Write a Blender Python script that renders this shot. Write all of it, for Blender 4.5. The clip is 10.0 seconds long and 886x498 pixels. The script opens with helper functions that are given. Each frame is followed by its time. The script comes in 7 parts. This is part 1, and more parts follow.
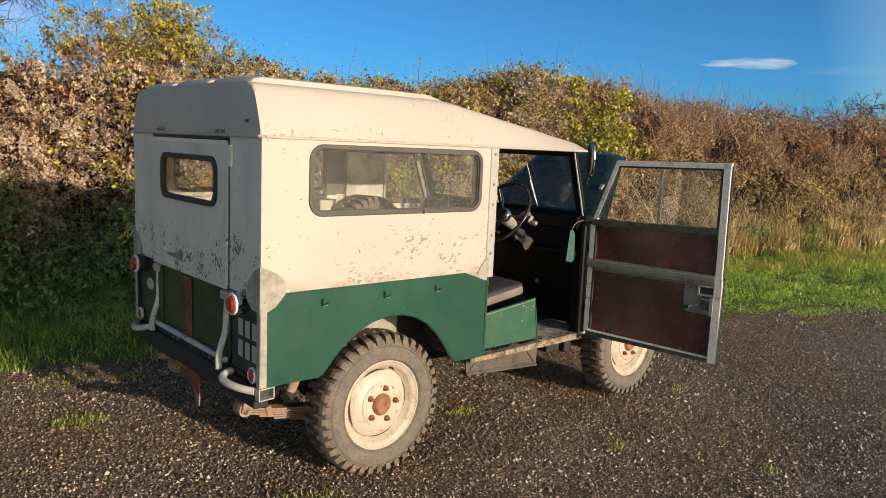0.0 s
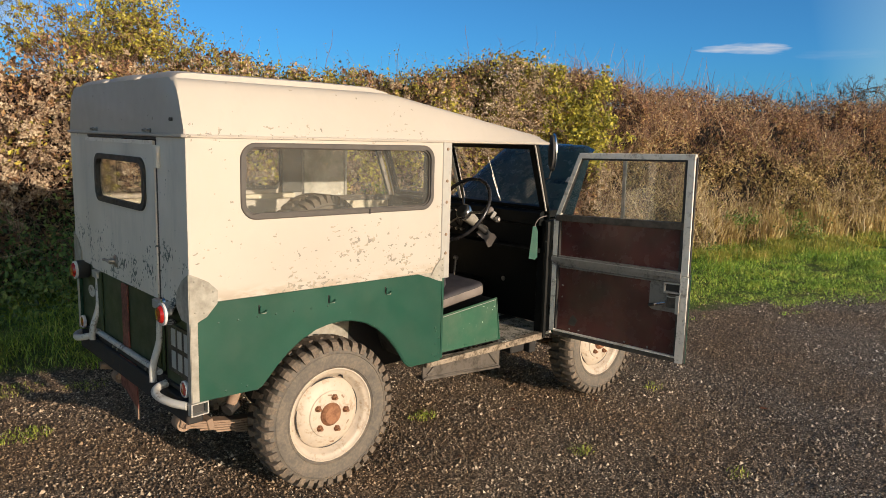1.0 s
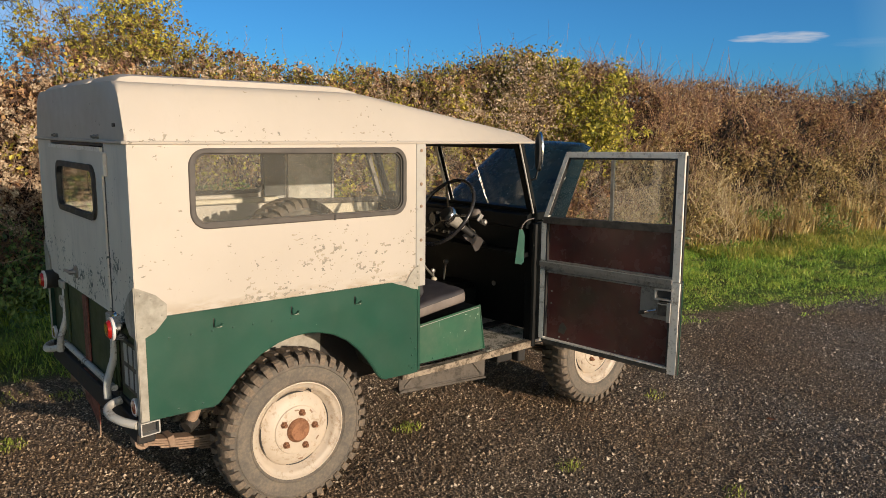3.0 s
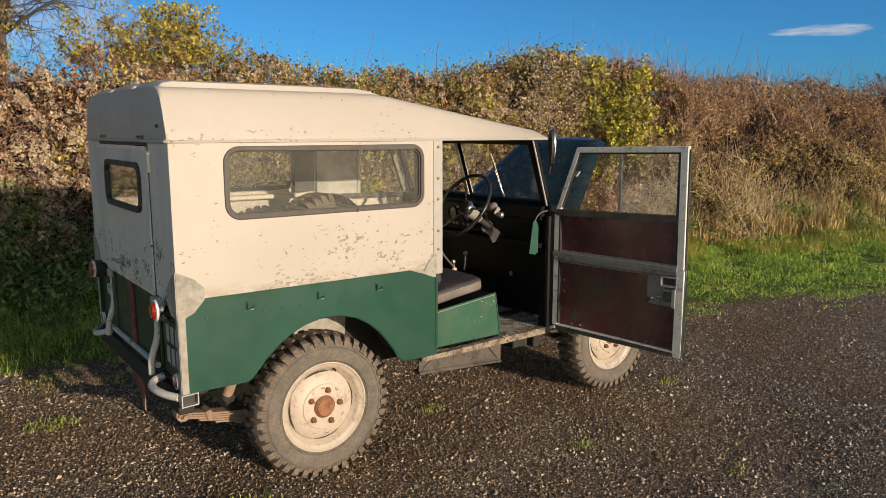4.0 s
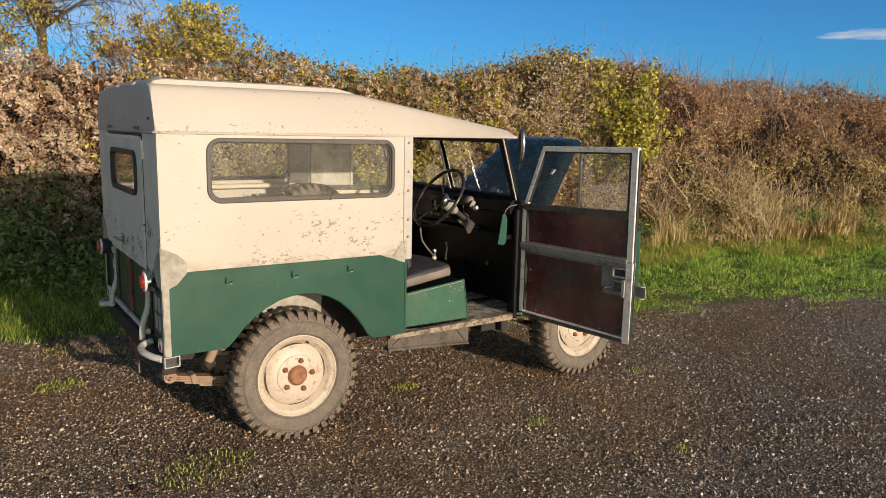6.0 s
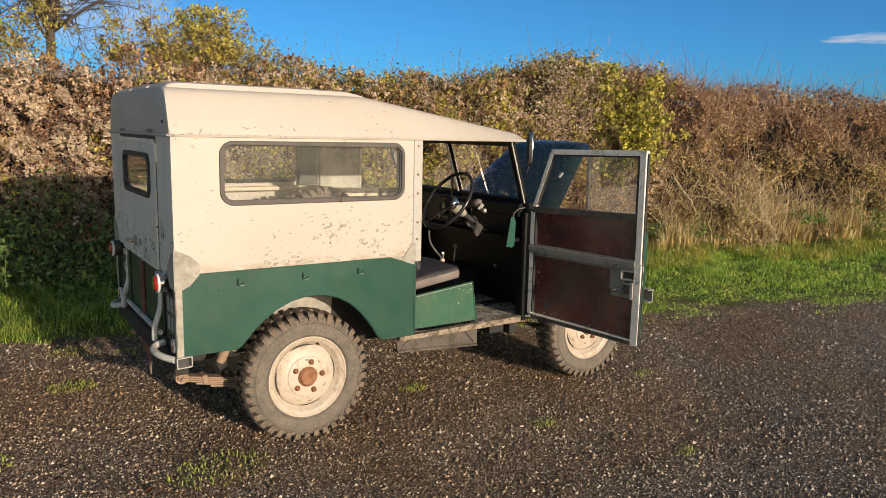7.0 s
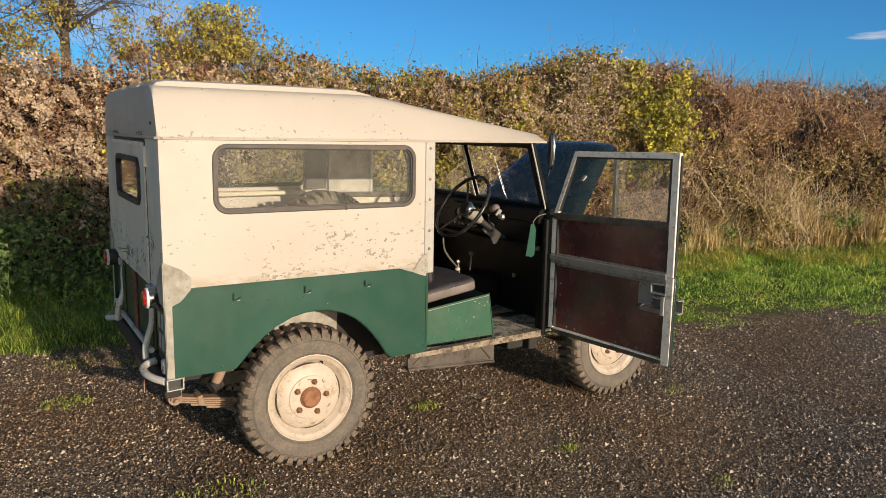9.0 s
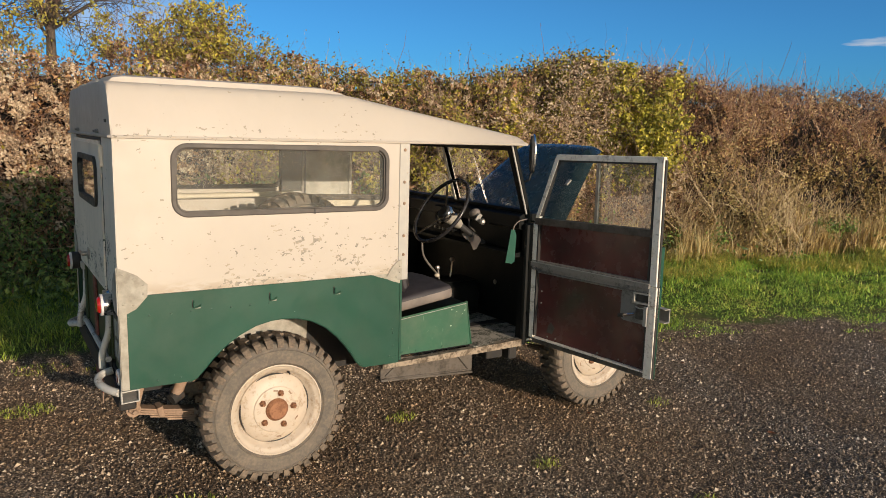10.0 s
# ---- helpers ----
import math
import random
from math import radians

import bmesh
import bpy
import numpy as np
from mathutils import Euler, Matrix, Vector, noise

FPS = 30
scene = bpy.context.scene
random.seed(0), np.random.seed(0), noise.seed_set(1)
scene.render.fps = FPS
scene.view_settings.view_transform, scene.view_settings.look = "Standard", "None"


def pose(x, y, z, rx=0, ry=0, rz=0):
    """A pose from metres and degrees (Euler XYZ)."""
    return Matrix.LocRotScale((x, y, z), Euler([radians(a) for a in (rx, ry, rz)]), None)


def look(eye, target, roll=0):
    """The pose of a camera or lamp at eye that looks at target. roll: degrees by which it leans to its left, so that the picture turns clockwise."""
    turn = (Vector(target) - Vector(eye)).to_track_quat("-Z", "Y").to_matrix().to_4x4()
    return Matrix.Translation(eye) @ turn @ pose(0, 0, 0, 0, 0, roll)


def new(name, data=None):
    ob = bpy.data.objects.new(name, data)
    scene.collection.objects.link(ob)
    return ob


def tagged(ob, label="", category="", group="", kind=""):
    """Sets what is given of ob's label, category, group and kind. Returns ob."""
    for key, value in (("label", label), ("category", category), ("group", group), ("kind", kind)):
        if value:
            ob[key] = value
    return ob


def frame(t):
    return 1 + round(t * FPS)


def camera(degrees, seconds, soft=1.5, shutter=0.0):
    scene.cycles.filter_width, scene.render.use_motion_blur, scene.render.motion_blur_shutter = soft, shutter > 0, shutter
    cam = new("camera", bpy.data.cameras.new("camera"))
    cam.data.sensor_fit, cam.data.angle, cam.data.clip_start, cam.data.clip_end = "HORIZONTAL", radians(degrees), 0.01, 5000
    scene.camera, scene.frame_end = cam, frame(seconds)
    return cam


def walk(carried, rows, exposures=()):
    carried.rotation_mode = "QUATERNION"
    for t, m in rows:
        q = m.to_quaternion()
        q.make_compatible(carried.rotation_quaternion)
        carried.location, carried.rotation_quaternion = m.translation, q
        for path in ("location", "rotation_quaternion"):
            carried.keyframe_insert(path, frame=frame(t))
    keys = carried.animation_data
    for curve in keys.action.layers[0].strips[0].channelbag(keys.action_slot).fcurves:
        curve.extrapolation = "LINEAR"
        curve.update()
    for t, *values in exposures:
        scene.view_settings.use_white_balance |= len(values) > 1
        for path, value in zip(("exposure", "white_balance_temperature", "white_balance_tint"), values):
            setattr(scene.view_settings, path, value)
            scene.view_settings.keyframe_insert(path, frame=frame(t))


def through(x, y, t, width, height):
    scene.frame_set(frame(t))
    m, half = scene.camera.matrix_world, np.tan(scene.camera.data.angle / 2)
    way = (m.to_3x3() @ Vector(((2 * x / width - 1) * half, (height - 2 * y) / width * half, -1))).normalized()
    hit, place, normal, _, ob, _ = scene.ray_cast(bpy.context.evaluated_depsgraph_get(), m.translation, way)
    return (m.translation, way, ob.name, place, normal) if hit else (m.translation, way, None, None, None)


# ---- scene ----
cam = camera(62.5, 10.0, soft=0.6)
PATH = [
    (0, (-2.189, -3.599, 1.695), (-0.873, -2.119, 1.417), 2.5),
    (0.5, (-2.095, -3.59, 1.712), (-0.774, -2.116, 1.426), 2.0),
    (1, (-1.892, -3.612, 1.724), (-0.57, -2.141, 1.422), 1.5),
    (1.5, (-1.785, -3.613, 1.741), (-0.498, -2.114, 1.43), 0.9),
    (2, (-1.717, -3.523, 1.731), (-0.444, -2.013, 1.417), 0.7),
    (2.5, (-1.592, -3.55, 1.744), (-0.327, -2.034, 1.429), 0.5),
    (2.7, (-1.548, -3.592, 1.753), (-0.281, -2.077, 1.438), 0.7),
    (3.8, (-1.593, -3.829, 1.75), (-0.4, -2.255, 1.434), -0.1),
    (4, (-1.633, -3.905, 1.746), (-0.451, -2.323, 1.428), -0.0),
    (4.5, (-1.624, -4.072, 1.745), (-0.458, -2.478, 1.425), 0.1),
    (5, (-1.536, -4.285, 1.723), (-0.397, -2.672, 1.408), 1.5),
    (5.5, (-1.524, -4.391, 1.751), (-0.411, -2.762, 1.425), 1.4),
    (7, (-1.583, -4.419, 1.748), (-0.484, -2.779, 1.432), 1.3),
    (7.5, (-1.575, -4.41, 1.75), (-0.484, -2.763, 1.436), 1.5),
    (8, (-1.502, -4.392, 1.742), (-0.425, -2.736, 1.429), 1.5),
    (8.5, (-1.425, -4.322, 1.748), (-0.367, -2.656, 1.428), 1.3),
    (9, (-1.374, -4.164, 1.758), (-0.321, -2.494, 1.439), 1.1),
    (9.5, (-1.307, -4.076, 1.754), (-0.243, -2.412, 1.438), 1.3),
    (10, (-1.191, -4.084, 1.753), (-0.128, -2.418, 1.441), 1.6),
]
walk(cam, [(t, look(eye, target, roll)) for t, eye, target, roll in PATH],
     [(0.0, 0.35), (1.0, 0.31), (2.5, 0.17), (4.0, 0.11), (5.5, 0.21), (7.5, 0.30), (8.0, 0.34), (9.0, 0.22), (10.0, 0.14)])


# ---- sky and sun ----
SUN_EL, SUN_X = radians(11.0), 0.112          # elevation; how far the sun stands ahead of square to the car's side
to_sun = Vector((SUN_X, -1.0, math.tan(SUN_EL) * math.hypot(1.0, SUN_X))).normalized()
world = bpy.data.worlds.new("sky")
scene.world = world
world.use_nodes = True
wn, wl = world.node_tree.nodes, world.node_tree.links
wn.clear()
sky = wn.new("ShaderNodeTexSky")
sky.sky_type = "NISHITA"
sky.sun_disc = False
sky.sun_elevation = SUN_EL
sky.sun_rotation = math.atan2(to_sun.x, to_sun.y)
sky.altitude, sky.air_density, sky.dust_density, sky.ozone_density = 50, 1.0, 0.4, 3.0
coord = wn.new("ShaderNodeTexCoord")


def sky_math(op, a, b=None, vec=False):
    n = wn.new("ShaderNodeVectorMath" if vec else "ShaderNodeMath")
    n.operation = op
    for i, v in enumerate((a, b)):
        if v is None:
            continue
        if isinstance(v, (int, float, tuple)):
            n.inputs[i].default_value = v
        else:
            wl.new(v, n.inputs[i])
    return n.outputs["Value"] if vec and op == "DOT_PRODUCT" else n.outputs[0]


def cloud(centre, half_w, half_h, amount, seed, taper=0.0):
    """A thin streak of cloud round a direction of the sky."""
    c = Vector(centre).normalized()
    side = c.cross(Vector((0, 0, 1))).normalized()
    up = side.cross(c)
    u = sky_math("DOT_PRODUCT", coord.outputs["Generated"], tuple(side), True)
    v = sky_math("DOT_PRODUCT", coord.outputs["Generated"], tuple(up), True)
    f = sky_math("DOT_PRODUCT", coord.outputs["Generated"], tuple(c), True)
    tex = wn.new("ShaderNodeTexNoise")
    tex.inputs["Scale"].default_value = 1.0
    tex.inputs["Detail"].default_value = 5.0
    vec = wn.new("ShaderNodeCombineXYZ")
    wl.new(sky_math("MULTIPLY", u, 1.6 / half_w), vec.inputs[0])
    wl.new(sky_math("MULTIPLY", v, 1.4 / half_h), vec.inputs[1])
    vec.inputs[2].default_value = seed
    wl.new(vec.outputs[0], tex.inputs["Vector"])
    uu = sky_math("POWER", sky_math("ABSOLUTE", sky_math("DIVIDE", u, half_w)), 4.0)
    thick = sky_math("MAXIMUM", sky_math("MULTIPLY", sky_math("ADD", sky_math("MULTIPLY", u, taper / half_w), 1.0), half_h), 0.1 * half_h)
    vv = sky_math("POWER", sky_math("ABSOLUTE", sky_math("DIVIDE", v, thick)), 2.0)
    d = sky_math("SUBTRACT", 1.0, sky_math("ADD", uu, vv))
    d = sky_math("ADD", d, sky_math("MULTIPLY", sky_math("SUBTRACT", tex.outputs[0], 0.5), 2.8))
    n = wn.new("ShaderNodeMapRange")
    n.inputs["From Min"].default_value, n.inputs["From Max"].default_value = 0.0, 1.5
    n.inputs["To Max"].default_value = amount
    wl.new(d, n.inputs["Value"])
    return sky_math("MULTIPLY", n.outputs[0], sky_math("GREATER_THAN", f, 0.0))


# the sky is palest towards the sun and deepest away from it
glow = wn.new("ShaderNodeMapRange")
glow.inputs["From Min"].default_value, glow.inputs["From Max"].default_value = -0.24, 0.06
wl.new(sky_math("DOT_PRODUCT", coord.outputs["Generated"], tuple(to_sun), True), glow.inputs["Value"])
hue = wn.new("ShaderNodeMix")
hue.data_type = "RGBA"
wl.new(glow.outputs[0], hue.inputs["Factor"])
hue.inputs["A"].default_value, hue.inputs["B"].default_value = (0.33, 0.77, 1.16, 1), (2.70, 2.28, 1.90, 1)
tint = wn.new("ShaderNodeMix")
tint.data_type, tint.blend_type = "RGBA", "MULTIPLY"
tint.inputs["Factor"].default_value = 1.0
wl.new(sky.outputs[0], tint.inputs["A"])
wl.new(hue.outputs["Result"], tint.inputs["B"])
low = wn.new("ShaderNodeMapRange")
low.inputs["From Min"].default_value, low.inputs["From Max"].default_value = 0.0, 0.22
low.inputs["To Min"].default_value, low.inputs["To Max"].default_value = 1.0, 0.0
split = wn.new("ShaderNodeSeparateXYZ")
wl.new(coord.outputs["Generated"], split.inputs[0])
wl.new(split.outputs[2], low.inputs["Value"])
clear = wn.new("ShaderNodeMix")
clear.data_type, clear.blend_type = "RGBA", "MULTIPLY"
wl.new(sky_math("MULTIPLY", low.outputs[0], sky_math("SUBTRACT", 1.0, glow.outputs[0])), clear.inputs["Factor"])
wl.new(tint.outputs["Result"], clear.inputs["A"])
clear.inputs["B"].default_value = (0.72, 1.06, 1.36, 1)
# and darkens overhead
over = wn.new("ShaderNodeMapRange")
over.inputs["From Min"].default_value, over.inputs["From Max"].default_value = 0.22, 0.75
over.inputs["To Min"].default_value, over.inputs["To Max"].default_value = 1.0, 0.42
wl.new(split.outputs[2], over.inputs["Value"])
last = sky_math("SCALE", clear.outputs["Result"], None, True)
wl.new(over.outputs[0], last.node.inputs["Scale"])
# the last cloud is widened far out of view to whiten the rear's fill light
for args in (((0.888, 0.4455, 0.1172), 0.056, 0.0066, 0.8, 3.0, 0.40), ((0.931, 0.349, 0.108), 0.05, 0.006, 0.08, 8.0),
             ((0.16, 0.98, 0.135), 0.10, 0.05, 0.5, 1.7), ((-0.55, 0.82, 0.22), 0.55, 0.13, 0.6, 5.7)):
    mix = wn.new("ShaderNodeMix")
    mix.data_type = "RGBA"
    wl.new(cloud(*args), mix.inputs["Factor"])
    wl.new(last, mix.inputs["A"])
    mix.inputs["B"].default_value = (6.0, 6.0, 6.2, 1)
    last = mix.outputs["Result"]
bg = wn.new("ShaderNodeBackground")
bg.inputs["Strength"].default_value = 0.098
wl.new(last, bg.inputs["Color"])
wout = wn.new("ShaderNodeOutputWorld")
wl.new(bg.outputs[0], wout.inputs["Surface"])

sun = new("sun", bpy.data.lights.new("sun", "SUN"))
sun.data.energy, sun.data.angle, sun.data.color = 4.5, radians(0.55), (1.0, 0.825, 0.645)
sun.matrix_world = look((0, 0, 0), tuple(-to_sun))


# ---- materials ----
class Nodes:
    """A node material with a Principled surface, and short ways to add to it."""

    def __init__(self, name, rough=0.5, metal=0.0, coat=0.0):
        self.mat = bpy.data.materials.new(name)
        self.mat.use_nodes = True
        self.n, self.l = self.mat.node_tree.nodes, self.mat.node_tree.links
        self.b = self.n["Principled BSDF"]
        self.b.inputs["Roughness"].default_value = rough
        self.b.inputs["Metallic"].default_value = metal
        self.b.inputs["Coat Weight"].default_value = coat
        self.c = self.n.new("ShaderNodeTexCoord")
        self.g = self.n.new("ShaderNodeNewGeometry")

    def set(self, sock, v):
        if isinstance(v, (int, float)):
            sock.default_value = v
        elif isinstance(v, tuple):
            sock.default_value = (*v, 1) if len(v) == 3 and len(sock.default_value) == 4 else v
        else:
            self.l.new(v, sock)

    def noise(self, scale, detail=4.0, rough=0.55, stretch=None, seed=0.0):
        t = self.n.new("ShaderNodeTexNoise")
        t.inputs["Scale"].default_value, t.inputs["Detail"].default_value, t.inputs["Roughness"].default_value = scale, detail, rough
        m = self.n.new("ShaderNodeMapping")
        m.inputs["Scale"].default_value = stretch or (1, 1, 1)
        m.inputs["Location"].default_value = (seed, seed * 1.7, seed * 0.6)
        self.l.new(self.c.outputs["Object"], m.inputs["Vector"])
        self.l.new(m.outputs[0], t.inputs["Vector"])
        return t.outputs[0]

    def voronoi(self, scale, what="Distance", feature="F1"):
        t = self.n.new("ShaderNodeTexVoronoi")
        t.feature = feature
        t.inputs["Scale"].default_value = scale
        self.l.new(self.c.outputs["Object"], t.inputs["Vector"])
        return t.outputs[what]

    def ramp(self, v, lo, hi, a=0.0, b=1.0):
        m = self.n.new("ShaderNodeMapRange")
        m.inputs["From Min"].default_value, m.inputs["From Max"].default_value = lo, hi
        m.inputs["To Min"].default_value, m.inputs["To Max"].default_value = a, b
        self.l.new(v, m.inputs["Value"])
        return m.outputs[0]

    def math(self, op, a, b=0.0):
        m = self.n.new("ShaderNodeMath")
        m.operation = op
        self.set(m.inputs[0], a)
        self.set(m.inputs[1], b)
        return m.outputs[0]

    def mix(self, f, a, b, mode="MIX"):
        m = self.n.new("ShaderNodeMix")
        m.data_type, m.blend_type = "RGBA", mode
        self.set(m.inputs["Factor"], f)
        self.set(m.inputs["A"], a)
        self.set(m.inputs["B"], b)
        return m.outputs["Result"]

    def colours(self, v, *stops):
        r = self.n.new("ShaderNodeValToRGB")
        e = r.color_ramp.elements
        while len(e) < len(stops):
            e.new(0.5)
        for el, (p, col) in zip(e, stops):
            el.position, el.color = p, (*col, 1)
        self.set(r.inputs[0], v)
        return r.outputs[0]

    def axis(self, i):
        s = self.n.new("ShaderNodeSeparateXYZ")
        self.l.new(self.c.outputs["Object"], s.inputs[0])
        return s.outputs[i]

    def band(self, v, lo, hi, soft):
        """1 between lo and hi, falling to 0 over soft on both sides."""
        return self.math("MULTIPLY", self.ramp(v, lo - soft, lo), self.ramp(v, hi + soft, hi))

    def colour(self, v):
        self.set(self.b.inputs["Base Color"], v)
        return self

    def rough(self, v):
        self.set(self.b.inputs["Roughness"], v)
        return self

    def metal(self, v):
        self.set(self.b.inputs["Metallic"], v)
        return self

    def bump(self, v, strength=0.3, dist=0.002):
        b = self.n.new("ShaderNodeBump")
        b.inputs["Strength"].default_value, b.inputs["Distance"].default_value = strength, dist
        self.l.new(v, b.inputs["Height"])
        if self.b.inputs["Normal"].is_linked:
            self.l.new(self.b.inputs["Normal"].links[0].from_socket, b.inputs["Normal"])
        self.l.new(b.outputs[0], self.b.inputs["Normal"])
        return self


def worn_cream():
    m = Nodes("cream_paint", 0.5)
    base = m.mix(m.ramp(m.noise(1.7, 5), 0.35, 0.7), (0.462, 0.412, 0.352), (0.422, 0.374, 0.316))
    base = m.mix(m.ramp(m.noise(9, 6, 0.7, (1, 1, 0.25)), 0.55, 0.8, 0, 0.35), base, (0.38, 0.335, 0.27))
    z, x = m.axis(2), m.axis(0)
    lows = m.math("MULTIPLY", m.band(z, 1.05, 1.22, 0.14), m.ramp(x, -0.6, 0.1, 0.35, 1.0))
    highs = m.math("MULTIPLY", m.band(z, 1.715, 1.76, 0.10), m.ramp(x, 0.9, -0.2, 0.25, 0.9))
    highs = m.math("MULTIPLY", highs, m.ramp(m.math("ABSOLUTE", m.axis(1)), 0.74, 0.765))
    where = m.math("ADD", m.math("MAXIMUM", lows, highs), m.math("MULTIPLY", m.band(z, 1.02, 1.03, 0.035), 0.5))
    chips = m.math("ADD", m.math("MULTIPLY", m.noise(46, 3, 0.55, (0.85, 0.85, 1.2)), 0.70), m.math("MULTIPLY", m.noise(6.5, 2, 0.5, (1, 1, 1.3), 4.0), 0.30))
    mask = m.ramp(m.math("ADD", chips, m.math("MULTIPLY", where, 0.068)), 0.655, 0.665)
    rim = m.ramp(m.math("ADD", chips, m.math("MULTIPLY", where, 0.068)), 0.638, 0.652)
    base = m.mix(m.math("MULTIPLY", rim, 0.35), base, (0.53, 0.46, 0.38))
    under = m.mix(m.ramp(m.noise(18, 3), 0.4, 0.6), (0.195, 0.182, 0.150), (0.32, 0.275, 0.21))
    worn = m.math("MULTIPLY", m.ramp(z, 1.085, 1.03), m.ramp(m.noise(14, 5, 0.65, (0.6, 0.6, 1.6), 7.0), 0.42, 0.58, 0, 0.75))
    base = m.mix(worn, base, (0.33, 0.265, 0.185))
    m.colour(m.mix(mask, base, under)).rough(m.ramp(m.noise(14, 4), 0.3, 0.7, 0.42, 0.62))
    m.bump(m.noise(2.2, 3, 0.5), 0.25, 0.02).bump(mask, 0.35, -0.0008)
    return m.mat


def worn_lifted_rear_cream():
    m = Nodes("shade_lifted_cream_paint", 0.55)
    # lighter, warmer cream than the sides, to offset the shade on the rear
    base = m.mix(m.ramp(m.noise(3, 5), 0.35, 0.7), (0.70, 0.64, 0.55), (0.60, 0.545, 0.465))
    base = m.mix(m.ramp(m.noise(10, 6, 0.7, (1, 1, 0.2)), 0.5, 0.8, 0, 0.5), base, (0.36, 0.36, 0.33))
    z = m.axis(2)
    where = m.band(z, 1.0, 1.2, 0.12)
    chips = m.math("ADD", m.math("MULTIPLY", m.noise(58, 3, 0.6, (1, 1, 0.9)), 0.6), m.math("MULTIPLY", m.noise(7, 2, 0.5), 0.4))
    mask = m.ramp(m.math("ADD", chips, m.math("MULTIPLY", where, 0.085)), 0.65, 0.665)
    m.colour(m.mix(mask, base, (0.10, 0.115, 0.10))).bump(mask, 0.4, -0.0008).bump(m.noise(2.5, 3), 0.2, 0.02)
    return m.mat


def painted(name, a, b, rough=0.4, chip=(0.35, 0.4, 0.36), chips=0.68, coat=0.0, scratch=True, spec=0.5, dusty=0.22):
    m = Nodes(name, rough, 0.0, coat)
    col = m.mix(m.ramp(m.noise(2.6, 5), 0.3, 0.7), a, b)
    mask = m.ramp(m.math("ADD", m.math("MULTIPLY", m.noise(60, 2, 0.5), 0.5), m.math("MULTIPLY", m.noise(7, 3, 0.5, None, 2.0), 0.5)), chips, chips + 0.012)
    if scratch:
        s = m.ramp(m.noise(26, 2, 0.5, (2.2, 2.2, 0.35), 9.0), 0.72, 0.76, 0, 0.4)
        mask = m.math("MAXIMUM", mask, s)
    dust = m.ramp(m.noise(5, 6, 0.7), 0.45, 0.75, 0, dusty)
    m.colour(m.mix(mask, m.mix(dust, col, (0.16, 0.15, 0.11)), chip))
    m.b.inputs["Specular IOR Level"].default_value = spec
    m.rough(m.ramp(m.noise(11, 5, 0.6), 0.3, 0.7, rough - 0.07, rough + 0.12)).bump(m.noise(2.4, 3), 0.15, 0.02).bump(m.noise(90, 2), 0.08, 0.0006)
    return m.mat


def plain(name, a, b=None, rough=0.6, metal=0.0, scale=14.0, bump=0.2, coat=0.0, dist=0.002):
    m = Nodes(name, rough, metal, coat)
    b = b or tuple(c * 0.7 for c in a)
    m.colour(m.mix(m.ramp(m.noise(scale, 5, 0.6), 0.3, 0.7), a, b)).rough(m.ramp(m.noise(scale * 1.7, 4), 0.3, 0.7, max(rough - 0.1, 0.03), min(rough + 0.1, 1)))
    if bump:
        m.bump(m.noise(scale * 4, 4), bump, dist)
    return m.mat


def rusty(name, a, b, mask_lo, mask_hi, rough=0.55, scale=9.0, metal_a=0.0):
    m = Nodes(name, rough)
    k = m.ramp(m.math("ADD", m.math("MULTIPLY", m.noise(scale, 6, 0.65), 0.6), m.math("MULTIPLY", m.noise(scale * 5, 4, 0.6), 0.4)), mask_lo, mask_hi)
    m.colour(m.mix(k, m.mix(m.noise(scale * 2, 3), a, tuple(c * 0.78 for c in a)), m.mix(m.noise(scale * 6, 3), b, tuple(c * 0.5 for c in b))))
    m.metal(m.ramp(k, 0, 1, metal_a, 0.0)).rough(m.ramp(k, 0, 1, rough, 0.85)).bump(m.noise(scale * 8, 4), 0.3, 0.001)
    return m.mat


def glass(name, tint=(0.92, 0.95, 0.93), dirt=0.12, dirt_col=(0.5, 0.48, 0.42), gloss=0.06):
    """A clear pane with a film of dust on it."""
    m = Nodes(name, 0.02)
    out = m.n["Material Output"]
    tr = m.n.new("ShaderNodeBsdfTransparent")
    tr.inputs[0].default_value = (*tint, 1)
    gl = m.n.new("ShaderNodeBsdfGlossy")
    gl.inputs["Roughness"].default_value = 0.03
    lw = m.n.new("ShaderNodeLayerWeight")
    lw.inputs[0].default_value = 0.5
    sheen = m.math("ADD", m.math("MULTIPLY", m.math("POWER", lw.outputs["Facing"], 3.5), 0.85), gloss)
    a = m.n.new("ShaderNodeMixShader")
    m.l.new(sheen, a.inputs[0]), m.l.new(tr.outputs[0], a.inputs[1]), m.l.new(gl.outputs[0], a.inputs[2])
    df = m.n.new("ShaderNodeBsdfDiffuse")
    df.inputs[0].default_value = (*dirt_col, 1)
    b = m.n.new("ShaderNodeMixShader")
    m.l.new(m.ramp(m.noise(5, 6, 0.7), 0.25, 0.75, dirt * 0.4, dirt * 1.6), b.inputs[0])
    m.l.new(a.outputs[0], b.inputs[1]), m.l.new(df.outputs[0], b.inputs[2])
    m.l.new(b.outputs[0], out.inputs["Surface"])
    return m.mat


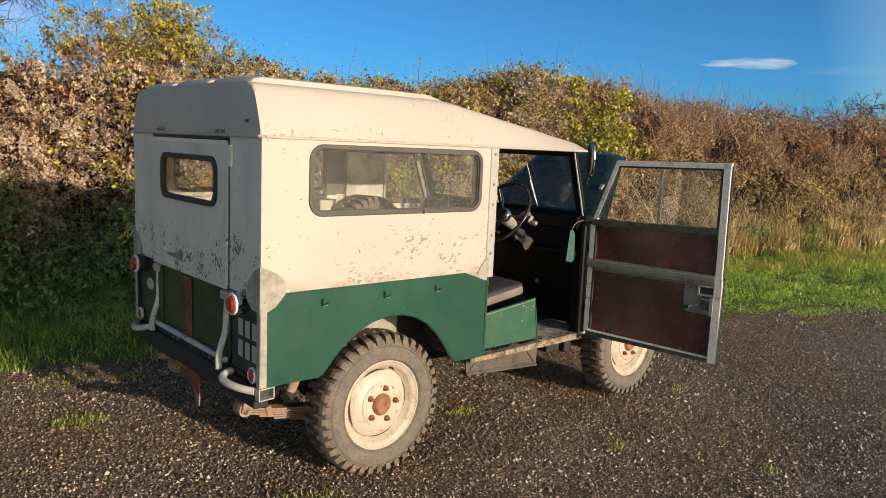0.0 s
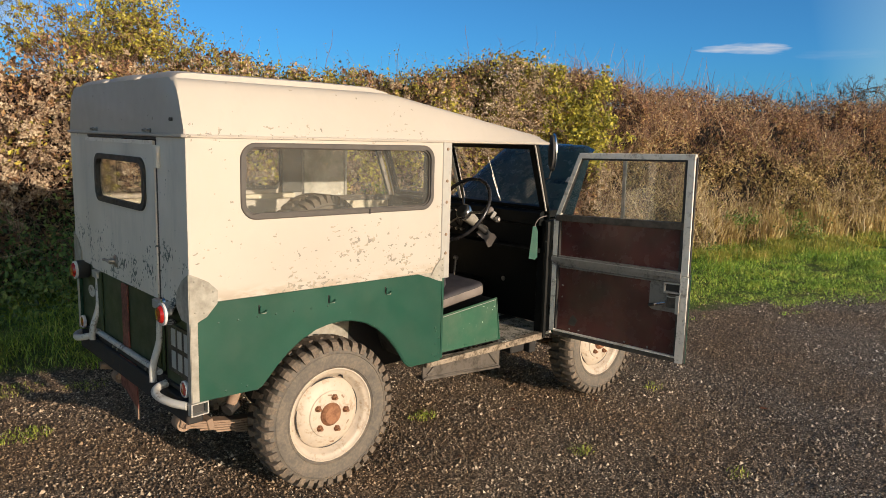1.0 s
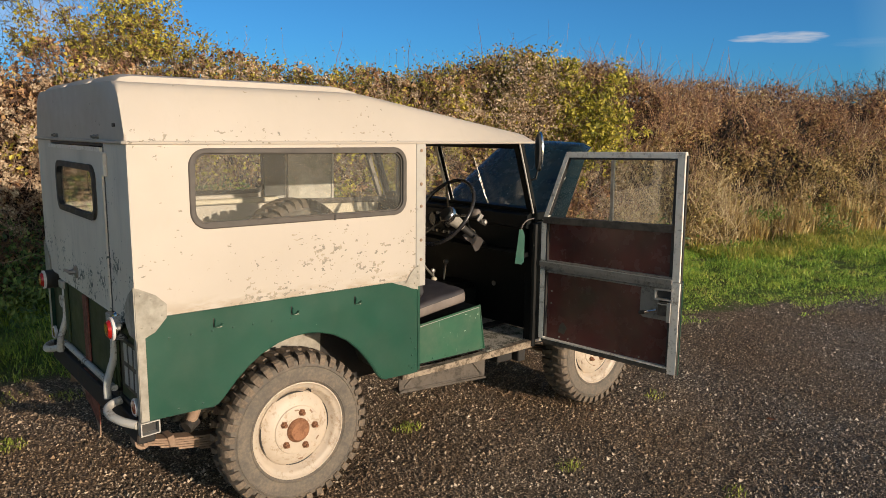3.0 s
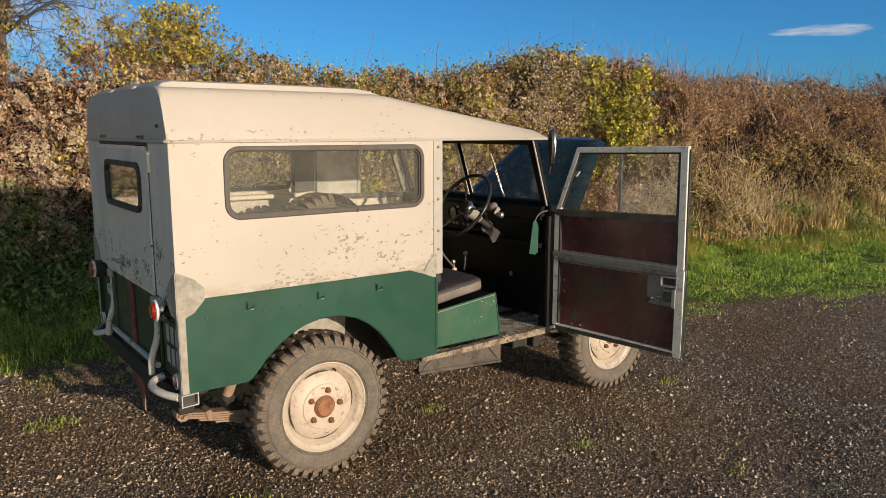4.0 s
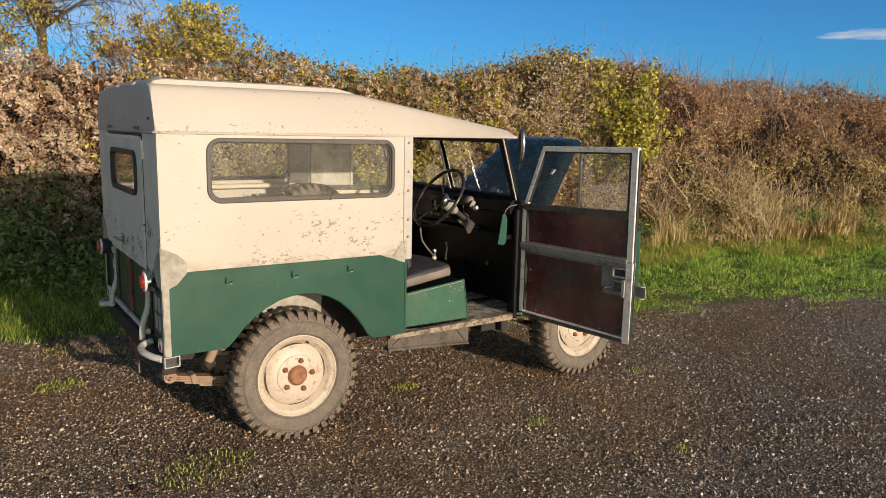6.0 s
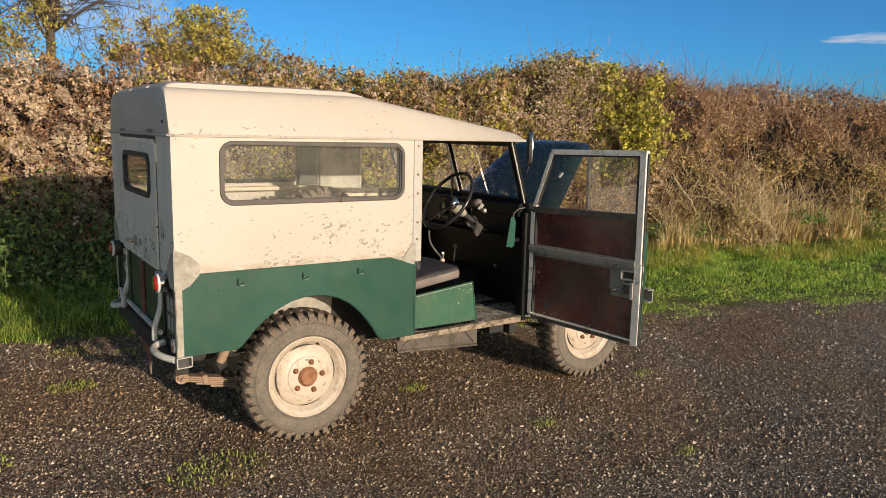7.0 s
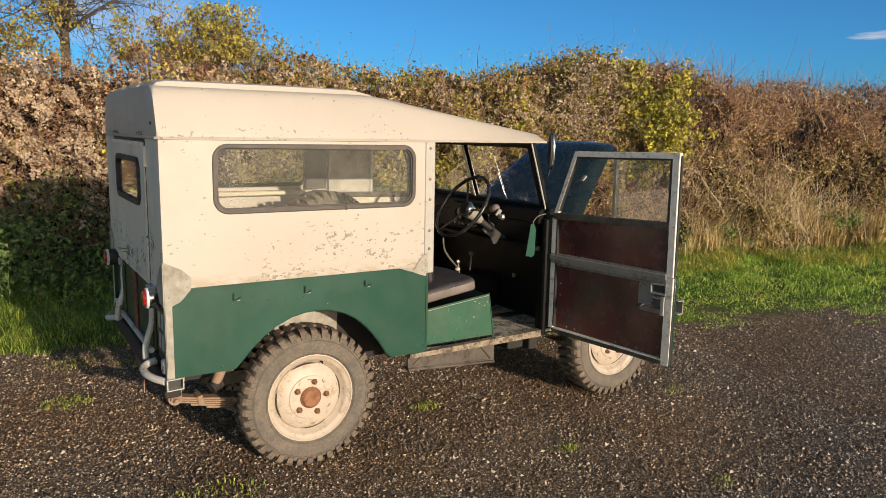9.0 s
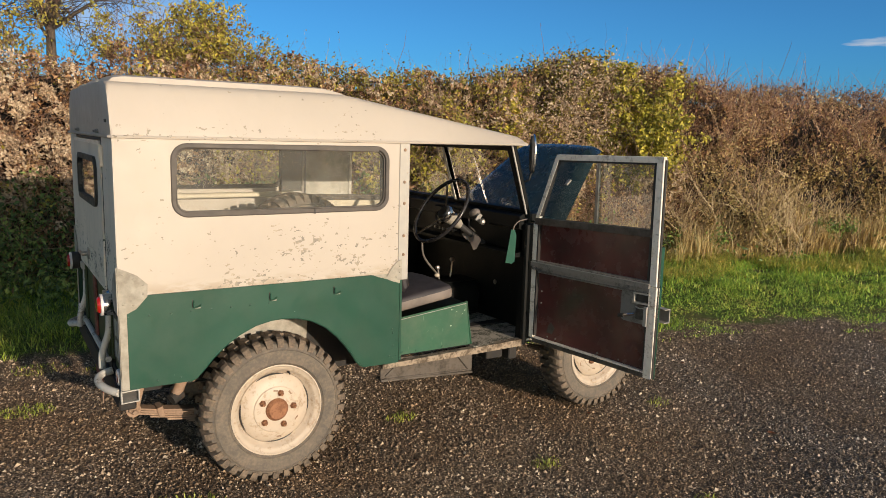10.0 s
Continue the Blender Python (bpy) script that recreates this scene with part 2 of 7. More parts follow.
def leafy(name, *stops, rough=0.55, through=0.2, clump=3.2):
    """Leaves, stems or blades whose colour differs from one to the next; some light passes through."""
    m = Nodes(name, rough)
    patch = m.ramp(m.noise(clump, 3, 0.6), 0.28, 0.72)
    pick = m.math("ADD", m.math("MULTIPLY", m.g.outputs["Random Per Island"], 0.6), m.math("MULTIPLY", patch, 0.4))
    col = m.colours(m.ramp(pick, 0.08, 0.92), *stops)
    col = m.mix(m.ramp(m.noise(0.9, 2), 0.3, 0.7, 0.0, 0.2), col, (0.12, 0.075, 0.04), "MIX")
    m.colour(col)
    if through:
        tl = m.n.new("ShaderNodeBsdfTranslucent")
        m.l.new(col, tl.inputs[0])
        mix = m.n.new("ShaderNodeMixShader")
        mix.inputs[0].default_value = through
        m.l.new(m.b.outputs[0], mix.inputs[1]), m.l.new(tl.outputs[0], mix.inputs[2])
        m.l.new(mix.outputs[0], m.n["Material Output"].inputs["Surface"])
    return m.mat


CREAM, LIFTED_REAR_CREAM = worn_cream(), worn_lifted_rear_cream()
GREEN = painted("green_paint", (0.0135, 0.068, 0.044), (0.0100, 0.053, 0.034), 0.36, (0.42, 0.48, 0.42), 0.705, scratch=False, spec=0.35, dusty=0.09)
BOX_GREEN = painted("scuffed_green_paint", (0.020, 0.100, 0.053), (0.014, 0.072, 0.040), 0.5, (0.30, 0.40, 0.30), 0.68, dusty=0.3)
# bonnet base is blue-grey, painting part of the sky's reflection into the green
BONNET_SKY_TINT = painted("glossy_green_paint_sky_tint", (0.040, 0.085, 0.098), (0.032, 0.070, 0.085), 0.22, (0.42, 0.50, 0.52), 0.665, 1.0, False, dusty=0.35)
TAIL_GREEN = painted("dull_dark_green_paint", (0.040, 0.060, 0.018), (0.024, 0.036, 0.012), 0.6, (0.10, 0.10, 0.07), 0.68)
BLACK = painted("black_paint", (0.004, 0.005, 0.005), (0.007, 0.008, 0.008), 0.42, (0.05, 0.05, 0.045), 0.70, dusty=0.01, spec=0.16)
TRIM_RED = painted("dark_oxblood_trim", (0.150, 0.046, 0.040), (0.026, 0.011, 0.011), 0.22, (0.16, 0.13, 0.11), 0.69)
RED_OXIDE = rusty("red_oxide_steel", (0.22, 0.060, 0.042), (0.11, 0.045, 0.03), 0.45, 0.62, 0.6)
GALV = rusty("galvanised_steel", (0.42, 0.40, 0.36), (0.20, 0.15, 0.10), 0.60, 0.72, 0.5, 12, 0.15)
ALU = rusty("worn_bare_metal_frame", (0.84, 0.78, 0.69), (0.30, 0.23, 0.17), 0.52, 0.68, 0.38, 15, 0.0)
PATCH = rusty("grey_primer_cap", (0.38, 0.355, 0.295), (0.30, 0.275, 0.225), 0.42, 0.66, 0.6, 8)
SILL = rusty("dirty_grey_steel", (0.100, 0.083, 0.066), (0.045, 0.035, 0.026), 0.45, 0.62, 0.7, 9)
FLOOR = rusty("worn_floor_plate", (0.52, 0.47, 0.39), (0.14, 0.14, 0.10), 0.47, 0.56, 0.6, 16)
LIP = rusty("worn_sill_edge", (0.32, 0.255, 0.185), (0.12, 0.09, 0.06), 0.46, 0.58, 0.7, 16)
LOCK_GREY = rusty("grey_lock_plate", (0.26, 0.235, 0.21), (0.11, 0.092, 0.075), 0.5, 0.66, 0.5, 14)
WHITE = rusty("white_painted_tube", (0.56, 0.54, 0.49), (0.24, 0.20, 0.15), 0.53, 0.64, 0.5, 14)
RUST = rusty("rusty_chassis_steel", (0.27, 0.18, 0.12), (0.42, 0.29, 0.20), 0.45, 0.66, 0.85, 13)
HUB_RUST = rusty("rusted_hub", (0.30, 0.135, 0.065), (0.20, 0.085, 0.04), 0.45, 0.6, 0.75, 20)
CHASSIS = rusty("dark_chassis_paint", (0.022, 0.020, 0.018), (0.09, 0.055, 0.035), 0.54, 0.7, 0.8, 10)
RIM = rusty("cream_wheel_paint", (0.54, 0.455, 0.36), (0.36, 0.235, 0.13), 0.525, 0.68, 0.5, 12)
RUBBER = plain("black_rubber", (0.022, 0.021, 0.02), (0.035, 0.033, 0.03), 0.6)
SEAL = plain("grey_brown_window_rubber", (0.085, 0.072, 0.06), (0.06, 0.052, 0.045), 0.6)
TYRE = rusty("dusty_tyre_rubber", (0.095, 0.075, 0.057), (0.25, 0.19, 0.135), 0.40, 0.60, 0.88, 16)
SIDEWALL = rusty("tyre_side_rubber", (0.105, 0.094, 0.080), (0.22, 0.180, 0.138), 0.38, 0.60, 0.85, 13)
SEAT = plain("worn_grey_vinyl", (0.020, 0.019, 0.024), (0.045, 0.038, 0.040), 0.62, 0, 6, 0.35)
SEAT_SIDE = plain("pale_vinyl_edge", (0.20, 0.168, 0.146), (0.13, 0.108, 0.095), 0.6, 0, 9, 0.3)
CHROME = plain("chrome", (0.75, 0.74, 0.72), (0.6, 0.58, 0.55), 0.14, 1.0, 20, 0.05)
STEEL = plain("dull_steel", (0.42, 0.40, 0.37), (0.25, 0.23, 0.2), 0.42, 0.8, 20, 0.1)
LENS_RED = plain("red_lens", (0.36, 0.014, 0.010), (0.30, 0.010, 0.008), 0.12, 0, 30, 0.1, 0.6)
LENS_WHITE = plain("white_reflector_rim", (0.7, 0.68, 0.66), (0.55, 0.5, 0.5), 0.3)
PLATE_BLACK = plain("black_plate", (0.010, 0.011, 0.010), (0.016, 0.016, 0.015), 0.4)
PLATE_WHITE = plain("plate_white", (0.40, 0.40, 0.37), (0.32, 0.32, 0.29), 0.5)
TAG_GREEN = plain("bright_green_plate", (0.018, 0.095, 0.055), (0.015, 0.08, 0.045), 0.4, 0, 10)
WHEEL_BLACK = plain("steering_wheel_plastic", (0.016, 0.015, 0.016), (0.03, 0.028, 0.028), 0.25)
INNER_CREAM = plain("inner_cream_paint", (0.62, 0.55, 0.42), (0.52, 0.46, 0.35), 0.6, 0, 5)
LINING = plain("grey_inner_lining", (0.10, 0.098, 0.088), (0.07, 0.068, 0.062), 0.8, 0, 8)
GLASS = glass("window_glass", (0.97, 0.985, 0.97), 0.060, gloss=0.045)
SCREEN_GLASS = glass("windscreen_glass", (0.98, 0.985, 0.985), 0.010, gloss=0.04)
DUSTY_PANE = glass("dusty_sliding_pane", (0.94, 0.95, 0.92), 0.07, gloss=0.11)
MISTY = glass("misted_pane", (0.85, 0.85, 0.82), 0.80, (0.46, 0.44, 0.39))


# ---- mesh tools ----
def mesh_of(bm, name, smooth=False):
    me = bpy.data.meshes.new(name)
    bmesh.ops.recalc_face_normals(bm, faces=bm.faces[:])
    bm.to_mesh(me)
    bm.free()
    if smooth:
        me.shade_smooth()
        me.set_sharp_from_angle(angle=radians(38))
    return me


LOOSE = {"leaves", "stems", "twigs", "fine_twigs", "branches", "seed_heads", "top_sprays", "top_leaves", "pale_stems", "bare_tips", "tall_shoots", "blades", "crown", "limbs", "seed_fluff", "twiggery", "stemwork", "limb_work", "branch_work", "fine_twiggery", "fork_branch_work", "fork_twiggery", "foliage", "ivy", "ivy_leaves", "spray_leaves", "olive_leaves", "straw_stems", "red_tips"}


def part(name, bm, material, parent=None, label="", smooth=False, m=None):
    """Links a bmesh (or a mesh) as one mesh object, under a thing or under a part."""
    me = bm if isinstance(bm, bpy.types.Mesh) else mesh_of(bm, name, smooth)
    if not me.materials:
        me.materials.append(material)
    ob = new(name, me)
    if me.materials[0] is not material:
        ob.material_slots[0].link = "OBJECT"
        ob.material_slots[0].material = material
    if parent:
        ob.parent = parent
    if m is not None:
        ob.matrix_basis = m
    if label:
        ob["label"] = label
    if name in LOOSE:
        ob["kind"] = "stuff"
    return ob


def thing(name, label, category, group="", kind="", at=(0, 0, 0)):
    ob = tagged(new(name), label, category, group, kind)
    ob.location = at
    return ob


def box(x0, x1, y0, y1, z0, z1, bevel=0.0, bm=None, segs=1):
    own = bm is None
    bm = bm or bmesh.new()
    r = bmesh.ops.create_cube(bm, size=1, matrix=Matrix.Translation(((x0 + x1) / 2, (y0 + y1) / 2, (z0 + z1) / 2)) @ Matrix.Diagonal((abs(x1 - x0), abs(y1 - y0), abs(z1 - z0), 1)))
    if bevel:
        edges = list({e for v in r["verts"] for e in v.link_edges})
        bmesh.ops.bevel(bm, geom=edges, offset=bevel, segments=segs, profile=0.5, affect="EDGES")
    return bm


def obox(size, m, bevel=0.0, bm=None):
    """A box of that size, centred on the pose m."""
    bm = bm or bmesh.new()
    r = bmesh.ops.create_cube(bm, size=1, matrix=m @ Matrix.Diagonal((*size, 1)))
    if bevel:
        bmesh.ops.bevel(bm, geom=list({e for v in r["verts"] for e in v.link_edges}), offset=bevel, segments=1, profile=0.5, affect="EDGES")
    return bm


def sheet(outer, holes, place, w0, w1, bm=None):
    """A plate with a given outline and holes in (u, v), from w0 to w1; place(u, v, w) gives the point."""
    bm = bm or bmesh.new()
    loops = {0: [], 1: []}
    for side, w in ((0, w0), (1, w1)):
        edges = []
        for poly in (outer, *holes):
            vs = [bm.verts.new(place(u, v, w)) for u, v in poly]
            loops[side].append(vs)
            edges += [bm.edges.new((vs[i], vs[(i + 1) % len(vs)])) for i in range(len(vs))]
        bmesh.ops.triangle_fill(bm, use_beauty=True, use_dissolve=False, edges=edges)
    for a, b in zip(loops[0], loops[1]):
        for i in range(len(a)):
            j = (i + 1) % len(a)
            bm.faces.new((a[i], a[j], b[j], b[i]))
    return bm


def rounded(u0, u1, v0, v1, r, n=6):
    pts = []
    for cu, cv, a0 in ((u1 - r, v1 - r, 0), (u0 + r, v1 - r, 90), (u0 + r, v0 + r, 180), (u1 - r, v0 + r, 270)):
        pts += [(cu + r * math.cos(radians(a0 + 90 * i / n)), cv + r * math.sin(radians(a0 + 90 * i / n))) for i in range(n + 1)]
    return pts


def XZ(u, v, w):
    return (u, w, v)


def YZ(u, v, w):
    return (w, u, v)


def XY(u, v, w):
    return (u, v, w)


def tube(points, radius, n=10, bm=None, closed=False, smooth_steps=0, caps=True):
    """A round bar along points; radius is a number or one for each point."""
    bm = bm or bmesh.new()
    pts = [Vector(p) for p in points]
    if smooth_steps:
        out = []
        k = len(pts)
        for i in range(k if closed else k - 1):
            p0, p1, p2, p3 = (pts[(i + d) % k] if closed else pts[min(max(i + d, 0), k - 1)] for d in (-1, 0, 1, 2))
            for s in range(smooth_steps):
                t = s / smooth_steps
                out.append(0.5 * (2 * p1 + (p2 - p0) * t + (2 * p0 - 5 * p1 + 4 * p2 - p3) * t * t + (3 * p1 - p0 - 3 * p2 + p3) * t ** 3))
        if not closed:
            out.append(pts[-1])
        pts = out
    k = len(pts)
    rad = radius if isinstance(radius, (list, tuple)) else [radius] * k
    if len(rad) != k:
        rad = [rad[int(i * (len(rad) - 1) / max(k - 1, 1))] for i in range(k)]
    rings, side = [], None
    for i, p in enumerate(pts):
        a = pts[(i - 1) % k] if closed or i else p
        b = pts[(i + 1) % k] if closed or i < k - 1 else p
        d = (b - a).normalized()
        if side is None:
            side = d.orthogonal().normalized()
        side = (side - d * side.dot(d)).normalized()
        up = d.cross(side)
        rings.append([bm.verts.new(p + (side * math.cos(2 * math.pi * j / n) + up * math.sin(2 * math.pi * j / n)) * rad[i]) for j in range(n)])
    for i in range(k if closed else k - 1):
        a, b = rings[i], rings[(i + 1) % k]
        for j in range(n):
            bm.faces.new((a[j], a[(j + 1) % n], b[(j + 1) % n], b[j]))
    if caps and not closed:
        bm.faces.new(rings[0][::-1]), bm.faces.new(rings[-1])
    return bm


def lathe(profile, n=48, m=Matrix(), bm=None, closed=False, caps=True):
    """Turns (radius, along) round the local y axis."""
    bm = bm or bmesh.new()
    rings = [[bm.verts.new(m @ Vector((r * math.cos(2 * math.pi * j / n), y, r * math.sin(2 * math.pi * j / n)))) for j in range(n)] for r, y in profile]
    pairs = list(zip(rings, rings[1:])) + ([(rings[-1], rings[0])] if closed else [])
    for a, b in pairs:
        for j in range(n):
            bm.faces.new((a[j], a[(j + 1) % n], b[(j + 1) % n], b[j]))
    if caps and not closed:
        if profile[0][0] > 1e-6:
            bm.faces.new(rings[0])
        if profile[-1][0] > 1e-6:
            bm.faces.new(rings[-1][::-1])
    bmesh.ops.remove_doubles(bm, verts=bm.verts[:], dist=1e-6)
    return bm


def fast_mesh(name, verts, faces, smooth=False):
    """A mesh from arrays; faces all have the same number of corners."""
    verts, faces = np.asarray(verts, np.float32), np.asarray(faces, np.int32)
    me = bpy.data.meshes.new(name)
    k = faces.shape[1]
    me.vertices.add(len(verts)), me.loops.add(faces.size), me.polygons.add(len(faces))
    me.vertices.foreach_set("co", verts.ravel())
    me.loops.foreach_set("vertex_index", faces.ravel())
    me.polygons.foreach_set("loop_start", np.arange(0, faces.size, k, dtype=np.int32))
    me.polygons.foreach_set("use_smooth", np.full(len(faces), smooth))
    me.update(calc_edges=True)
    return me


def leaf_mesh(name, rng, at, size, aspect=0.6, fold=0.25, up=0.0, face=0.7):
    """Leaves: one folded blade of four corners at each place, most of them turned outwards."""
    n = len(at)
    w = rng.normal(size=(n, 3)) + face * np.array([0.0, -0.85, 0.5])
    w /= np.linalg.norm(w, axis=1)[:, None]
    d = np.cross(w, rng.normal(size=(n, 3)))
    d[:, 2] += up
    d /= np.linalg.norm(d, axis=1)[:, None]
    s = np.cross(w, d)
    s /= np.linalg.norm(s, axis=1)[:, None]
    w = np.cross(d, s)
    L = np.asarray(size).reshape(-1, 1) * np.ones((n, 1))
    a, b = at - d * L * 0.5, at + d * L * 0.5
    mid = at - d * L * 0.08 + w * L * fold * 0.5
    c, e = mid + s * L * aspect * 0.5, mid - s * L * aspect * 0.5
    v = np.stack([a, c, b, e], 1).reshape(-1, 3)
    i = np.arange(n)[:, None] * 4
    f = np.concatenate([i + np.array([[0, 1, 2]]), i + np.array([[0, 2, 3]])])
    return fast_mesh(name, v, f)


def stick_mesh(name, paths, radius):
    """Three-sided tapered twigs; paths (n, k, 3), radius (n, k)."""
    n, k, _ = paths.shape
    d = np.gradient(paths, axis=1)
    d /= np.linalg.norm(d, axis=2)[..., None] + 1e-9
    ref = np.where(np.abs(d[..., 2:3]) > 0.9, np.array([1.0, 0, 0]), np.array([0, 0, 1.0]))
    s = np.cross(d, ref)
    s /= np.linalg.norm(s, axis=2)[..., None] + 1e-9
    w = np.cross(d, s)
    ring = [paths + (s * math.cos(a) + w * math.sin(a)) * radius[..., None] for a in (0, 2 * math.pi / 3, 4 * math.pi / 3)]
    v = np.stack(ring, 2).reshape(-1, 3)
    base = (np.arange(n)[:, None] * k + np.arange(k - 1)[None]).reshape(-1, 1) * 3
    f = np.concatenate([base + np.array([[j, (j + 1) % 3, 3 + (j + 1) % 3, 3 + j]]) for j in range(3)])
    return fast_mesh(name, v, f, True)


def wander(rng, start, aim, length, k, bend, droop=0.0):
    """Paths of k points from start along aim, bending at random."""
    n = len(start)
    p = np.zeros((n, k, 3))
    p[:, 0] = start
    d = aim / (np.linalg.norm(aim, axis=1)[:, None] + 1e-9)
    step = np.asarray(length).reshape(-1, 1) / (k - 1)
    for i in range(1, k):
        d = d + rng.normal(size=(n, 3)) * bend
        d[:, 2] -= droop
        d /= np.linalg.norm(d, axis=1)[:, None]
        p[:, i] = p[:, i - 1] + d * step
    return p


# ---- ground: gravel yard, grass verge ----
def verge(x):
    """Where the gravel ends and the grass begins."""
    return 2.12 - 0.31 * (x + 1.1) - 0.004 * np.maximum(x - 6, 0) ** 2


def hedge_foot(x):
    return 4.35 - 0.19 * x


def waves(rng, p, scale, octaves=14):
    """Smooth random values, about -1 to 1, over points."""
    out = np.zeros(len(p))
    for _ in range(octaves):
        k = rng.normal(size=p.shape[1]) * 2.2 / scale
        out += np.cos(p @ k + rng.uniform(0, 6.28))
    return out / math.sqrt(octaves / 2) * 0.6


def open_yard(m):
    """0 on the brown earth round the car, 1 on the grey chippings beyond it."""
    s = m.n.new("ShaderNodeSeparateXYZ")
    m.l.new(m.c.outputs["Object"], s.inputs[0])
    d = m.math("SUBTRACT", m.math("MULTIPLY", m.math("SUBTRACT", s.outputs[0], 3.8), 0.70), m.math("ADD", s.outputs[1], 0.41))
    return m.ramp(m.math("ADD", d, m.math("MULTIPLY", m.math("SUBTRACT", m.noise(0.9, 4, 0.6), 0.5), 2.6)), -0.5, 0.9)


def gravel_yard():
    m = Nodes("gravel_and_turf", 0.8)
    xyz = m.n.new("ShaderNodeSeparateXYZ")
    m.l.new(m.c.outputs["Object"], xyz.inputs[0])
    edge = m.math("ADD", xyz.outputs[1], m.math("MULTIPLY", xyz.outputs[0], 0.31))
    edge = m.math("ADD", edge, m.math("MULTIPLY", m.math("SUBTRACT", m.noise(1.6, 5, 0.6), 0.5), 0.9))
    turf = m.ramp(edge, 1.72, 1.95)
    stones = m.colours(m.voronoi(95, "Color"), (0.0, (0.022, 0.018, 0.014)), (0.35, (0.085, 0.067, 0.050)), (0.62, (0.26, 0.21, 0.155)), (0.82, (0.52, 0.43, 0.33)), (1.0, (0.80, 0.70, 0.57)))
    fines = m.mix(m.ramp(m.noise(1.1, 4), 0.35, 0.65), (0.105, 0.082, 0.061), (0.155, 0.115, 0.077))
    grav = m.mix(m.ramp(m.voronoi(95), 0.45, 0.70), stones, fines)
    grav = m.mix(m.ramp(m.noise(0.7, 4, 0.6), 0.38, 0.62, 0.2, 0.75), grav, m.mix(0.30, m.mix(1.0, grav, (1.0, 0.76, 0.52), "MULTIPLY"), (0.135, 0.088, 0.050)))
    m.b.inputs["Specular IOR Level"].default_value = 0.3
    grav = m.mix(open_yard(m), grav, m.mix(0.75, grav, (0.98, 1.06, 1.22), "MULTIPLY"))
    soil = m.mix(m.ramp(m.noise(3.0, 5), 0.35, 0.65), (0.07, 0.125, 0.022), (0.12, 0.12, 0.035))
    m.colour(m.mix(turf, grav, soil))
    m.rough(m.ramp(m.noise(40, 3), 0.3, 0.7, 0.55, 0.95))
    m.bump(m.voronoi(95), 1.0, -0.010).bump(m.voronoi(210), 0.8, -0.005).bump(m.noise(30, 5, 0.7), 0.5, 0.012)
    return m.mat


def spaced(lo, hi, fine0, fine1, step):
    out = list(np.arange(fine0, fine1 + 1e-6, step))
    s, v = step, fine1
    while v < hi:
        s *= 1.5
        v += s
        out.append(min(v, hi))
    s, v = step, fine0
    while v > lo:
        s *= 1.5
        v -= s
        out.insert(0, max(v, lo))
    return np.array(out)


gx, gy = spaced(-3000, 3000, -8, 22, 0.15), spaced(-3000, 3000, -8, 9, 0.15)
X, Y = np.meshgrid(gx, gy, indexing="ij")


def ground_z(flat):
    near = np.exp(-((flat[:, 0] - 3) ** 2 + flat[:, 1] ** 2) / 250)
    over = np.clip((flat[:, 1] - verge(flat[:, 0])) / 0.5, 0, 1)
    rise = 0.008 * waves(np.random.default_rng(4), flat, 1.2) + 0.004 * waves(np.random.default_rng(14), flat, 0.4)
    return near * rise - 0.006 + near * over * 0.025


flat = np.stack([X.ravel(), Y.ravel()], 1)
Z = ground_z(flat)
i, j = np.meshgrid(np.arange(len(gx) - 1), np.arange(len(gy) - 1), indexing="ij")
q = (i * len(gy) + j).ravel()[:, None]
ground = part("ground", fast_mesh("ground", np.column_stack([flat, Z]), q + np.array([[0, len(gy), len(gy) + 1, 1]]), True), gravel_yard())
tagged(ground, "dark loose gravel yard running out to a grass verge", "ground", kind="structure")


# ---- the car: x runs forward from the rear axle, y to its left, z up from the ground ----
HALF, REAR, SIDE_T = 0.775, -0.716, 0.004
TAIL = REAR + 0.022          # the tailgate lies a little in from the corners
car = thing("off_road_car", "old cream and green off-road car, driver's door and bonnet open", "car")


def both(y):
    return (-1, 1) if y else (1,)


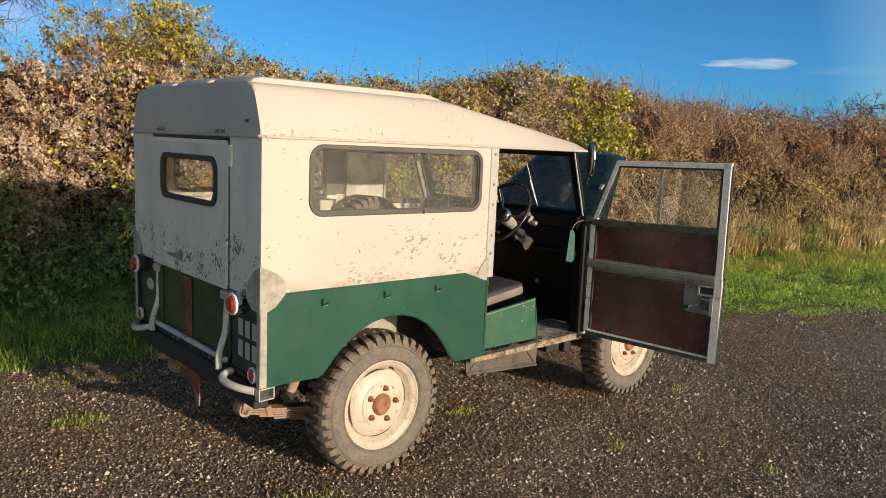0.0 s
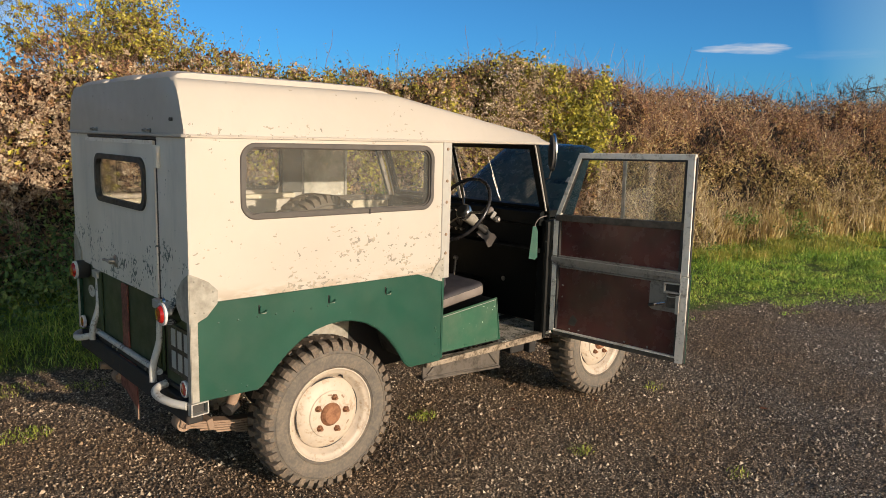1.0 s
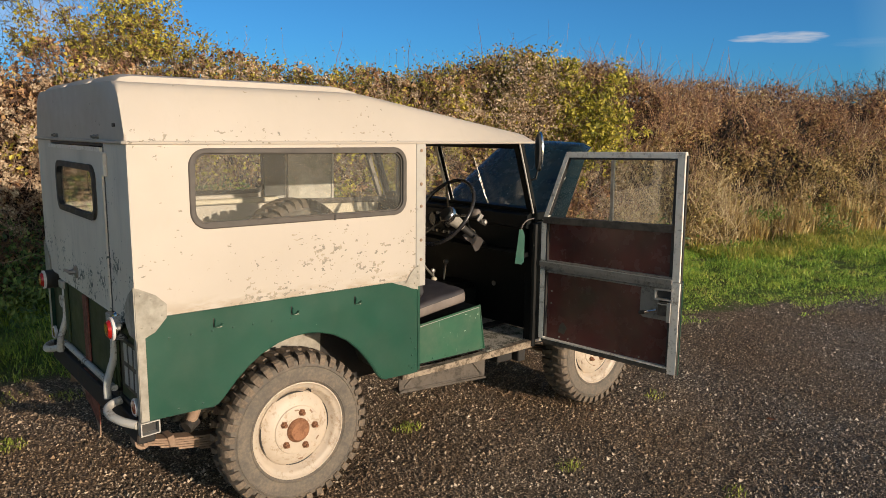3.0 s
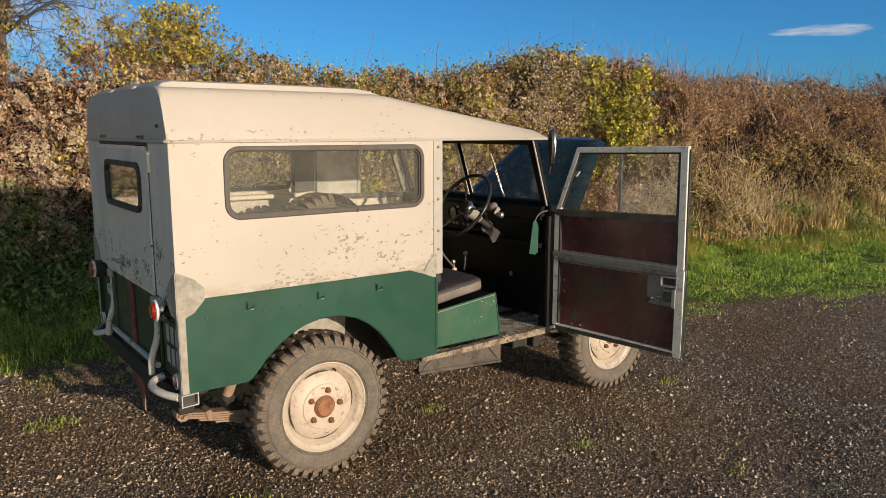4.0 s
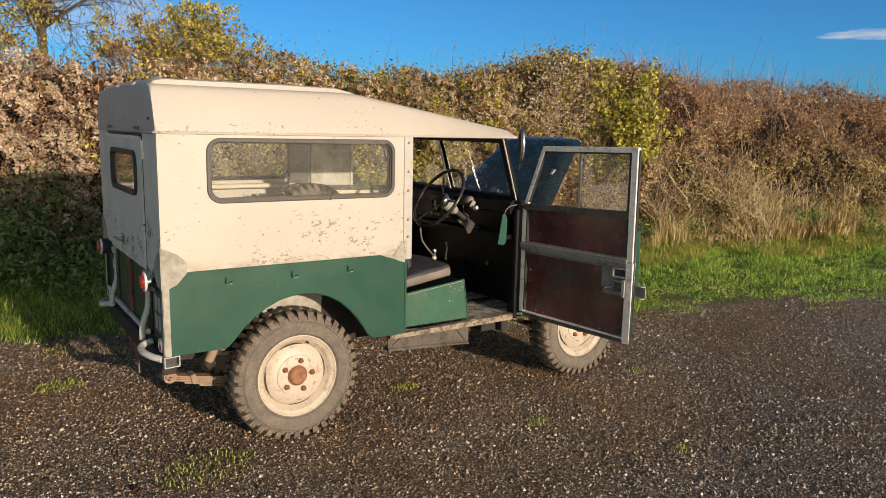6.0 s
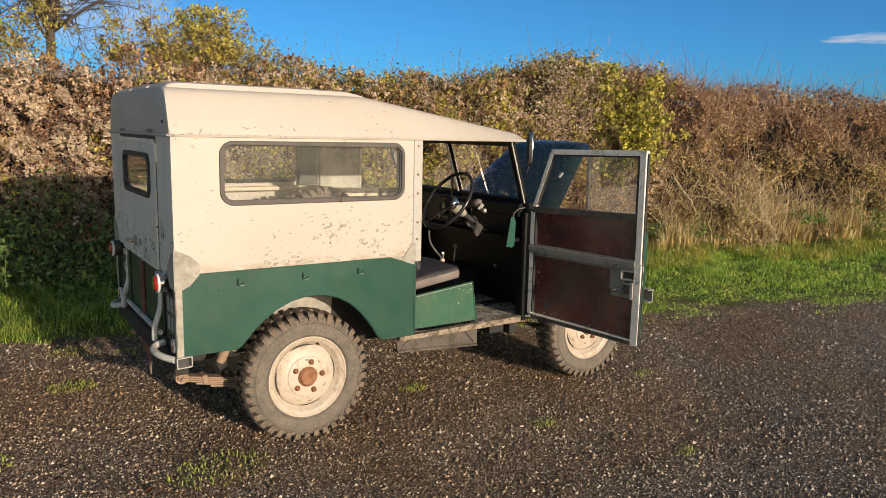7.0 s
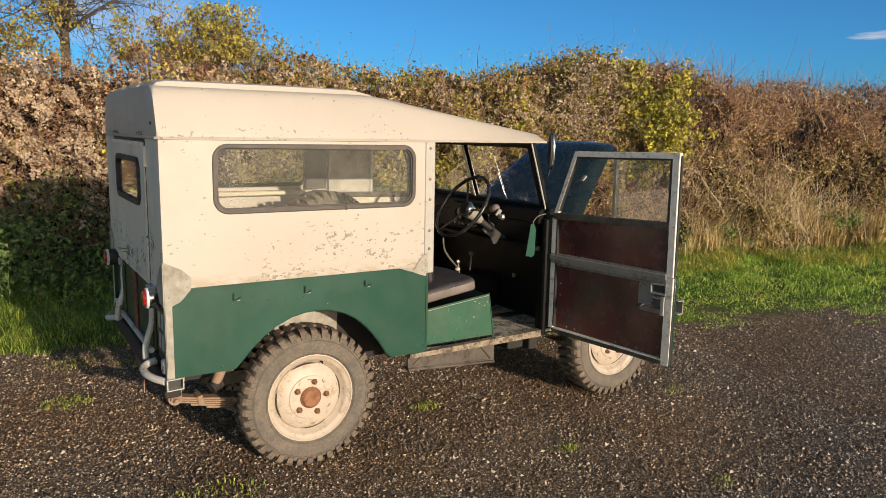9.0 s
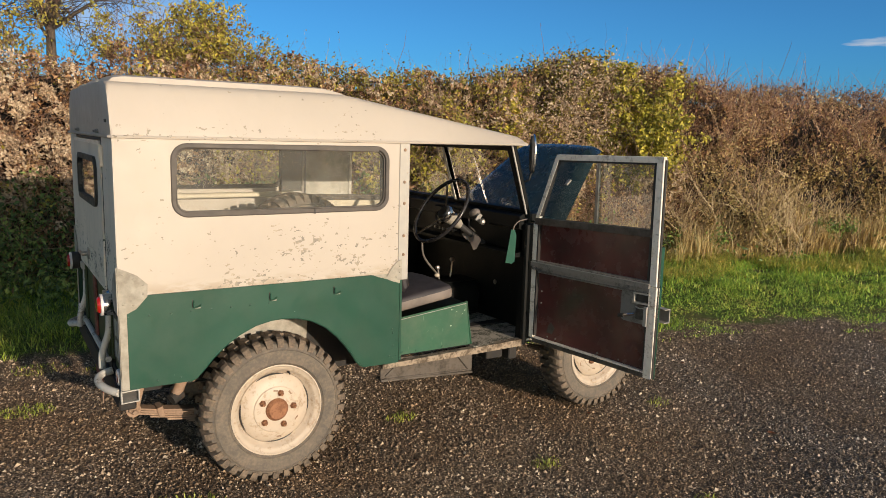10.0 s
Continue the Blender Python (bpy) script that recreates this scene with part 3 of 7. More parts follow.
def wheel_meshes():
    tyre = lathe([(0.216, -0.060), (0.232, -0.078), (0.241, -0.083), (0.245, -0.089), (0.249, -0.0855), (0.262, -0.088), (0.300, -0.089), (0.308, -0.0875), (0.312, -0.0915), (0.316, -0.087), (0.322, -0.085), (0.340, -0.078), (0.349, -0.062), (0.351, 0.0),
                  (0.349, 0.062), (0.340, 0.078), (0.322, 0.085), (0.300, 0.089), (0.262, 0.088), (0.232, 0.078), (0.216, 0.060)], 72, closed=True)
    lugs = bmesh.new()
    n = 38
    for i in range(n):
        for s in (-1, 1):
            a = 2 * math.pi * (i + (0.5 if s > 0 else 0)) / n
            rot = Matrix.Rotation(a, 4, "Y")
            prof = [(0.346, 0.008), (0.371, 0.010), (0.3725, 0.060), (0.366, 0.082), (0.352, 0.0905), (0.324, 0.0915), (0.322, 0.082), (0.340, 0.066)]
            wid = [0.010, 0.010, 0.0165, 0.0175, 0.017, 0.014, 0.014, 0.0165]
            skew = [0.012, 0.012, 0.0, 0.0, 0.0, 0.0, 0.0, 0.0]
            va = [lugs.verts.new(rot @ Vector((w + k, s * y, r))) for (r, y), w, k in zip(prof, wid, skew)]
            vb = [lugs.verts.new(rot @ Vector((-w + k, s * y, r))) for (r, y), w, k in zip(prof, wid, skew)]
            lugs.faces.new(va), lugs.faces.new(vb[::-1])
            for j in range(len(va)):
                k = (j + 1) % len(va)
                lugs.faces.new((va[j], vb[j], vb[k], va[k]))
    rim = lathe([(0.227, -0.060), (0.233, -0.072), (0.234, -0.080), (0.229, -0.081), (0.224, -0.075), (0.217, -0.069), (0.209, -0.066), (0.203, -0.061), (0.197, -0.050), (0.190, -0.039),
                 (0.182, -0.031), (0.182, -0.010), (0.182, 0.020), (0.200, 0.055), (0.224, 0.070), (0.232, 0.078), (0.222, 0.074)], 72, caps=False)
    disc = lathe([(0.181, -0.024), (0.179, -0.033), (0.174, -0.037), (0.166, -0.044), (0.152, -0.053), (0.136, -0.059), (0.122, -0.061), (0.118, -0.062), (0.115, -0.067), (0.108, -0.069), (0.0, -0.067)], 72, caps=False)
    hub = lathe([(0.058, -0.062), (0.058, -0.072), (0.054, -0.078), (0.046, -0.086), (0.043, -0.090), (0.0, -0.091)], 28)
    nut = lathe([(0.016, 0.0), (0.0165, -0.012), (0.0125, -0.020), (0.008, -0.022), (0.008, -0.030), (0.0, -0.031)], 6)
    return [mesh_of(b, n, s) for b, n, s in ((tyre, "tyre", True), (lugs, "tread", False), (rim, "rim", True), (disc, "wheel_disc", True), (hub, "hub", True), (nut, "wheel_nut", False))]


SLOT_M = mesh_of(tube([(0.1765 * math.cos(radians(q)), -0.0355, 0.1765 * math.sin(radians(q))) for q in range(-24, 25, 6)], [0.001, 0.003, 0.004, 0.0045, 0.0045, 0.0045, 0.004, 0.003, 0.001], 6), "rim_slot_shade")
MARK_M = mesh_of(box(-0.004, 0.004, -0.0012, 0.0012, -0.012, 0.012, 0.001), "disc_mark")
VALVE_M = mesh_of(tube([(0.030, -0.030, 0.188), (0.030, -0.060, 0.190), (0.028, -0.074, 0.186)], [0.006, 0.005, 0.004], 8), "valve", True)
TYRE_M, TREAD_M, RIM_M, DISC_M, HUB_M, NUT_M = wheel_meshes()


def wheel(parent, m, label=""):
    """rim > tyre, tread, disc, hub and five nuts, the outer face to local -y."""
    rim = part("wheel", RIM_M, RIM, parent, label, m=m)
    part("tyre", TYRE_M, SIDEWALL, rim, "dusty black tyre side")
    part("tread", TREAD_M, TYRE, rim, "chunky dusty tread blocks")
    part("wheel_disc", DISC_M, RIM, rim)
    # black arcs paint the shade in the slots between rim and disc
    for a0 in (-20, 70, 160, 250):
        part("rim_slot_shade", SLOT_M, RUBBER, rim, m=pose(0, 0, 0, 0, a0, 0))
    for a0, r0 in ((255, 0.098), (300, 0.104), (20, 0.122), (72, 0.150)):
        part("disc_mark", MARK_M, RUST, rim, m=pose(0, 0, 0, 0, a0, 0) @ pose(r0, -0.0685 if r0 < 0.11 else -0.0615 + (r0 - 0.122) * 0.25, 0, 0, 12, 0))
    part("valve", VALVE_M, RUBBER, rim, "black valve stem")
    part("hub", HUB_M, HUB_RUST, rim, "rusted brown hub")
    for i in range(5):
        a = radians(72 * i + 17)
        part("wheel_nut", NUT_M, HUB_RUST, rim, m=pose(0.086 * math.cos(a), -0.066, 0.086 * math.sin(a)))
    return rim


AXLE_Y, WHEEL_Z, FRONT = 0.645, 0.367, 2.19
wheel(car, pose(0, -AXLE_Y, WHEEL_Z, 0, 12, 0), "cream steel wheel with rusty hub")
wheel(car, pose(0, AXLE_Y, WHEEL_Z, 0, 40, 180), "cream steel wheel")
wheel(car, pose(FRONT, -AXLE_Y, WHEEL_Z, 0, 77, 0), "cream steel wheel")
wheel(car, pose(FRONT, AXLE_Y, WHEEL_Z, 0, 5, 180), "cream steel wheel")

# lower body sides with wheel arches
TUB_TOP = 1.022
arch = [(-0.43, 0.603), (-0.402, 0.614), (-0.382, 0.633), (-0.324, 0.697), (-0.265, 0.750), (-0.199, 0.795), (-0.121, 0.830), (-0.047, 0.846), (0.018, 0.850), (0.085, 0.844),
        (0.166, 0.820), (0.238, 0.779), (0.300, 0.724), (0.351, 0.664), (0.390, 0.610), (0.415, 0.568), (0.440, 0.545), (0.47, 0.536)]
side_outline = [(REAR, 0.605), *arch, (0.655, 0.532), (0.655, TUB_TOP), (REAR, TUB_TOP)]
for s in (-1, 1):
    part("tub_side", sheet(side_outline, [], XZ, s * HALF, s * (HALF - SIDE_T)), GREEN, car, "green painted side panel with wheel arch")
    inner = bmesh.new()          # flange of the arch
    tube([(x, s * (HALF - 0.010), z) for x, z in arch], 0.008, 6, inner)
    part("arch_flange", inner, GREEN, car)
    # inner wheel box
    pts = [(-0.42, 0.60), (-0.36, 0.74), (-0.25, 0.86), (0.0, 0.892), (0.25, 0.86), (0.42, 0.72), (0.48, 0.56)]
    lowered = [(-0.415, 0.60), (-0.356, 0.737), (-0.248, 0.856), (0.0, 0.888), (0.248, 0.856), (0.416, 0.718), (0.475, 0.56)]
    y0, y1 = sorted((s * 0.50, s * 0.771))
    part("wheel_box", sheet(pts + lowered[::-1], [], XZ, y0, y1), SILL, car, "bare grey inner wheel arch")
    part("wheel_box_wall", sheet([*pts, (0.48, 0.50), (-0.42, 0.50)], [], XZ, s * 0.50, s * 0.496), CHASSIS, car)
    part("wheel_box_plate", sheet([(-0.39, 0.62), (0.235, 0.62), (0.245, 0.80), (0.23, 0.855), (0.0, 0.885), (-0.10, 0.876), (-0.24, 0.855), (-0.35, 0.735)], [], XZ, s * 0.512, s * 0.503), PATCH, car, "pale grey inner wheel plate")

# tub floor, front wall, rear wall
part("tub_floor", box(REAR + 0.01, 0.655, -0.494, 0.494, 0.612, 0.630, 0.002), CHASSIS, car)
for s in (-1, 1):
    y0, y1 = sorted((s * 0.495, s * 0.765))
    part("tub_floor_corner", box(REAR + 0.01, -0.425, y0, y1, 0.612, 0.630, 0.002), CHASSIS, car)
    part("tub_floor_corner", box(0.485, 0.640, y0, y1, 0.612, 0.630, 0.002), CHASSIS, car)
part("tub_front_wall", box(0.640, 0.655, -0.765, 0.765, 0.632, 1.10, 0.002), CHASSIS, car)
for s in (-1, 1):
    y0, y1 = sorted((s * 0.455, s * 0.768))
    part("rear_corner_panel", box(TAIL - 0.002, TAIL + 0.004, y0, y1, 0.60, TUB_TOP - 0.004, 0.001), TAIL_GREEN, car, "dull dark green rear corner panel")
    part("corner_strip", sheet([(REAR - 0.004, 0.605), (REAR + 0.028, 0.605), (REAR + 0.028, 0.95), (REAR - 0.004, 0.95)], [], XZ, s * (HALF + 0.003), s * (HALF - 0.001)), PATCH, car, "pale worn corner strip")
    part("corner_strip_rear", box(REAR - 0.006, REAR - 0.002, min(s * 0.748, s * 0.778), max(s * 0.748, s * 0.778), 0.605, 0.95), PATCH, car)
    cap = [(REAR - 0.005, 0.945), (-0.688, 0.948), (-0.650, 0.966), (-0.603, 1.018), (-0.600, 1.072), (-0.640, 1.112), (-0.690, 1.138), (REAR - 0.005, 1.152)]
    part("corner_cap", sheet(cap, [], XZ, s * (HALF + 0.008), s * (HALF + 0.0035)), PATCH, car, "grey primed corner cap with rivets")
    rcap = [(s * (HALF + 0.008), 0.945), (s * (HALF + 0.008), 1.152), (s * 0.715, 1.115), (s * 0.662, 1.060), (s * 0.655, 0.995), (s * 0.705, 0.95)]
    part("corner_cap_rear", sheet(rcap, [], YZ, REAR - 0.0105, REAR - 0.006), PATCH, car, "grey primed corner cap")
    front = [(0.575, 1.010), (0.662, 0.985), (0.662, 1.100), (0.628, 1.080), (0.600, 1.050)]
    part("pillar_patch", sheet([(0.490, 1.024), (0.655, 1.024), (0.655, 0.968), (0.618, 0.978), (0.575, 0.996), (0.535, 1.008)], [], XZ, s * (HALF + 0.003), s * (HALF + 0.0005)), PATCH, car, "pale filler patch below the pillar")
    part("pillar_cap", sheet(front, [], XZ, s * (HALF + 0.007), s * (HALF + 0.003)), PATCH, car, "grey primed patch with rivets")

# hard top sides with a long window
WIN = (-0.489, 0.581, 1.356, 1.682)
win_hole = rounded(WIN[0] + 0.012, WIN[1] - 0.012, WIN[2] + 0.012, WIN[3] - 0.012, 0.062)
top_side = [(REAR - 0.002, TUB_TOP + 0.002), (0.640, TUB_TOP + 0.002), (0.640, 1.700), (REAR - 0.002, 1.700)]
for s in (-1, 1):
    part("hardtop_side", sheet(top_side, [win_hole], XZ, s * (HALF + 0.001), s * (HALF - 0.003)), CREAM, car, "cream painted hard top side with chipped paint")
    win = part("side_window", sheet(rounded(WIN[0] + 0.024, WIN[1] - 0.024, WIN[2] + 0.024, WIN[3] - 0.024, 0.050), [], XZ, s * (HALF - 0.012), s * (HALF - 0.016)), GLASS, car, "dusty long side window")
    win.visible_shadow = False
    seal = sheet(rounded(WIN[0], WIN[1], WIN[2], WIN[3], 0.072), [rounded(WIN[0] + 0.022, WIN[1] - 0.022, WIN[2] + 0.022, WIN[3] - 0.022, 0.052)], XZ, s * (HALF + 0.008), s * (HALF - 0.02))
    bmesh.ops.bevel(seal, geom=[e for e in seal.edges if abs(abs(e.verts[0].co.y) - HALF - 0.008) < 1e-4 and abs(abs(e.verts[1].co.y) - HALF - 0.008) < 1e-4 and e.calc_face_angle(0) > 0.5], offset=0.005, segments=2, profile=0.5, affect="EDGES")
    part("window_rubber", seal, SEAL, win, "grey-brown rubber window surround")
    inner_seal = sheet(rounded(WIN[0] + 0.022, WIN[1] - 0.022, WIN[2] + 0.022, WIN[3] - 0.022, 0.052), [rounded(WIN[0] + 0.027, WIN[1] - 0.027, WIN[2] + 0.027, WIN[3] - 0.027, 0.050)], XZ, s * (HALF - 0.004), s * (HALF - 0.022))
    part("window_channel", inner_seal, SEAL, win)
    part("drain_notch", box(0.170, 0.178, min(s * 0.780, s * 0.786), max(s * 0.780, s * 0.786), WIN[2] - 0.002, WIN[2] + 0.022), RUBBER, win)
    # door pillar
    part("door_pillar", box(0.640, 0.700, min(s * 0.735, s * 0.781), max(s * 0.735, s * 0.781), 0.985, 1.700, 0.003), GALV, car, "galvanised door pillar with rivets")
    part("door_pillar_lower", box(0.655, 0.668, min(s * 0.735, s * 0.778), max(s * 0.735, s * 0.778), 0.545, 0.985), GREEN, car)
    # inner lining of the side, ledge and post
    part("inner_ledge", box(-0.70, 0.64, min(s * 0.70, s * 0.768), max(s * 0.70, s * 0.768), 1.300, 1.330, 0.006), INNER_CREAM, car, "cream inner ledge under the window")
    part("inner_rail", box(-0.70, 0.64, min(s * 0.715, s * 0.768), max(s * 0.715, s * 0.768), 1.10, 1.145, 0.006), INNER_CREAM, car)
    part("inner_post", box(0.555, 0.704, min(s * 0.722, s * 0.734), max(s * 0.722, s * 0.734), 1.335, 1.695, 0.003), LINING, car)

# rear of the hard top
for s in (-1, 1):
    outline = [(s * HALF, TUB_TOP - 0.02), (s * HALF, 1.700), (s * 0.470, 1.700), (s * 0.470, TUB_TOP - 0.02)]
    part("hardtop_rear_post", sheet(outline, [], YZ, REAR - 0.003, REAR + 0.003), LIFTED_REAR_CREAM, car, "cream rear corner post, paint lightened against its shade")
part("rear_header", box(REAR - 0.004, REAR + 0.02, -0.47, 0.47, 1.684, 1.702), RUBBER, car)
door_outline = rounded(-0.462, 0.468, 0.995, 1.680, 0.012, 2)
RW = (-0.350, 0.305, 1.380, 1.590)
rear_door = part("rear_door", sheet(door_outline, [rounded(*RW, 0.055)], YZ, REAR - 0.012, REAR - 0.004), LIFTED_REAR_CREAM, car, "cream rear door with heavily chipped paint, lightened against its shade")
part("window_rubber", sheet(rounded(RW[0] - 0.014, RW[1] + 0.014, RW[2] - 0.014, RW[3] + 0.014, 0.066), [rounded(RW[0] + 0.012, RW[1] - 0.012, RW[2] + 0.012, RW[3] - 0.012, 0.045)], YZ, REAR - 0.024, REAR - 0.002), RUBBER, rear_door, "thick black rubber window surround")
rg = part("pane", sheet(rounded(RW[0] + 0.008, RW[1] - 0.008, RW[2] + 0.008, RW[3] - 0.008, 0.045), [], YZ, REAR - 0.010, REAR - 0.006), GLASS, rear_door)
rg.visible_shadow = False
part("door_frame", box(REAR - 0.016, REAR - 0.012, -0.462, 0.468, 1.662, 1.680), ALU, rear_door)
handle = lathe([(0.030, 0.0), (0.030, -0.008), (0.012, -0.012), (0.011, -0.035), (0.0, -0.036)], 20, pose(REAR - 0.012, 0.075, 1.085, 0, 0, -90))
tube([(REAR - 0.045, 0.075, 1.085), (REAR - 0.048, 0.11, 1.088), (REAR - 0.046, 0.155, 1.084)], 0.008, 8, handle)
part("door_handle", handle, STEEL, rear_door, "dull steel turn handle", True)
for z in (1.615,):
    part("hinge", box(REAR - 0.020, REAR - 0.003, -0.512, -0.470, z - 0.05, z + 0.045, 0.003), LIFTED_REAR_CREAM, rear_door)
part("door_gap", box(REAR - 0.0045, REAR + 0.001, -0.474, -0.462, 0.995, 1.684), RUBBER, rear_door)

# roof: level behind, sloping to the windscreen, rounded shoulders, raised panels
GUT = 1.706


def roof_height(x):
    return 1.935 - (0.006 * max(0.0, (x - 0.30) / 0.10) if x < 0.40 else 0.006 + (x - 0.40) * 0.167)


SHOULDER_Q = (0, 0.12, 0.24, 0.36, 0.48, 0.62, 0.76, 0.9, 1.0)
SHOULDER_Y = (0.642, 0.668, 0.687, 0.701, 0.713, 0.731, 0.750, 0.768, 0.775)
SHOULDER_Z = (1.0, 0.99, 0.955, 0.89, 0.79, 0.60, 0.36, 0.12, 0.0)


def roof_section(x, inset=0.0, lift=0.0):
    top = roof_height(x)
    h = top - GUT
    pts = []
    for i in range(41):
        u = i / 40
        side = -1 if u < 0.5 else 1
        k = abs(u - 0.5) * 2            # 0 in the middle, 1 at the gutter
        if k > 0.45:
            q = (k - 0.45) / 0.55
            y = float(np.interp(q, SHOULDER_Q, SHOULDER_Y))
            z = GUT + h * float(np.interp(q, SHOULDER_Q, SHOULDER_Z))
        else:
            y, z = 0.642 * k / 0.45, top + 0.006 * (1 - (k / 0.45) ** 2)
        pts.append((x, side * (y - inset), z - inset + lift))
    return pts


roof = bmesh.new()
xs = [REAR - 0.006, -0.5, -0.2, 0.1, 0.25, 0.33, 0.38, 0.42, 0.50, 0.7, 0.9, 1.1, 1.3, 1.42, 1.455, 1.475]
rows = []
for x in xs:
    sec = roof_section(x)
    if x > 1.44:                          # rolled front edge
        drop = (x - 1.44) / 0.035
        sec = [(px, py, GUT + (pz - GUT) * (1 - 0.22 * drop ** 2)) for px, py, pz in sec]
    rows.append([roof.verts.new(p) for p in sec])
for a, b in zip(rows, rows[1:]):
    for i in range(40):
        roof.faces.new((a[i], a[i + 1], b[i + 1], b[i]))
roof.faces.new(rows[0][::-1])
roof.faces.new(rows[-1])
bmesh.ops.bevel(roof, geom=[e for e in roof.edges if all(abs(v.co.x - xs[0]) < 1e-5 for v in e.verts)], offset=0.014, segments=3, profile=0.5, affect="EDGES")
roof_part = part("roof", roof, CREAM, car, "cream hard top roof sloping to the windscreen", True)
# three raised panels along the roof
for y0, y1 in ((-0.648, -0.235), (-0.205, 0.205), (0.235, 0.648)):
    bm = bmesh.new()
    prev = None
    for x, lift in ((REAR + 0.000, -0.012), (REAR + 0.012, 0.004), (REAR + 0.03, 0.026), (REAR + 0.07, 0.036), (0.0, 0.036), (0.28, 0.032), (0.37, 0.016), (0.43, -0.004)):
        row = [bm.verts.new((x, y0 + (y1 - y0) * k, roof_height(x) + 0.006 * (1 - ((y0 + (y1 - y0) * k) / 0.6) ** 2) + (-0.012 + (lift + 0.012) * math.sin(math.pi * k) ** 0.12 if 0 < k < 1 else -0.012))) for k in (0, 0.03, 0.08, 0.2, 0.5, 0.8, 0.92, 0.97, 1)]
        if prev:
            for i in range(8):
                bm.faces.new((prev[i], prev[i + 1], row[i + 1], row[i]))
        else:
            bm.faces.new(row)
        prev = row
    part("roof_panel", bm, CREAM, roof_part, "", True)
gut = tube([(1.47, -0.780, GUT - 0.002), (REAR - 0.004, -0.780, GUT - 0.002), (REAR - 0.012, -0.772, GUT - 0.002), (REAR - 0.012, 0.772, GUT - 0.002), (REAR - 0.004, 0.780, GUT - 0.002), (1.47, 0.780, GUT - 0.002)], 0.0075, 6)
part("gutter", gut, CREAM, roof_part)
for y in (-0.42, -0.36, 0.30, 0.36):
    part("roof_bolt", lathe([(0.011, 0), (0.011, -0.006), (0.006, -0.008), (0.006, -0.016), (0, -0.016)], 6, pose(REAR - 0.006, y, GUT + 0.016, 0, 0, -90)), STEEL, roof_part)
part("roof_badge", box(REAR - 0.010, REAR - 0.005, -0.665, -0.630, 1.762, 1.776, 0.002), SILL, roof_part)
part("roof_lining", box(REAR + 0.02, 1.40, -0.74, 0.74, 1.695, 1.702), INNER_CREAM, car)

# windscreen: leaning back, two panes
SC_BOT, SC_TOP = (1.530, 1.290), (1.395, 1.700)


def screen_at(y, k, out=0.0):
    return Vector((SC_BOT[0] + (SC_TOP[0] - SC_BOT[0]) * k + out, y, SC_BOT[1] + (SC_TOP[1] - SC_BOT[1]) * k))


def screen_place(u, v, w):
    p = screen_at(u, v)
    return (p.x + 0.95 * w, p.y, p.z + 0.31 * w)


frame_bm = sheet([(-0.735, 0), (0.735, 0), (0.735, 1), (-0.735, 1)], [[(-0.700, 0.09), (-0.012, 0.09), (-0.012, 0.93), (-0.700, 0.93)], [(0.012, 0.09), (0.700, 0.09), (0.700, 0.93), (0.012, 0.93)]], screen_place, -0.014, 0.014)
screen = part("windscreen", frame_bm, BLACK, car, "black framed two-pane windscreen")
for u0, u1 in ((-0.702, -0.010), (0.010, 0.702)):
    g = part("pane", sheet([(u0, 0.085), (u1, 0.085), (u1, 0.935), (u0, 0.935)], [], screen_place, -0.003, 0.003), SCREEN_GLASS, screen)
    g.visible_shadow = False
part("divider", sheet([(-0.012, 0.09), (0.012, 0.09), (0.012, 0.93), (-0.012, 0.93)], [], screen_place, -0.018, 0.018), ALU, screen)
wip = tube([screen_at(-0.348, 0.78, -0.022), screen_at(-0.378, 0.26, -0.022)], 0.0020, 6)
tube([screen_at(-0.360, 0.52, -0.030), screen_at(-0.382, 0.24, -0.034), screen_at(-0.392, 0.11, -0.030)], [0.002, 0.0035, 0.0065], 6, wip)
part("wiper", wip, STEEL, screen, "bright steel wiper arm and blade")
for s in (-1, 1):
    part("screen_post", tube([(1.535, s * 0.745, 1.20), (1.530, s * 0.745, 1.30), (1.402, s * 0.745, 1.70)], 0.013, 8), BLACK, screen)
    part("screen_post_strip", tube([(1.512, s * 0.748, 1.30), (1.384, s * 0.748, 1.70)], 0.006, 6), GALV, screen)

# bulkhead, dashboard and footwell
part("bulkhead", sheet([(-0.735, 0.56), (0.735, 0.56), (0.735, 1.24), (-0.735, 1.24)], [], YZ, 1.640, 1.660), BLACK, car, "black bulkhead")
dash = bmesh.new()
prof = [(1.66, 1.30), (1.50, 1.30), (1.475, 1.285), (1.470, 1.215), (1.500, 1.205), (1.500, 1.075), (1.430, 1.065), (1.430, 1.045), (1.66, 1.04)]
sheet(prof, [], XZ, -0.735, 0.735, dash)
dashboard = part("dashboard", dash, BLACK, car, "black painted dashboard with open shelf")
part("instrument_panel", box(1.455, 1.475, -0.13, 0.19, 1.105, 1.270, 0.008), BLACK, dashboard)
for y, z, r in ((-0.06, 1.19, 0.048), (0.10, 1.19, 0.048)):
    d = part("gauge", lathe([(r, 0), (r, -0.014), (r * 0.9, -0.018), (r * 0.86, -0.010), (0, -0.010)], 24, pose(1.455, y, z, 0, 0, -90)), WHEEL_BLACK, dashboard, "round gauge", True)
for y, z in ((-0.10, 1.125), (-0.05, 1.125), (0.02, 1.125), (0.06, 1.125), (0.12, 1.125), (0.02, 1.24)):
    part("knob", lathe([(0.004, 0), (0.004, -0.02), (0.010, -0.022), (0.010, -0.034), (0, -0.036)], 12, pose(1.455, y, z, 0, 0, -90)), STEEL, dashboard)
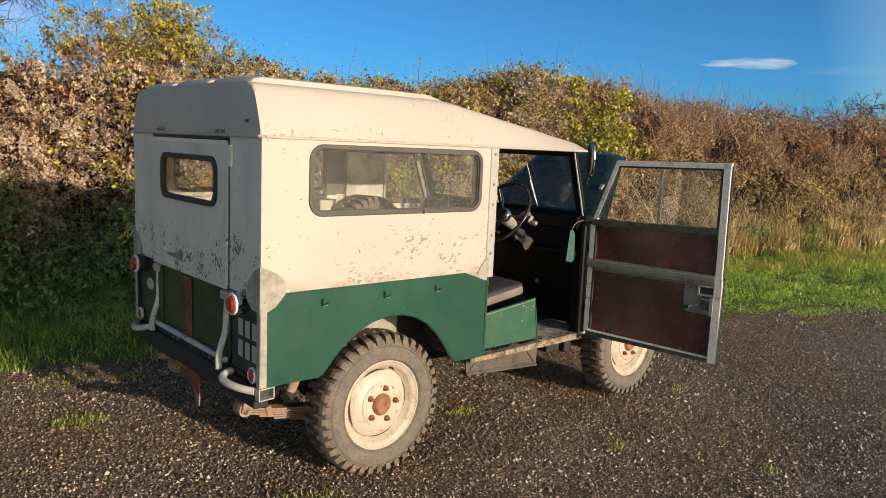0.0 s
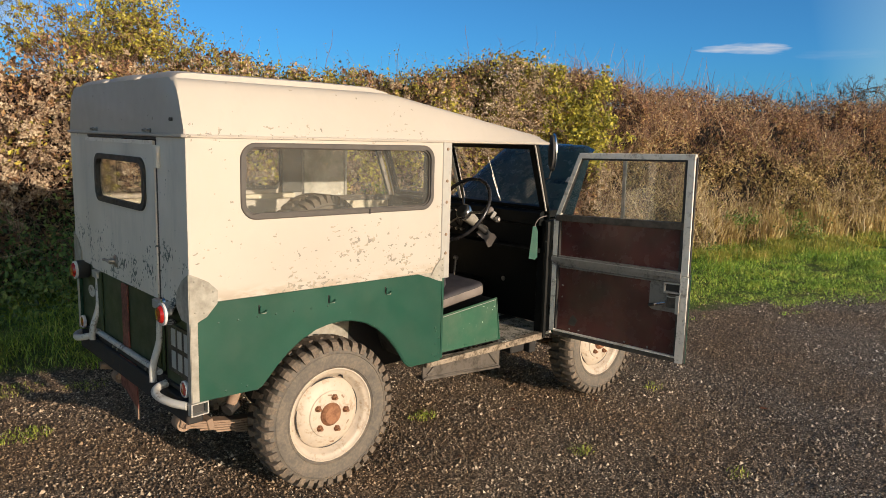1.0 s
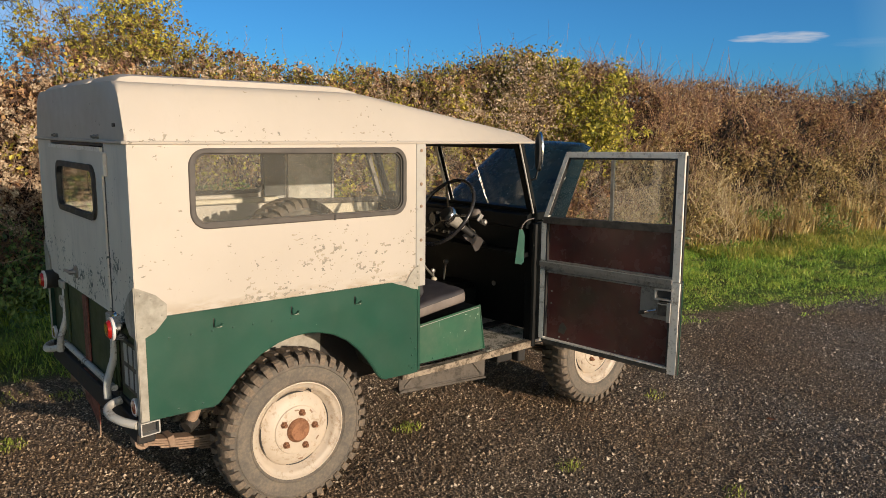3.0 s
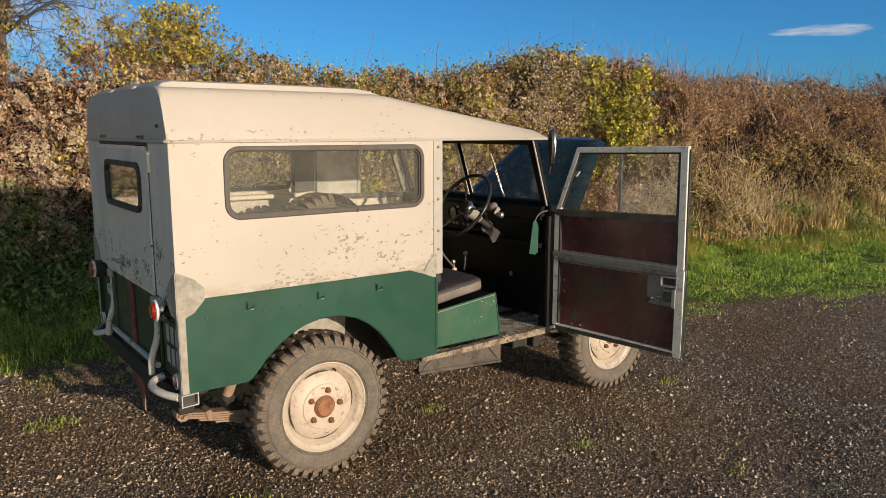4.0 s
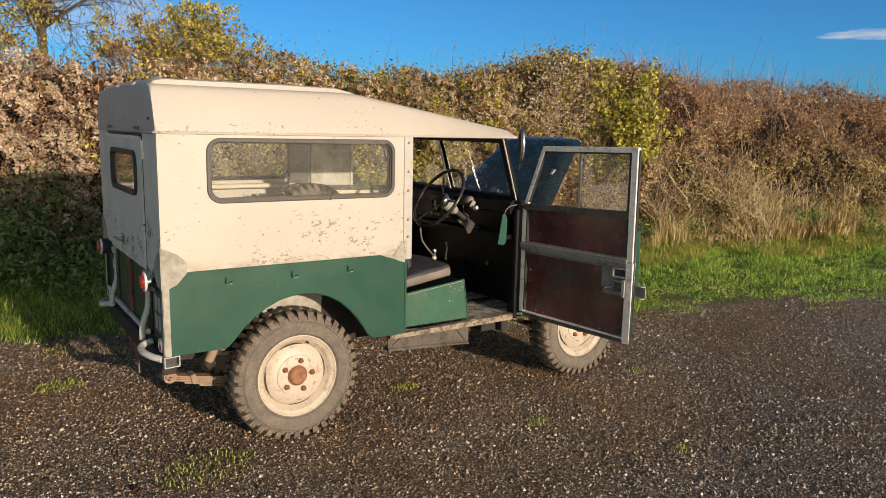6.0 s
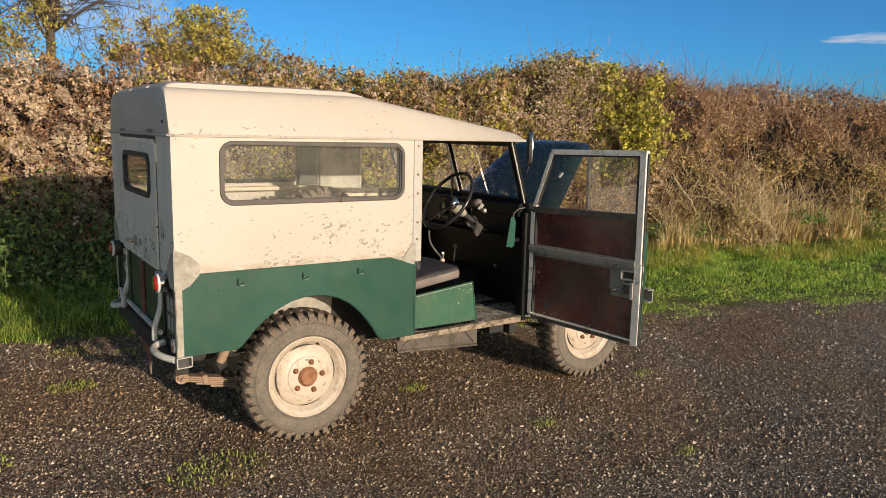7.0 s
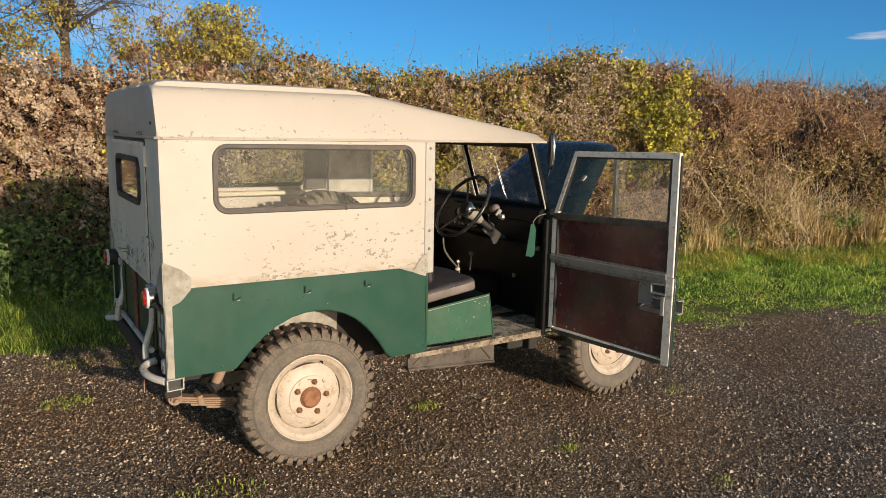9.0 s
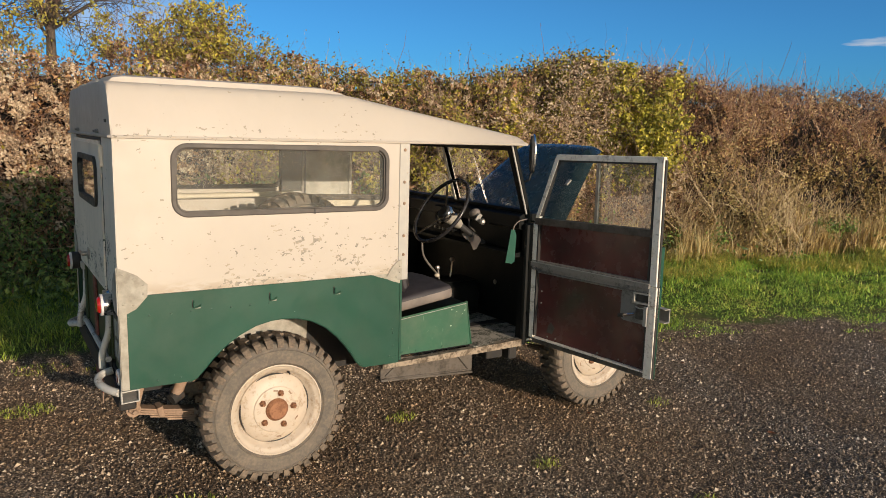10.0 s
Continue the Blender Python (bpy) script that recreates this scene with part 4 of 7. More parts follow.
for s in (-1, 1):
    y0, y1 = sorted((s * 0.700, s * 0.760))
    part("bulkhead_side", box(1.500, 1.660, y0, y1, 0.52, 1.245, 0.006), BLACK, car, "black bulkhead side post")
    part("hinge_post", tube([(1.508, s * 0.772, 0.52), (1.508, s * 0.772, 1.24)], 0.017, 8), BLACK, car)
    part("scuttle_vent", box(1.545, 1.655, min(s * 0.1, s * 0.66), max(s * 0.1, s * 0.66), 1.10, 1.295, 0.01), BLACK, car)
part("scuttle_top", box(1.53, 1.76, -0.735, 0.735, 1.245, 1.262, 0.004), GREEN, car)
part("footwell_floor", box(1.15, 1.66, -0.765, 0.765, 0.530, 0.548, 0.003), FLOOR, car, "worn aluminium floor plate")
part("gearbox_tunnel", box(1.10, 1.65, -0.14, 0.14, 0.545, 0.78, 0.03), BLACK, car)
for i, (x, y, z) in enumerate(((1.20, -0.742, 0.550), (1.29, -0.742, 0.550), (1.38, -0.742, 0.550), (1.47, -0.742, 0.550))):
    part("floor_bolt", lathe([(0.009, 0), (0.008, -0.005), (0, -0.006)], 8, pose(x, y, z - 0.002, -90, 0, 0)), SILL, car)

# seat boxes and seats
box_outline = [(0.668, 0.560), (1.150, 0.560), (1.112, 0.812), (0.668, 0.762)]
part("seat_box_side", sheet(box_outline, [], XZ, -0.742, -0.736), BOX_GREEN, car, "scratched green seat box side panel")
part("seat_box", sheet([(0.670, 0.552), (1.146, 0.552), (1.108, 0.808), (0.670, 0.758)], [], XZ, -0.735, 0.735), BLACK, car, "seat box")
edge = tube([(0.668, -0.743, 0.764), (1.112, -0.743, 0.813), (1.150, -0.743, 0.562)], 0.005, 6)
part("seat_box_edging", edge, BOX_GREEN, car)
part("seat_box_bead", tube([(0.668, -0.747, 0.757), (1.104, -0.747, 0.805)], 0.0018, 5), GALV, car)
for i in range(6):
    part("box_rivet", lathe([(0.006, 0), (0.005, -0.003), (0, -0.004)], 8, pose(0.70 + i * 0.085, -0.742, 0.572)), BOX_GREEN, car)
for y0, y1 in ((-0.725, -0.265), (-0.225, 0.225), (0.265, 0.725)):
    cu = bmesh.new()
    obox((0.355, y1 - y0, 0.078), pose(0.852, (y0 + y1) / 2, 0.853, 0, -8.6, 0), 0.0, cu)
    bmesh.ops.bevel(cu, geom=cu.edges[:], offset=0.022, segments=3, profile=0.5, affect="EDGES")
    bmesh.ops.subdivide_edges(cu, edges=[e for e in cu.edges if e.calc_length() > 0.06], cuts=6, use_grid_fill=True)
    c = Vector((0.852, (y0 + y1) / 2, 0.850))
    for v in cu.verts:
        d = v.co - c
        if d.z > 0.01:
            v.co.z += 0.016 * max(0.0, 1 - (d.x / 0.2) ** 2) * max(0.0, 1 - (d.y / 0.23) ** 2) + 0.007 * noise.noise(v.co * 11)
        v.co += Vector((0, 0.004 * noise.noise(v.co * 9 + Vector((3, 1, 0))), 0))
    me = mesh_of(cu, "seat_cushion", True)
    me.materials.append(SEAT), me.materials.append(SEAT_SIDE)
    # faces below a sloping plane take the paler vinyl
    for poly in me.polygons:
        poly.material_index = 0 if poly.center.z > 0.858 + 0.15 * (poly.center.x - 0.852) else 1
    part("seat_cushion", me, SEAT, car, "worn grey vinyl seat cushion with pale edges")
    ba = obox((0.075, y1 - y0, 0.30), pose(0.700, (y0 + y1) / 2, 1.045, 0, -9, 0), 0.028)
    part("seat_back", ba, SEAT, car, "grey vinyl seat back", True)

# steering wheel
hubc = Vector((1.163, -0.362, 1.294))
axis = Vector((-0.823, 0.0, 0.568)).normalized()
frame_m = Matrix.Translation(hubc) @ axis.to_track_quat("Y", "Z").to_matrix().to_4x4()
ring = tube([frame_m @ Vector((0.219 * math.cos(2 * math.pi * i / 40), 0, 0.219 * math.sin(2 * math.pi * i / 40))) for i in range(40)], 0.0115, 10, closed=True)
steer = part("steering_wheel", ring, WHEEL_BLACK, car, "large thin-rimmed black steering wheel", True)
for a in (60, 180, 300):
    for off in (-6, 0, 6):
        p = [frame_m @ Vector((r * math.cos(radians(a + off * 0.045 / max(r, 0.05))), y, r * math.sin(radians(a + off * 0.045 / max(r, 0.05))))) for r, y in ((0.04, -0.035), (0.12, -0.022), (0.215, 0.0))]
        part("spoke", tube(p, 0.0035, 6), CHROME, steer)
part("boss_cap", lathe([(0.052, -0.050), (0.055, -0.035), (0.050, -0.022)], 24, frame_m), CHROME, steer, "", True)
part("boss", lathe([(0.040, -0.075), (0.048, -0.045), (0.048, -0.025), (0.036, -0.008), (0.0, -0.004)], 24, frame_m), RUBBER, steer, "", True)
part("column", tube([hubc - axis * 0.04, hubc - axis * 0.40], 0.020, 12), RUBBER, car, "steering column", True)
part("column_sleeve", lathe([(0.024, -0.17), (0.032, -0.15), (0.038, -0.10), (0.044, -0.06), (0.040, -0.03)], 20, frame_m), PATCH, steer, "", True)
part("horn_stalk", tube([hubc - axis * 0.09, hubc - axis * 0.10 + Vector((0.02, 0.10, 0.02)), hubc - axis * 0.11 + Vector((0.02, 0.16, 0.04))], 0.005, 6), CHROME, car)
# levers
for pts, r, kr in (([(1.34, -0.06, 0.83), (1.24, -0.05, 0.95), (1.22, -0.05, 1.05)], 0.007, 0.0),
                   ([(1.42, 0.02, 0.70), (1.40, 0.02, 0.80), (1.39, 0.02, 0.86)], 0.006, 0.016),
                   ([(1.50, 0.06, 0.70), (1.52, 0.06, 0.80), (1.53, 0.06, 0.90)], 0.007, 0.018)):
    lev = part("lever", tube(pts, r, 8, smooth_steps=4), STEEL, car, "bent steel lever", True)
    if kr:
        part("lever_knob", lathe([(0.0, kr), (kr * 0.8, kr * 0.6), (kr, 0), (kr * 0.8, -kr * 0.6), (0, -kr)], 14, pose(*pts[-1])), STEEL, lev, "", True)
part("lever_knob_cream", lathe([(0.0, 0.016), (0.016, 0.008), (0.018, -0.004), (0.010, -0.012), (0, -0.014)], 14, pose(1.335, -0.06, 0.826, 90, 0, 0)), INNER_CREAM, car)
# things under the dash: crumpled pale bracket, coiled lamp, hanging plate on a wire
br = sheet([(0.0, 0.0), (0.030, 0.012), (0.130, -0.005), (0.150, -0.030), (0.130, -0.100), (0.105, -0.112), (0.075, -0.055), (0.02, -0.025)], [], lambda u, v, w: (1.350 + u * 0.45, -0.32 - u * 0.70 + w + 0.012 * math.sin(30 * u + 20 * v), 1.135 + v * 0.85), 0.0, 0.006)
part("dash_bracket", br, SEAT_SIDE, dashboard, "pale bent bracket under the dashboard")
lampb = lathe([(0.020, 0.04), (0.026, 0.02), (0.028, 0.0), (0.022, -0.022), (0.010, -0.032), (0, -0.034)], 18, pose(1.425, -0.350, 1.270, -20, 25, 0))
part("dash_lamp", lampb, SEAT_SIDE, dashboard, "pale dashboard lamp", True)
part("dash_switch", lathe([(0.010, 0.03), (0.016, 0.01), (0.020, -0.008), (0.010, -0.020), (0, -0.021)], 14, pose(1.425, -0.425, 1.222, -10, -35, 0)), STEEL, dashboard, "", True)
part("dash_clip", obox((0.03, 0.012, 0.05), pose(1.42, -0.395, 1.245, 15, 30, 10), 0.003), GALV, dashboard)
cable = tube([(1.43, -0.27, 1.22), (1.41, -0.31, 1.18), (1.43, -0.34, 1.15), (1.41, -0.30, 1.11), (1.42, -0.26, 1.09)], 0.006, 6, smooth_steps=5)
part("cable", cable, SEAL, dashboard, "", True)
tag = sheet([(-0.010, 0.0), (0.010, 0.0), (0.022, -0.035), (0.025, -0.195), (0.016, -0.200), (0.010, -0.210), (-0.004, -0.205), (-0.027, -0.203)], [], lambda u, v, w: (1.425 + 0.80 * u - 0.6 * w + 0.16 * v, -0.738 - 0.60 * u - 0.8 * w + 0.13 * v, 1.212 + 0.94 * v), 0.0, 0.003)
hang = part("hanging_plate", tag, TAG_GREEN, car, "bright green plate hanging on a wire")
part("wire", tube([(1.425, -0.740, 1.208), (1.43, -0.745, 1.235), (1.46, -0.750, 1.262), (1.515, -0.755, 1.272)], 0.0035, 6, smooth_steps=5), SEAT_SIDE, hang)
part("pedal_bolt", lathe([(0.016, 0), (0.016, -0.006), (0.009, -0.008), (0, -0.008)], 14, pose(1.638, -0.30, 0.80, 0, 0, -90)), STEEL, car)

# bonnet, raised on its rear hinge
BON = radians(43.5)


def bonnet_place(u, v, w):
    s, c = math.sin(BON), math.cos(BON)
    return (1.745 + v * c - w * s, u, 1.105 + v * s + w * c)


hw = lambda v: 0.70 - 0.335 * v
bo = bmesh.new()
grid = []
for j in range(13):
    v = 0.88 * j / 12
    row = []
    for i in range(17):
        k = -1 + 2 * i / 16
        crown = 0.018 * (1 - k * k) - (0.035 if abs(k) == 1 else 0) - (0.030 if j == 12 else 0)
        row.append(bo.verts.new(bonnet_place(hw(v) * k, v, crown)))
    grid.append(row)
for a, b in zip(grid, grid[1:]):
    for i in range(16):
        bo.faces.new((a[i], a[i + 1], b[i + 1], b[i]))
bmesh.ops.solidify(bo, geom=bo.faces[:], thickness=0.004)
bonnet = part("bonnet", bo, BONNET_SKY_TINT, car, "raised glossy dark green bonnet, sky reflection tinted into its paint", True)
part("bonnet_catch", obox((0.05, 0.03, 0.012), Matrix.Translation(bonnet_place(-0.44, 0.50, 0.012)) @ Euler((0, -BON, 0)).to_matrix().to_4x4(), 0.003), GALV, bonnet)
part("bonnet_stay", tube([bonnet_place(0.1, 0.80, -0.02), (2.50, 0.15, 1.02)], 0.006, 6), STEEL, bonnet)

# front wings, nose, bumper
wing_out = [(1.66, 0.56), (1.78, 0.56), (1.80, 0.62), (1.87, 0.78), (1.98, 0.86), (2.19, 0.89), (2.40, 0.86), (2.51, 0.78), (2.57, 0.62), (2.70, 0.62), (2.70, 1.03), (2.62, 1.06), (1.66, 1.09)]
for s in (-1, 1):
    part("front_wing", sheet(wing_out, [], XZ, s * HALF, s * (HALF - 0.005)), GREEN, car, "green front wing")
    part("wing_top", sheet([(1.66, s * 0.48), (2.70, s * 0.48), (2.70, s * HALF), (1.66, s * HALF)], [], lambda u, v, w: (u, v, 1.090 - (u - 1.66) * 0.055 + w), 0.0, 0.005), GREEN, car)
    part("wing_front", box(2.695, 2.705, min(s * 0.47, s * 0.772), max(s * 0.47, s * 0.772), 0.62, 1.03), GREEN, car)
    part("inner_wing", box(1.66, 2.69, min(s * 0.47, s * 0.475), max(s * 0.47, s * 0.475), 0.62, 1.03), CHASSIS, car)
    part("headlamp", lathe([(0.085, 0.0), (0.09, -0.02), (0.08, -0.03), (0.05, -0.042), (0, -0.048)], 24, pose(2.66, s * 0.36, 0.86, 0, 0, 90)), CHROME, car, "", True)
    hm = lathe([(0.02, 0), (0.02, -0.03), (0, -0.03)], 10, pose(1.75, s * 0.60, 1.09, -90, 0, 0))
    part("bonnet_hinge", hm, STEEL, car)
part("front_panel", box(2.630, 2.645, -0.47, 0.47, 0.62, 1.03), GREEN, car)
grille = bmesh.new()
for i in range(13):
    tube([(2.655, -0.24 + 0.04 * i, 0.66), (2.655, -0.24 + 0.04 * i, 1.01)], 0.003, 5, grille)
for i in range(8):
    tube([(2.655, -0.26, 0.68 + 0.045 * i), (2.655, 0.26, 0.68 + 0.045 * i)], 0.003, 5, grille)
part("grille", grille, STEEL, car)
channel = [(2.735, 0.500), (2.790, 0.500), (2.790, 0.600), (2.735, 0.600), (2.735, 0.594), (2.784, 0.594), (2.784, 0.506), (2.735, 0.506)]
part("front_bumper", sheet(channel, [], XZ, -0.785, 0.785), GALV, car, "galvanised steel front bumper")
part("bumper_iron", box(2.70, 2.783, -0.45, -0.36, 0.51, 0.59), CHASSIS, car)
part("engine", box(1.80, 2.50, -0.24, 0.24, 0.50, 0.98, 0.03), CHASSIS, car, "engine block")

# sill, step, chassis
sill = sheet([(0.668, 0.545), (1.165, 0.515), (1.165, 0.385), (0.57, 0.425), (0.57, 0.520)], [], XZ, -0.735, -0.725)
sill_part = part("sill_panel", sill, SILL, car, "dirty grey sill panel below the seat box")
lip = sheet([(0.56, 0.532), (1.50, 0.552), (1.50, 0.512), (1.165, 0.508), (0.56, 0.508)], [], XZ, -0.778, -0.735)
part("sill_lip", lip, LIP, sill_part, "worn pale sill edge")
part("sill_bottom", sheet([(0.57, 0.425), (1.165, 0.385), (1.165, 0.397), (0.57, 0.437)], [], XZ, -0.745, -0.680), SILL, sill_part)
part("sill_end", box(1.155, 1.167, -0.733, -0.60, 0.40, 0.51), CHASSIS, sill_part)
part("sill_brace", tube([(0.59, -0.738, 0.435), (1.150, -0.738, 0.405)], 0.006, 5), SILL, sill_part)
part("sill_brace", tube([(1.140, -0.738, 0.41), (1.06, -0.738, 0.505)], 0.006, 5), SILL, sill_part)
part("sill_brace", tube([(0.60, -0.738, 0.45), (0.70, -0.738, 0.53)], 0.007, 5), SILL, sill_part)
part("outrigger", box(1.28, 1.40, -0.72, -0.35, 0.44, 0.51, 0.006), CHASSIS, car)
part("bulkhead_bracket", box(1.44, 1.50, -0.73, -0.60, 0.42, 0.51, 0.006), CHASSIS, car)
for s in (-1, 1):
    y0, y1 = sorted((s * 0.34, s * 0.41))
    rail = sheet([(REAR + 0.03, 0.46), (-0.45, 0.46), (-0.30, 0.56), (0.30, 0.56), (0.45, 0.43), (2.72, 0.47), (2.72, 0.57), (0.50, 0.55), (0.30, 0.66), (-0.30, 0.66), (-0.48, 0.58), (REAR + 0.03, 0.58)][::-1], [], XZ, y0, y1)
    part("chassis_rail", rail, CHASSIS, car)
    yc = s * 0.420
    spring = bmesh.new()
    for k, half in enumerate((0.60, 0.592, 0.575, 0.52, 0.44, 0.34)):
        row = [(min(-0.03 + half * (-1 + 2 * i / 10), 0.36 + 0.004 * i), 0.400 - 0.075 * (1 - ((half * (-1 + 2 * i / 10)) / 0.60) ** 2) - 0.0115 * k) for i in range(11)]
        for (xa, za), (xb, zb) in zip(row, row[1:]):
            vs = [spring.verts.new(p) for p in ((xa, yc - 0.032, za), (xb, yc - 0.032, zb), (xb, yc + 0.032, zb), (xa, yc + 0.032, za), (xa, yc - 0.032, za - 0.0095), (xb, yc - 0.032, zb - 0.0095), (xb, yc + 0.032, zb - 0.0095), (xa, yc + 0.032, za - 0.0095))]
            for f in ((0, 1, 2, 3), (7, 6, 5, 4), (0, 4, 5, 1), (3, 2, 6, 7), (1, 5, 6, 2), (0, 3, 7, 4)):
                spring.faces.new([vs[q] for q in f])
    part("leaf_spring", spring, RUST, car, "rusty leaf spring")
    fs = spring = bmesh.new()
    for k in range(5):
        half = 0.45 - 0.07 * k
        row = [(2.19 + half * (-1 + 2 * i / 8), 0.42 - 0.09 * (1 - ((half * (-1 + 2 * i / 8)) / 0.45) ** 2) - 0.011 * k) for i in range(9)]
        for (xa, za), (xb, zb) in zip(row, row[1:]):
            vs = [fs.verts.new(p) for p in ((xa, yc - 0.03, za), (xb, yc - 0.03, zb), (xb, yc + 0.03, zb), (xa, yc + 0.03, za), (xa, yc - 0.03, za - 0.008), (xb, yc - 0.03, zb - 0.008), (xb, yc + 0.03, zb - 0.008), (xa, yc + 0.03, za - 0.008))]
            for f in ((0, 1, 2, 3), (7, 6, 5, 4), (0, 4, 5, 1), (3, 2, 6, 7), (1, 5, 6, 2), (0, 3, 7, 4)):
                fs.faces.new([vs[q] for q in f])
    part("leaf_spring", fs, RUST, car, "rusty leaf spring")
    eye = lathe([(0.020, 0.036), (0.034, 0.036), (0.036, 0.030), (0.036, -0.030), (0.034, -0.036), (0.020, -0.036)], 20, pose(-0.625, yc, 0.388), closed=True)
    part("spring_eye", eye, RUST, car, "rolled spring eye", True)
    for q in (-0.046, 0.046):
        part("spring_shackle", obox((0.046, 0.010, 0.150), pose(-0.612, yc + q, 0.450, 0, 14, 0), 0.004), RUST, car, "rusty shackle plate")
    for px, pz in ((-0.625, 0.388), (-0.597, 0.512)):
        part("shackle_bolt", lathe([(0.017, 0.066), (0.017, -0.054), (0.012, -0.058), (0.010, -0.070), (0, -0.070)], 6, pose(px, yc, pz)), RUST, car)
    clamp = obox((0.030, 0.080, 0.052), pose(-0.500, yc, 0.358, 0, -12, 0), 0.003)
    part("spring_clip", clamp, RUST, car)
    damper = tube([(-0.475, s * 0.575, 0.455), (-0.425, s * 0.555, 0.478)], 0.030, 12)
    part("damper_eye", damper, CHASSIS, car, "", True)
    damper = tube([(-0.452, s * 0.565, 0.470), (-0.415, s * 0.570, 0.560)], 0.026, 12)
    tube([(-0.415, s * 0.570, 0.555), (-0.405, s * 0.572, 0.612)], 0.011, 8, damper)
    part("damper", damper, RUST, car, "rusty damper", True)
    part("damper_bracket", obox((0.075, 0.012, 0.050), pose(-0.395, s * 0.600, 0.575, 0, 25, 0), 0.004), RUST, car)
for x in (0.0, FRONT):
    ax = tube([(x, -0.58, WHEEL_Z), (x, 0.58, WHEEL_Z)], 0.038, 12)
    lathe([(0.0, -0.12), (0.10, -0.09), (0.145, 0.0), (0.10, 0.09), (0, 0.12)], 20, pose(x, 0.15 if x else -0.08, WHEEL_Z), ax)
    part("axle", ax, CHASSIS, car, "", True)
    for s in (-1, 1):
        part("brake_drum", lathe([(0.135, 0.03), (0.135, -0.03), (0.0, -0.03)], 28, pose(x, s * 0.60, WHEEL_Z)), CHASSIS, car)
part("rear_crossmember", box(REAR - 0.012, REAR + 0.06, -0.74, 0.74, 0.500, 0.598, 0.006), CHASSIS, car, "dark rear crossmember")
part("crossmember_end", sheet([(REAR - 0.008, 0.545), (REAR + 0.068, 0.548), (REAR + 0.068, 0.604), (REAR - 0.008, 0.601)], [[(REAR - 0.003, 0.550), (REAR + 0.063, 0.553), (REAR + 0.063, 0.599), (REAR - 0.003, 0.596)]], XZ, -0.778, -0.742), GALV, car, "open boxed crossmember end")
# black sheet that paints the shade within the open end
part("crossmember_shade_sheet", box(REAR - 0.002, REAR + 0.062, -0.748, -0.745, 0.551, 0.598), RUBBER, car)
part("exhaust", tube([(0.5, 0.30, 0.42), (-0.3, 0.42, 0.40), (-0.70, 0.50, 0.44)], 0.022, 10, smooth_steps=4), RUST, car, "", True)
part("prop_shaft", tube([(0.1, -0.08, 0.38), (1.1, 0.0, 0.55)], 0.03, 10), CHASSIS, car)

# tailgate
tail = part("tailgate", box(TAIL - 0.014, TAIL - 0.004, -0.448, 0.448, 0.655, 0.985, 0.002), TAIL_GREEN, car, "dull green tailgate with red ribs")
for y0, y1 in ((-0.03, 0.05), (0.36, 0.43), (-0.43, -0.37)):
    part("tailgate_rib", box(TAIL - 0.026, TAIL - 0.0145, y0, y1, 0.665, 0.98, 0.004), RED_OXIDE if y0 < 0 < y1 else TAIL_GREEN, tail, "red oxide rib" if y0 < 0 < y1 else "")
part("tailgate_rail", tube([(TAIL - 0.030, -0.44, 0.655), (TAIL - 0.030, 0.45, 0.652)], 0.0145, 8), WHITE, tail, "white painted bottom rail")
part("tailgate_lower", box(TAIL - 0.018, TAIL - 0.004, -0.448, 0.448, 0.602, 0.640), CHASSIS, tail)
for y in (-0.30, -0.24, 0.16, 0.22):
    part("rail_bolt", lathe([(0.008, 0), (0.007, -0.006), (0, -0.006)], 8, pose(TAIL - 0.018, y, 0.615, 0, 0, -90)), STEEL, tail)
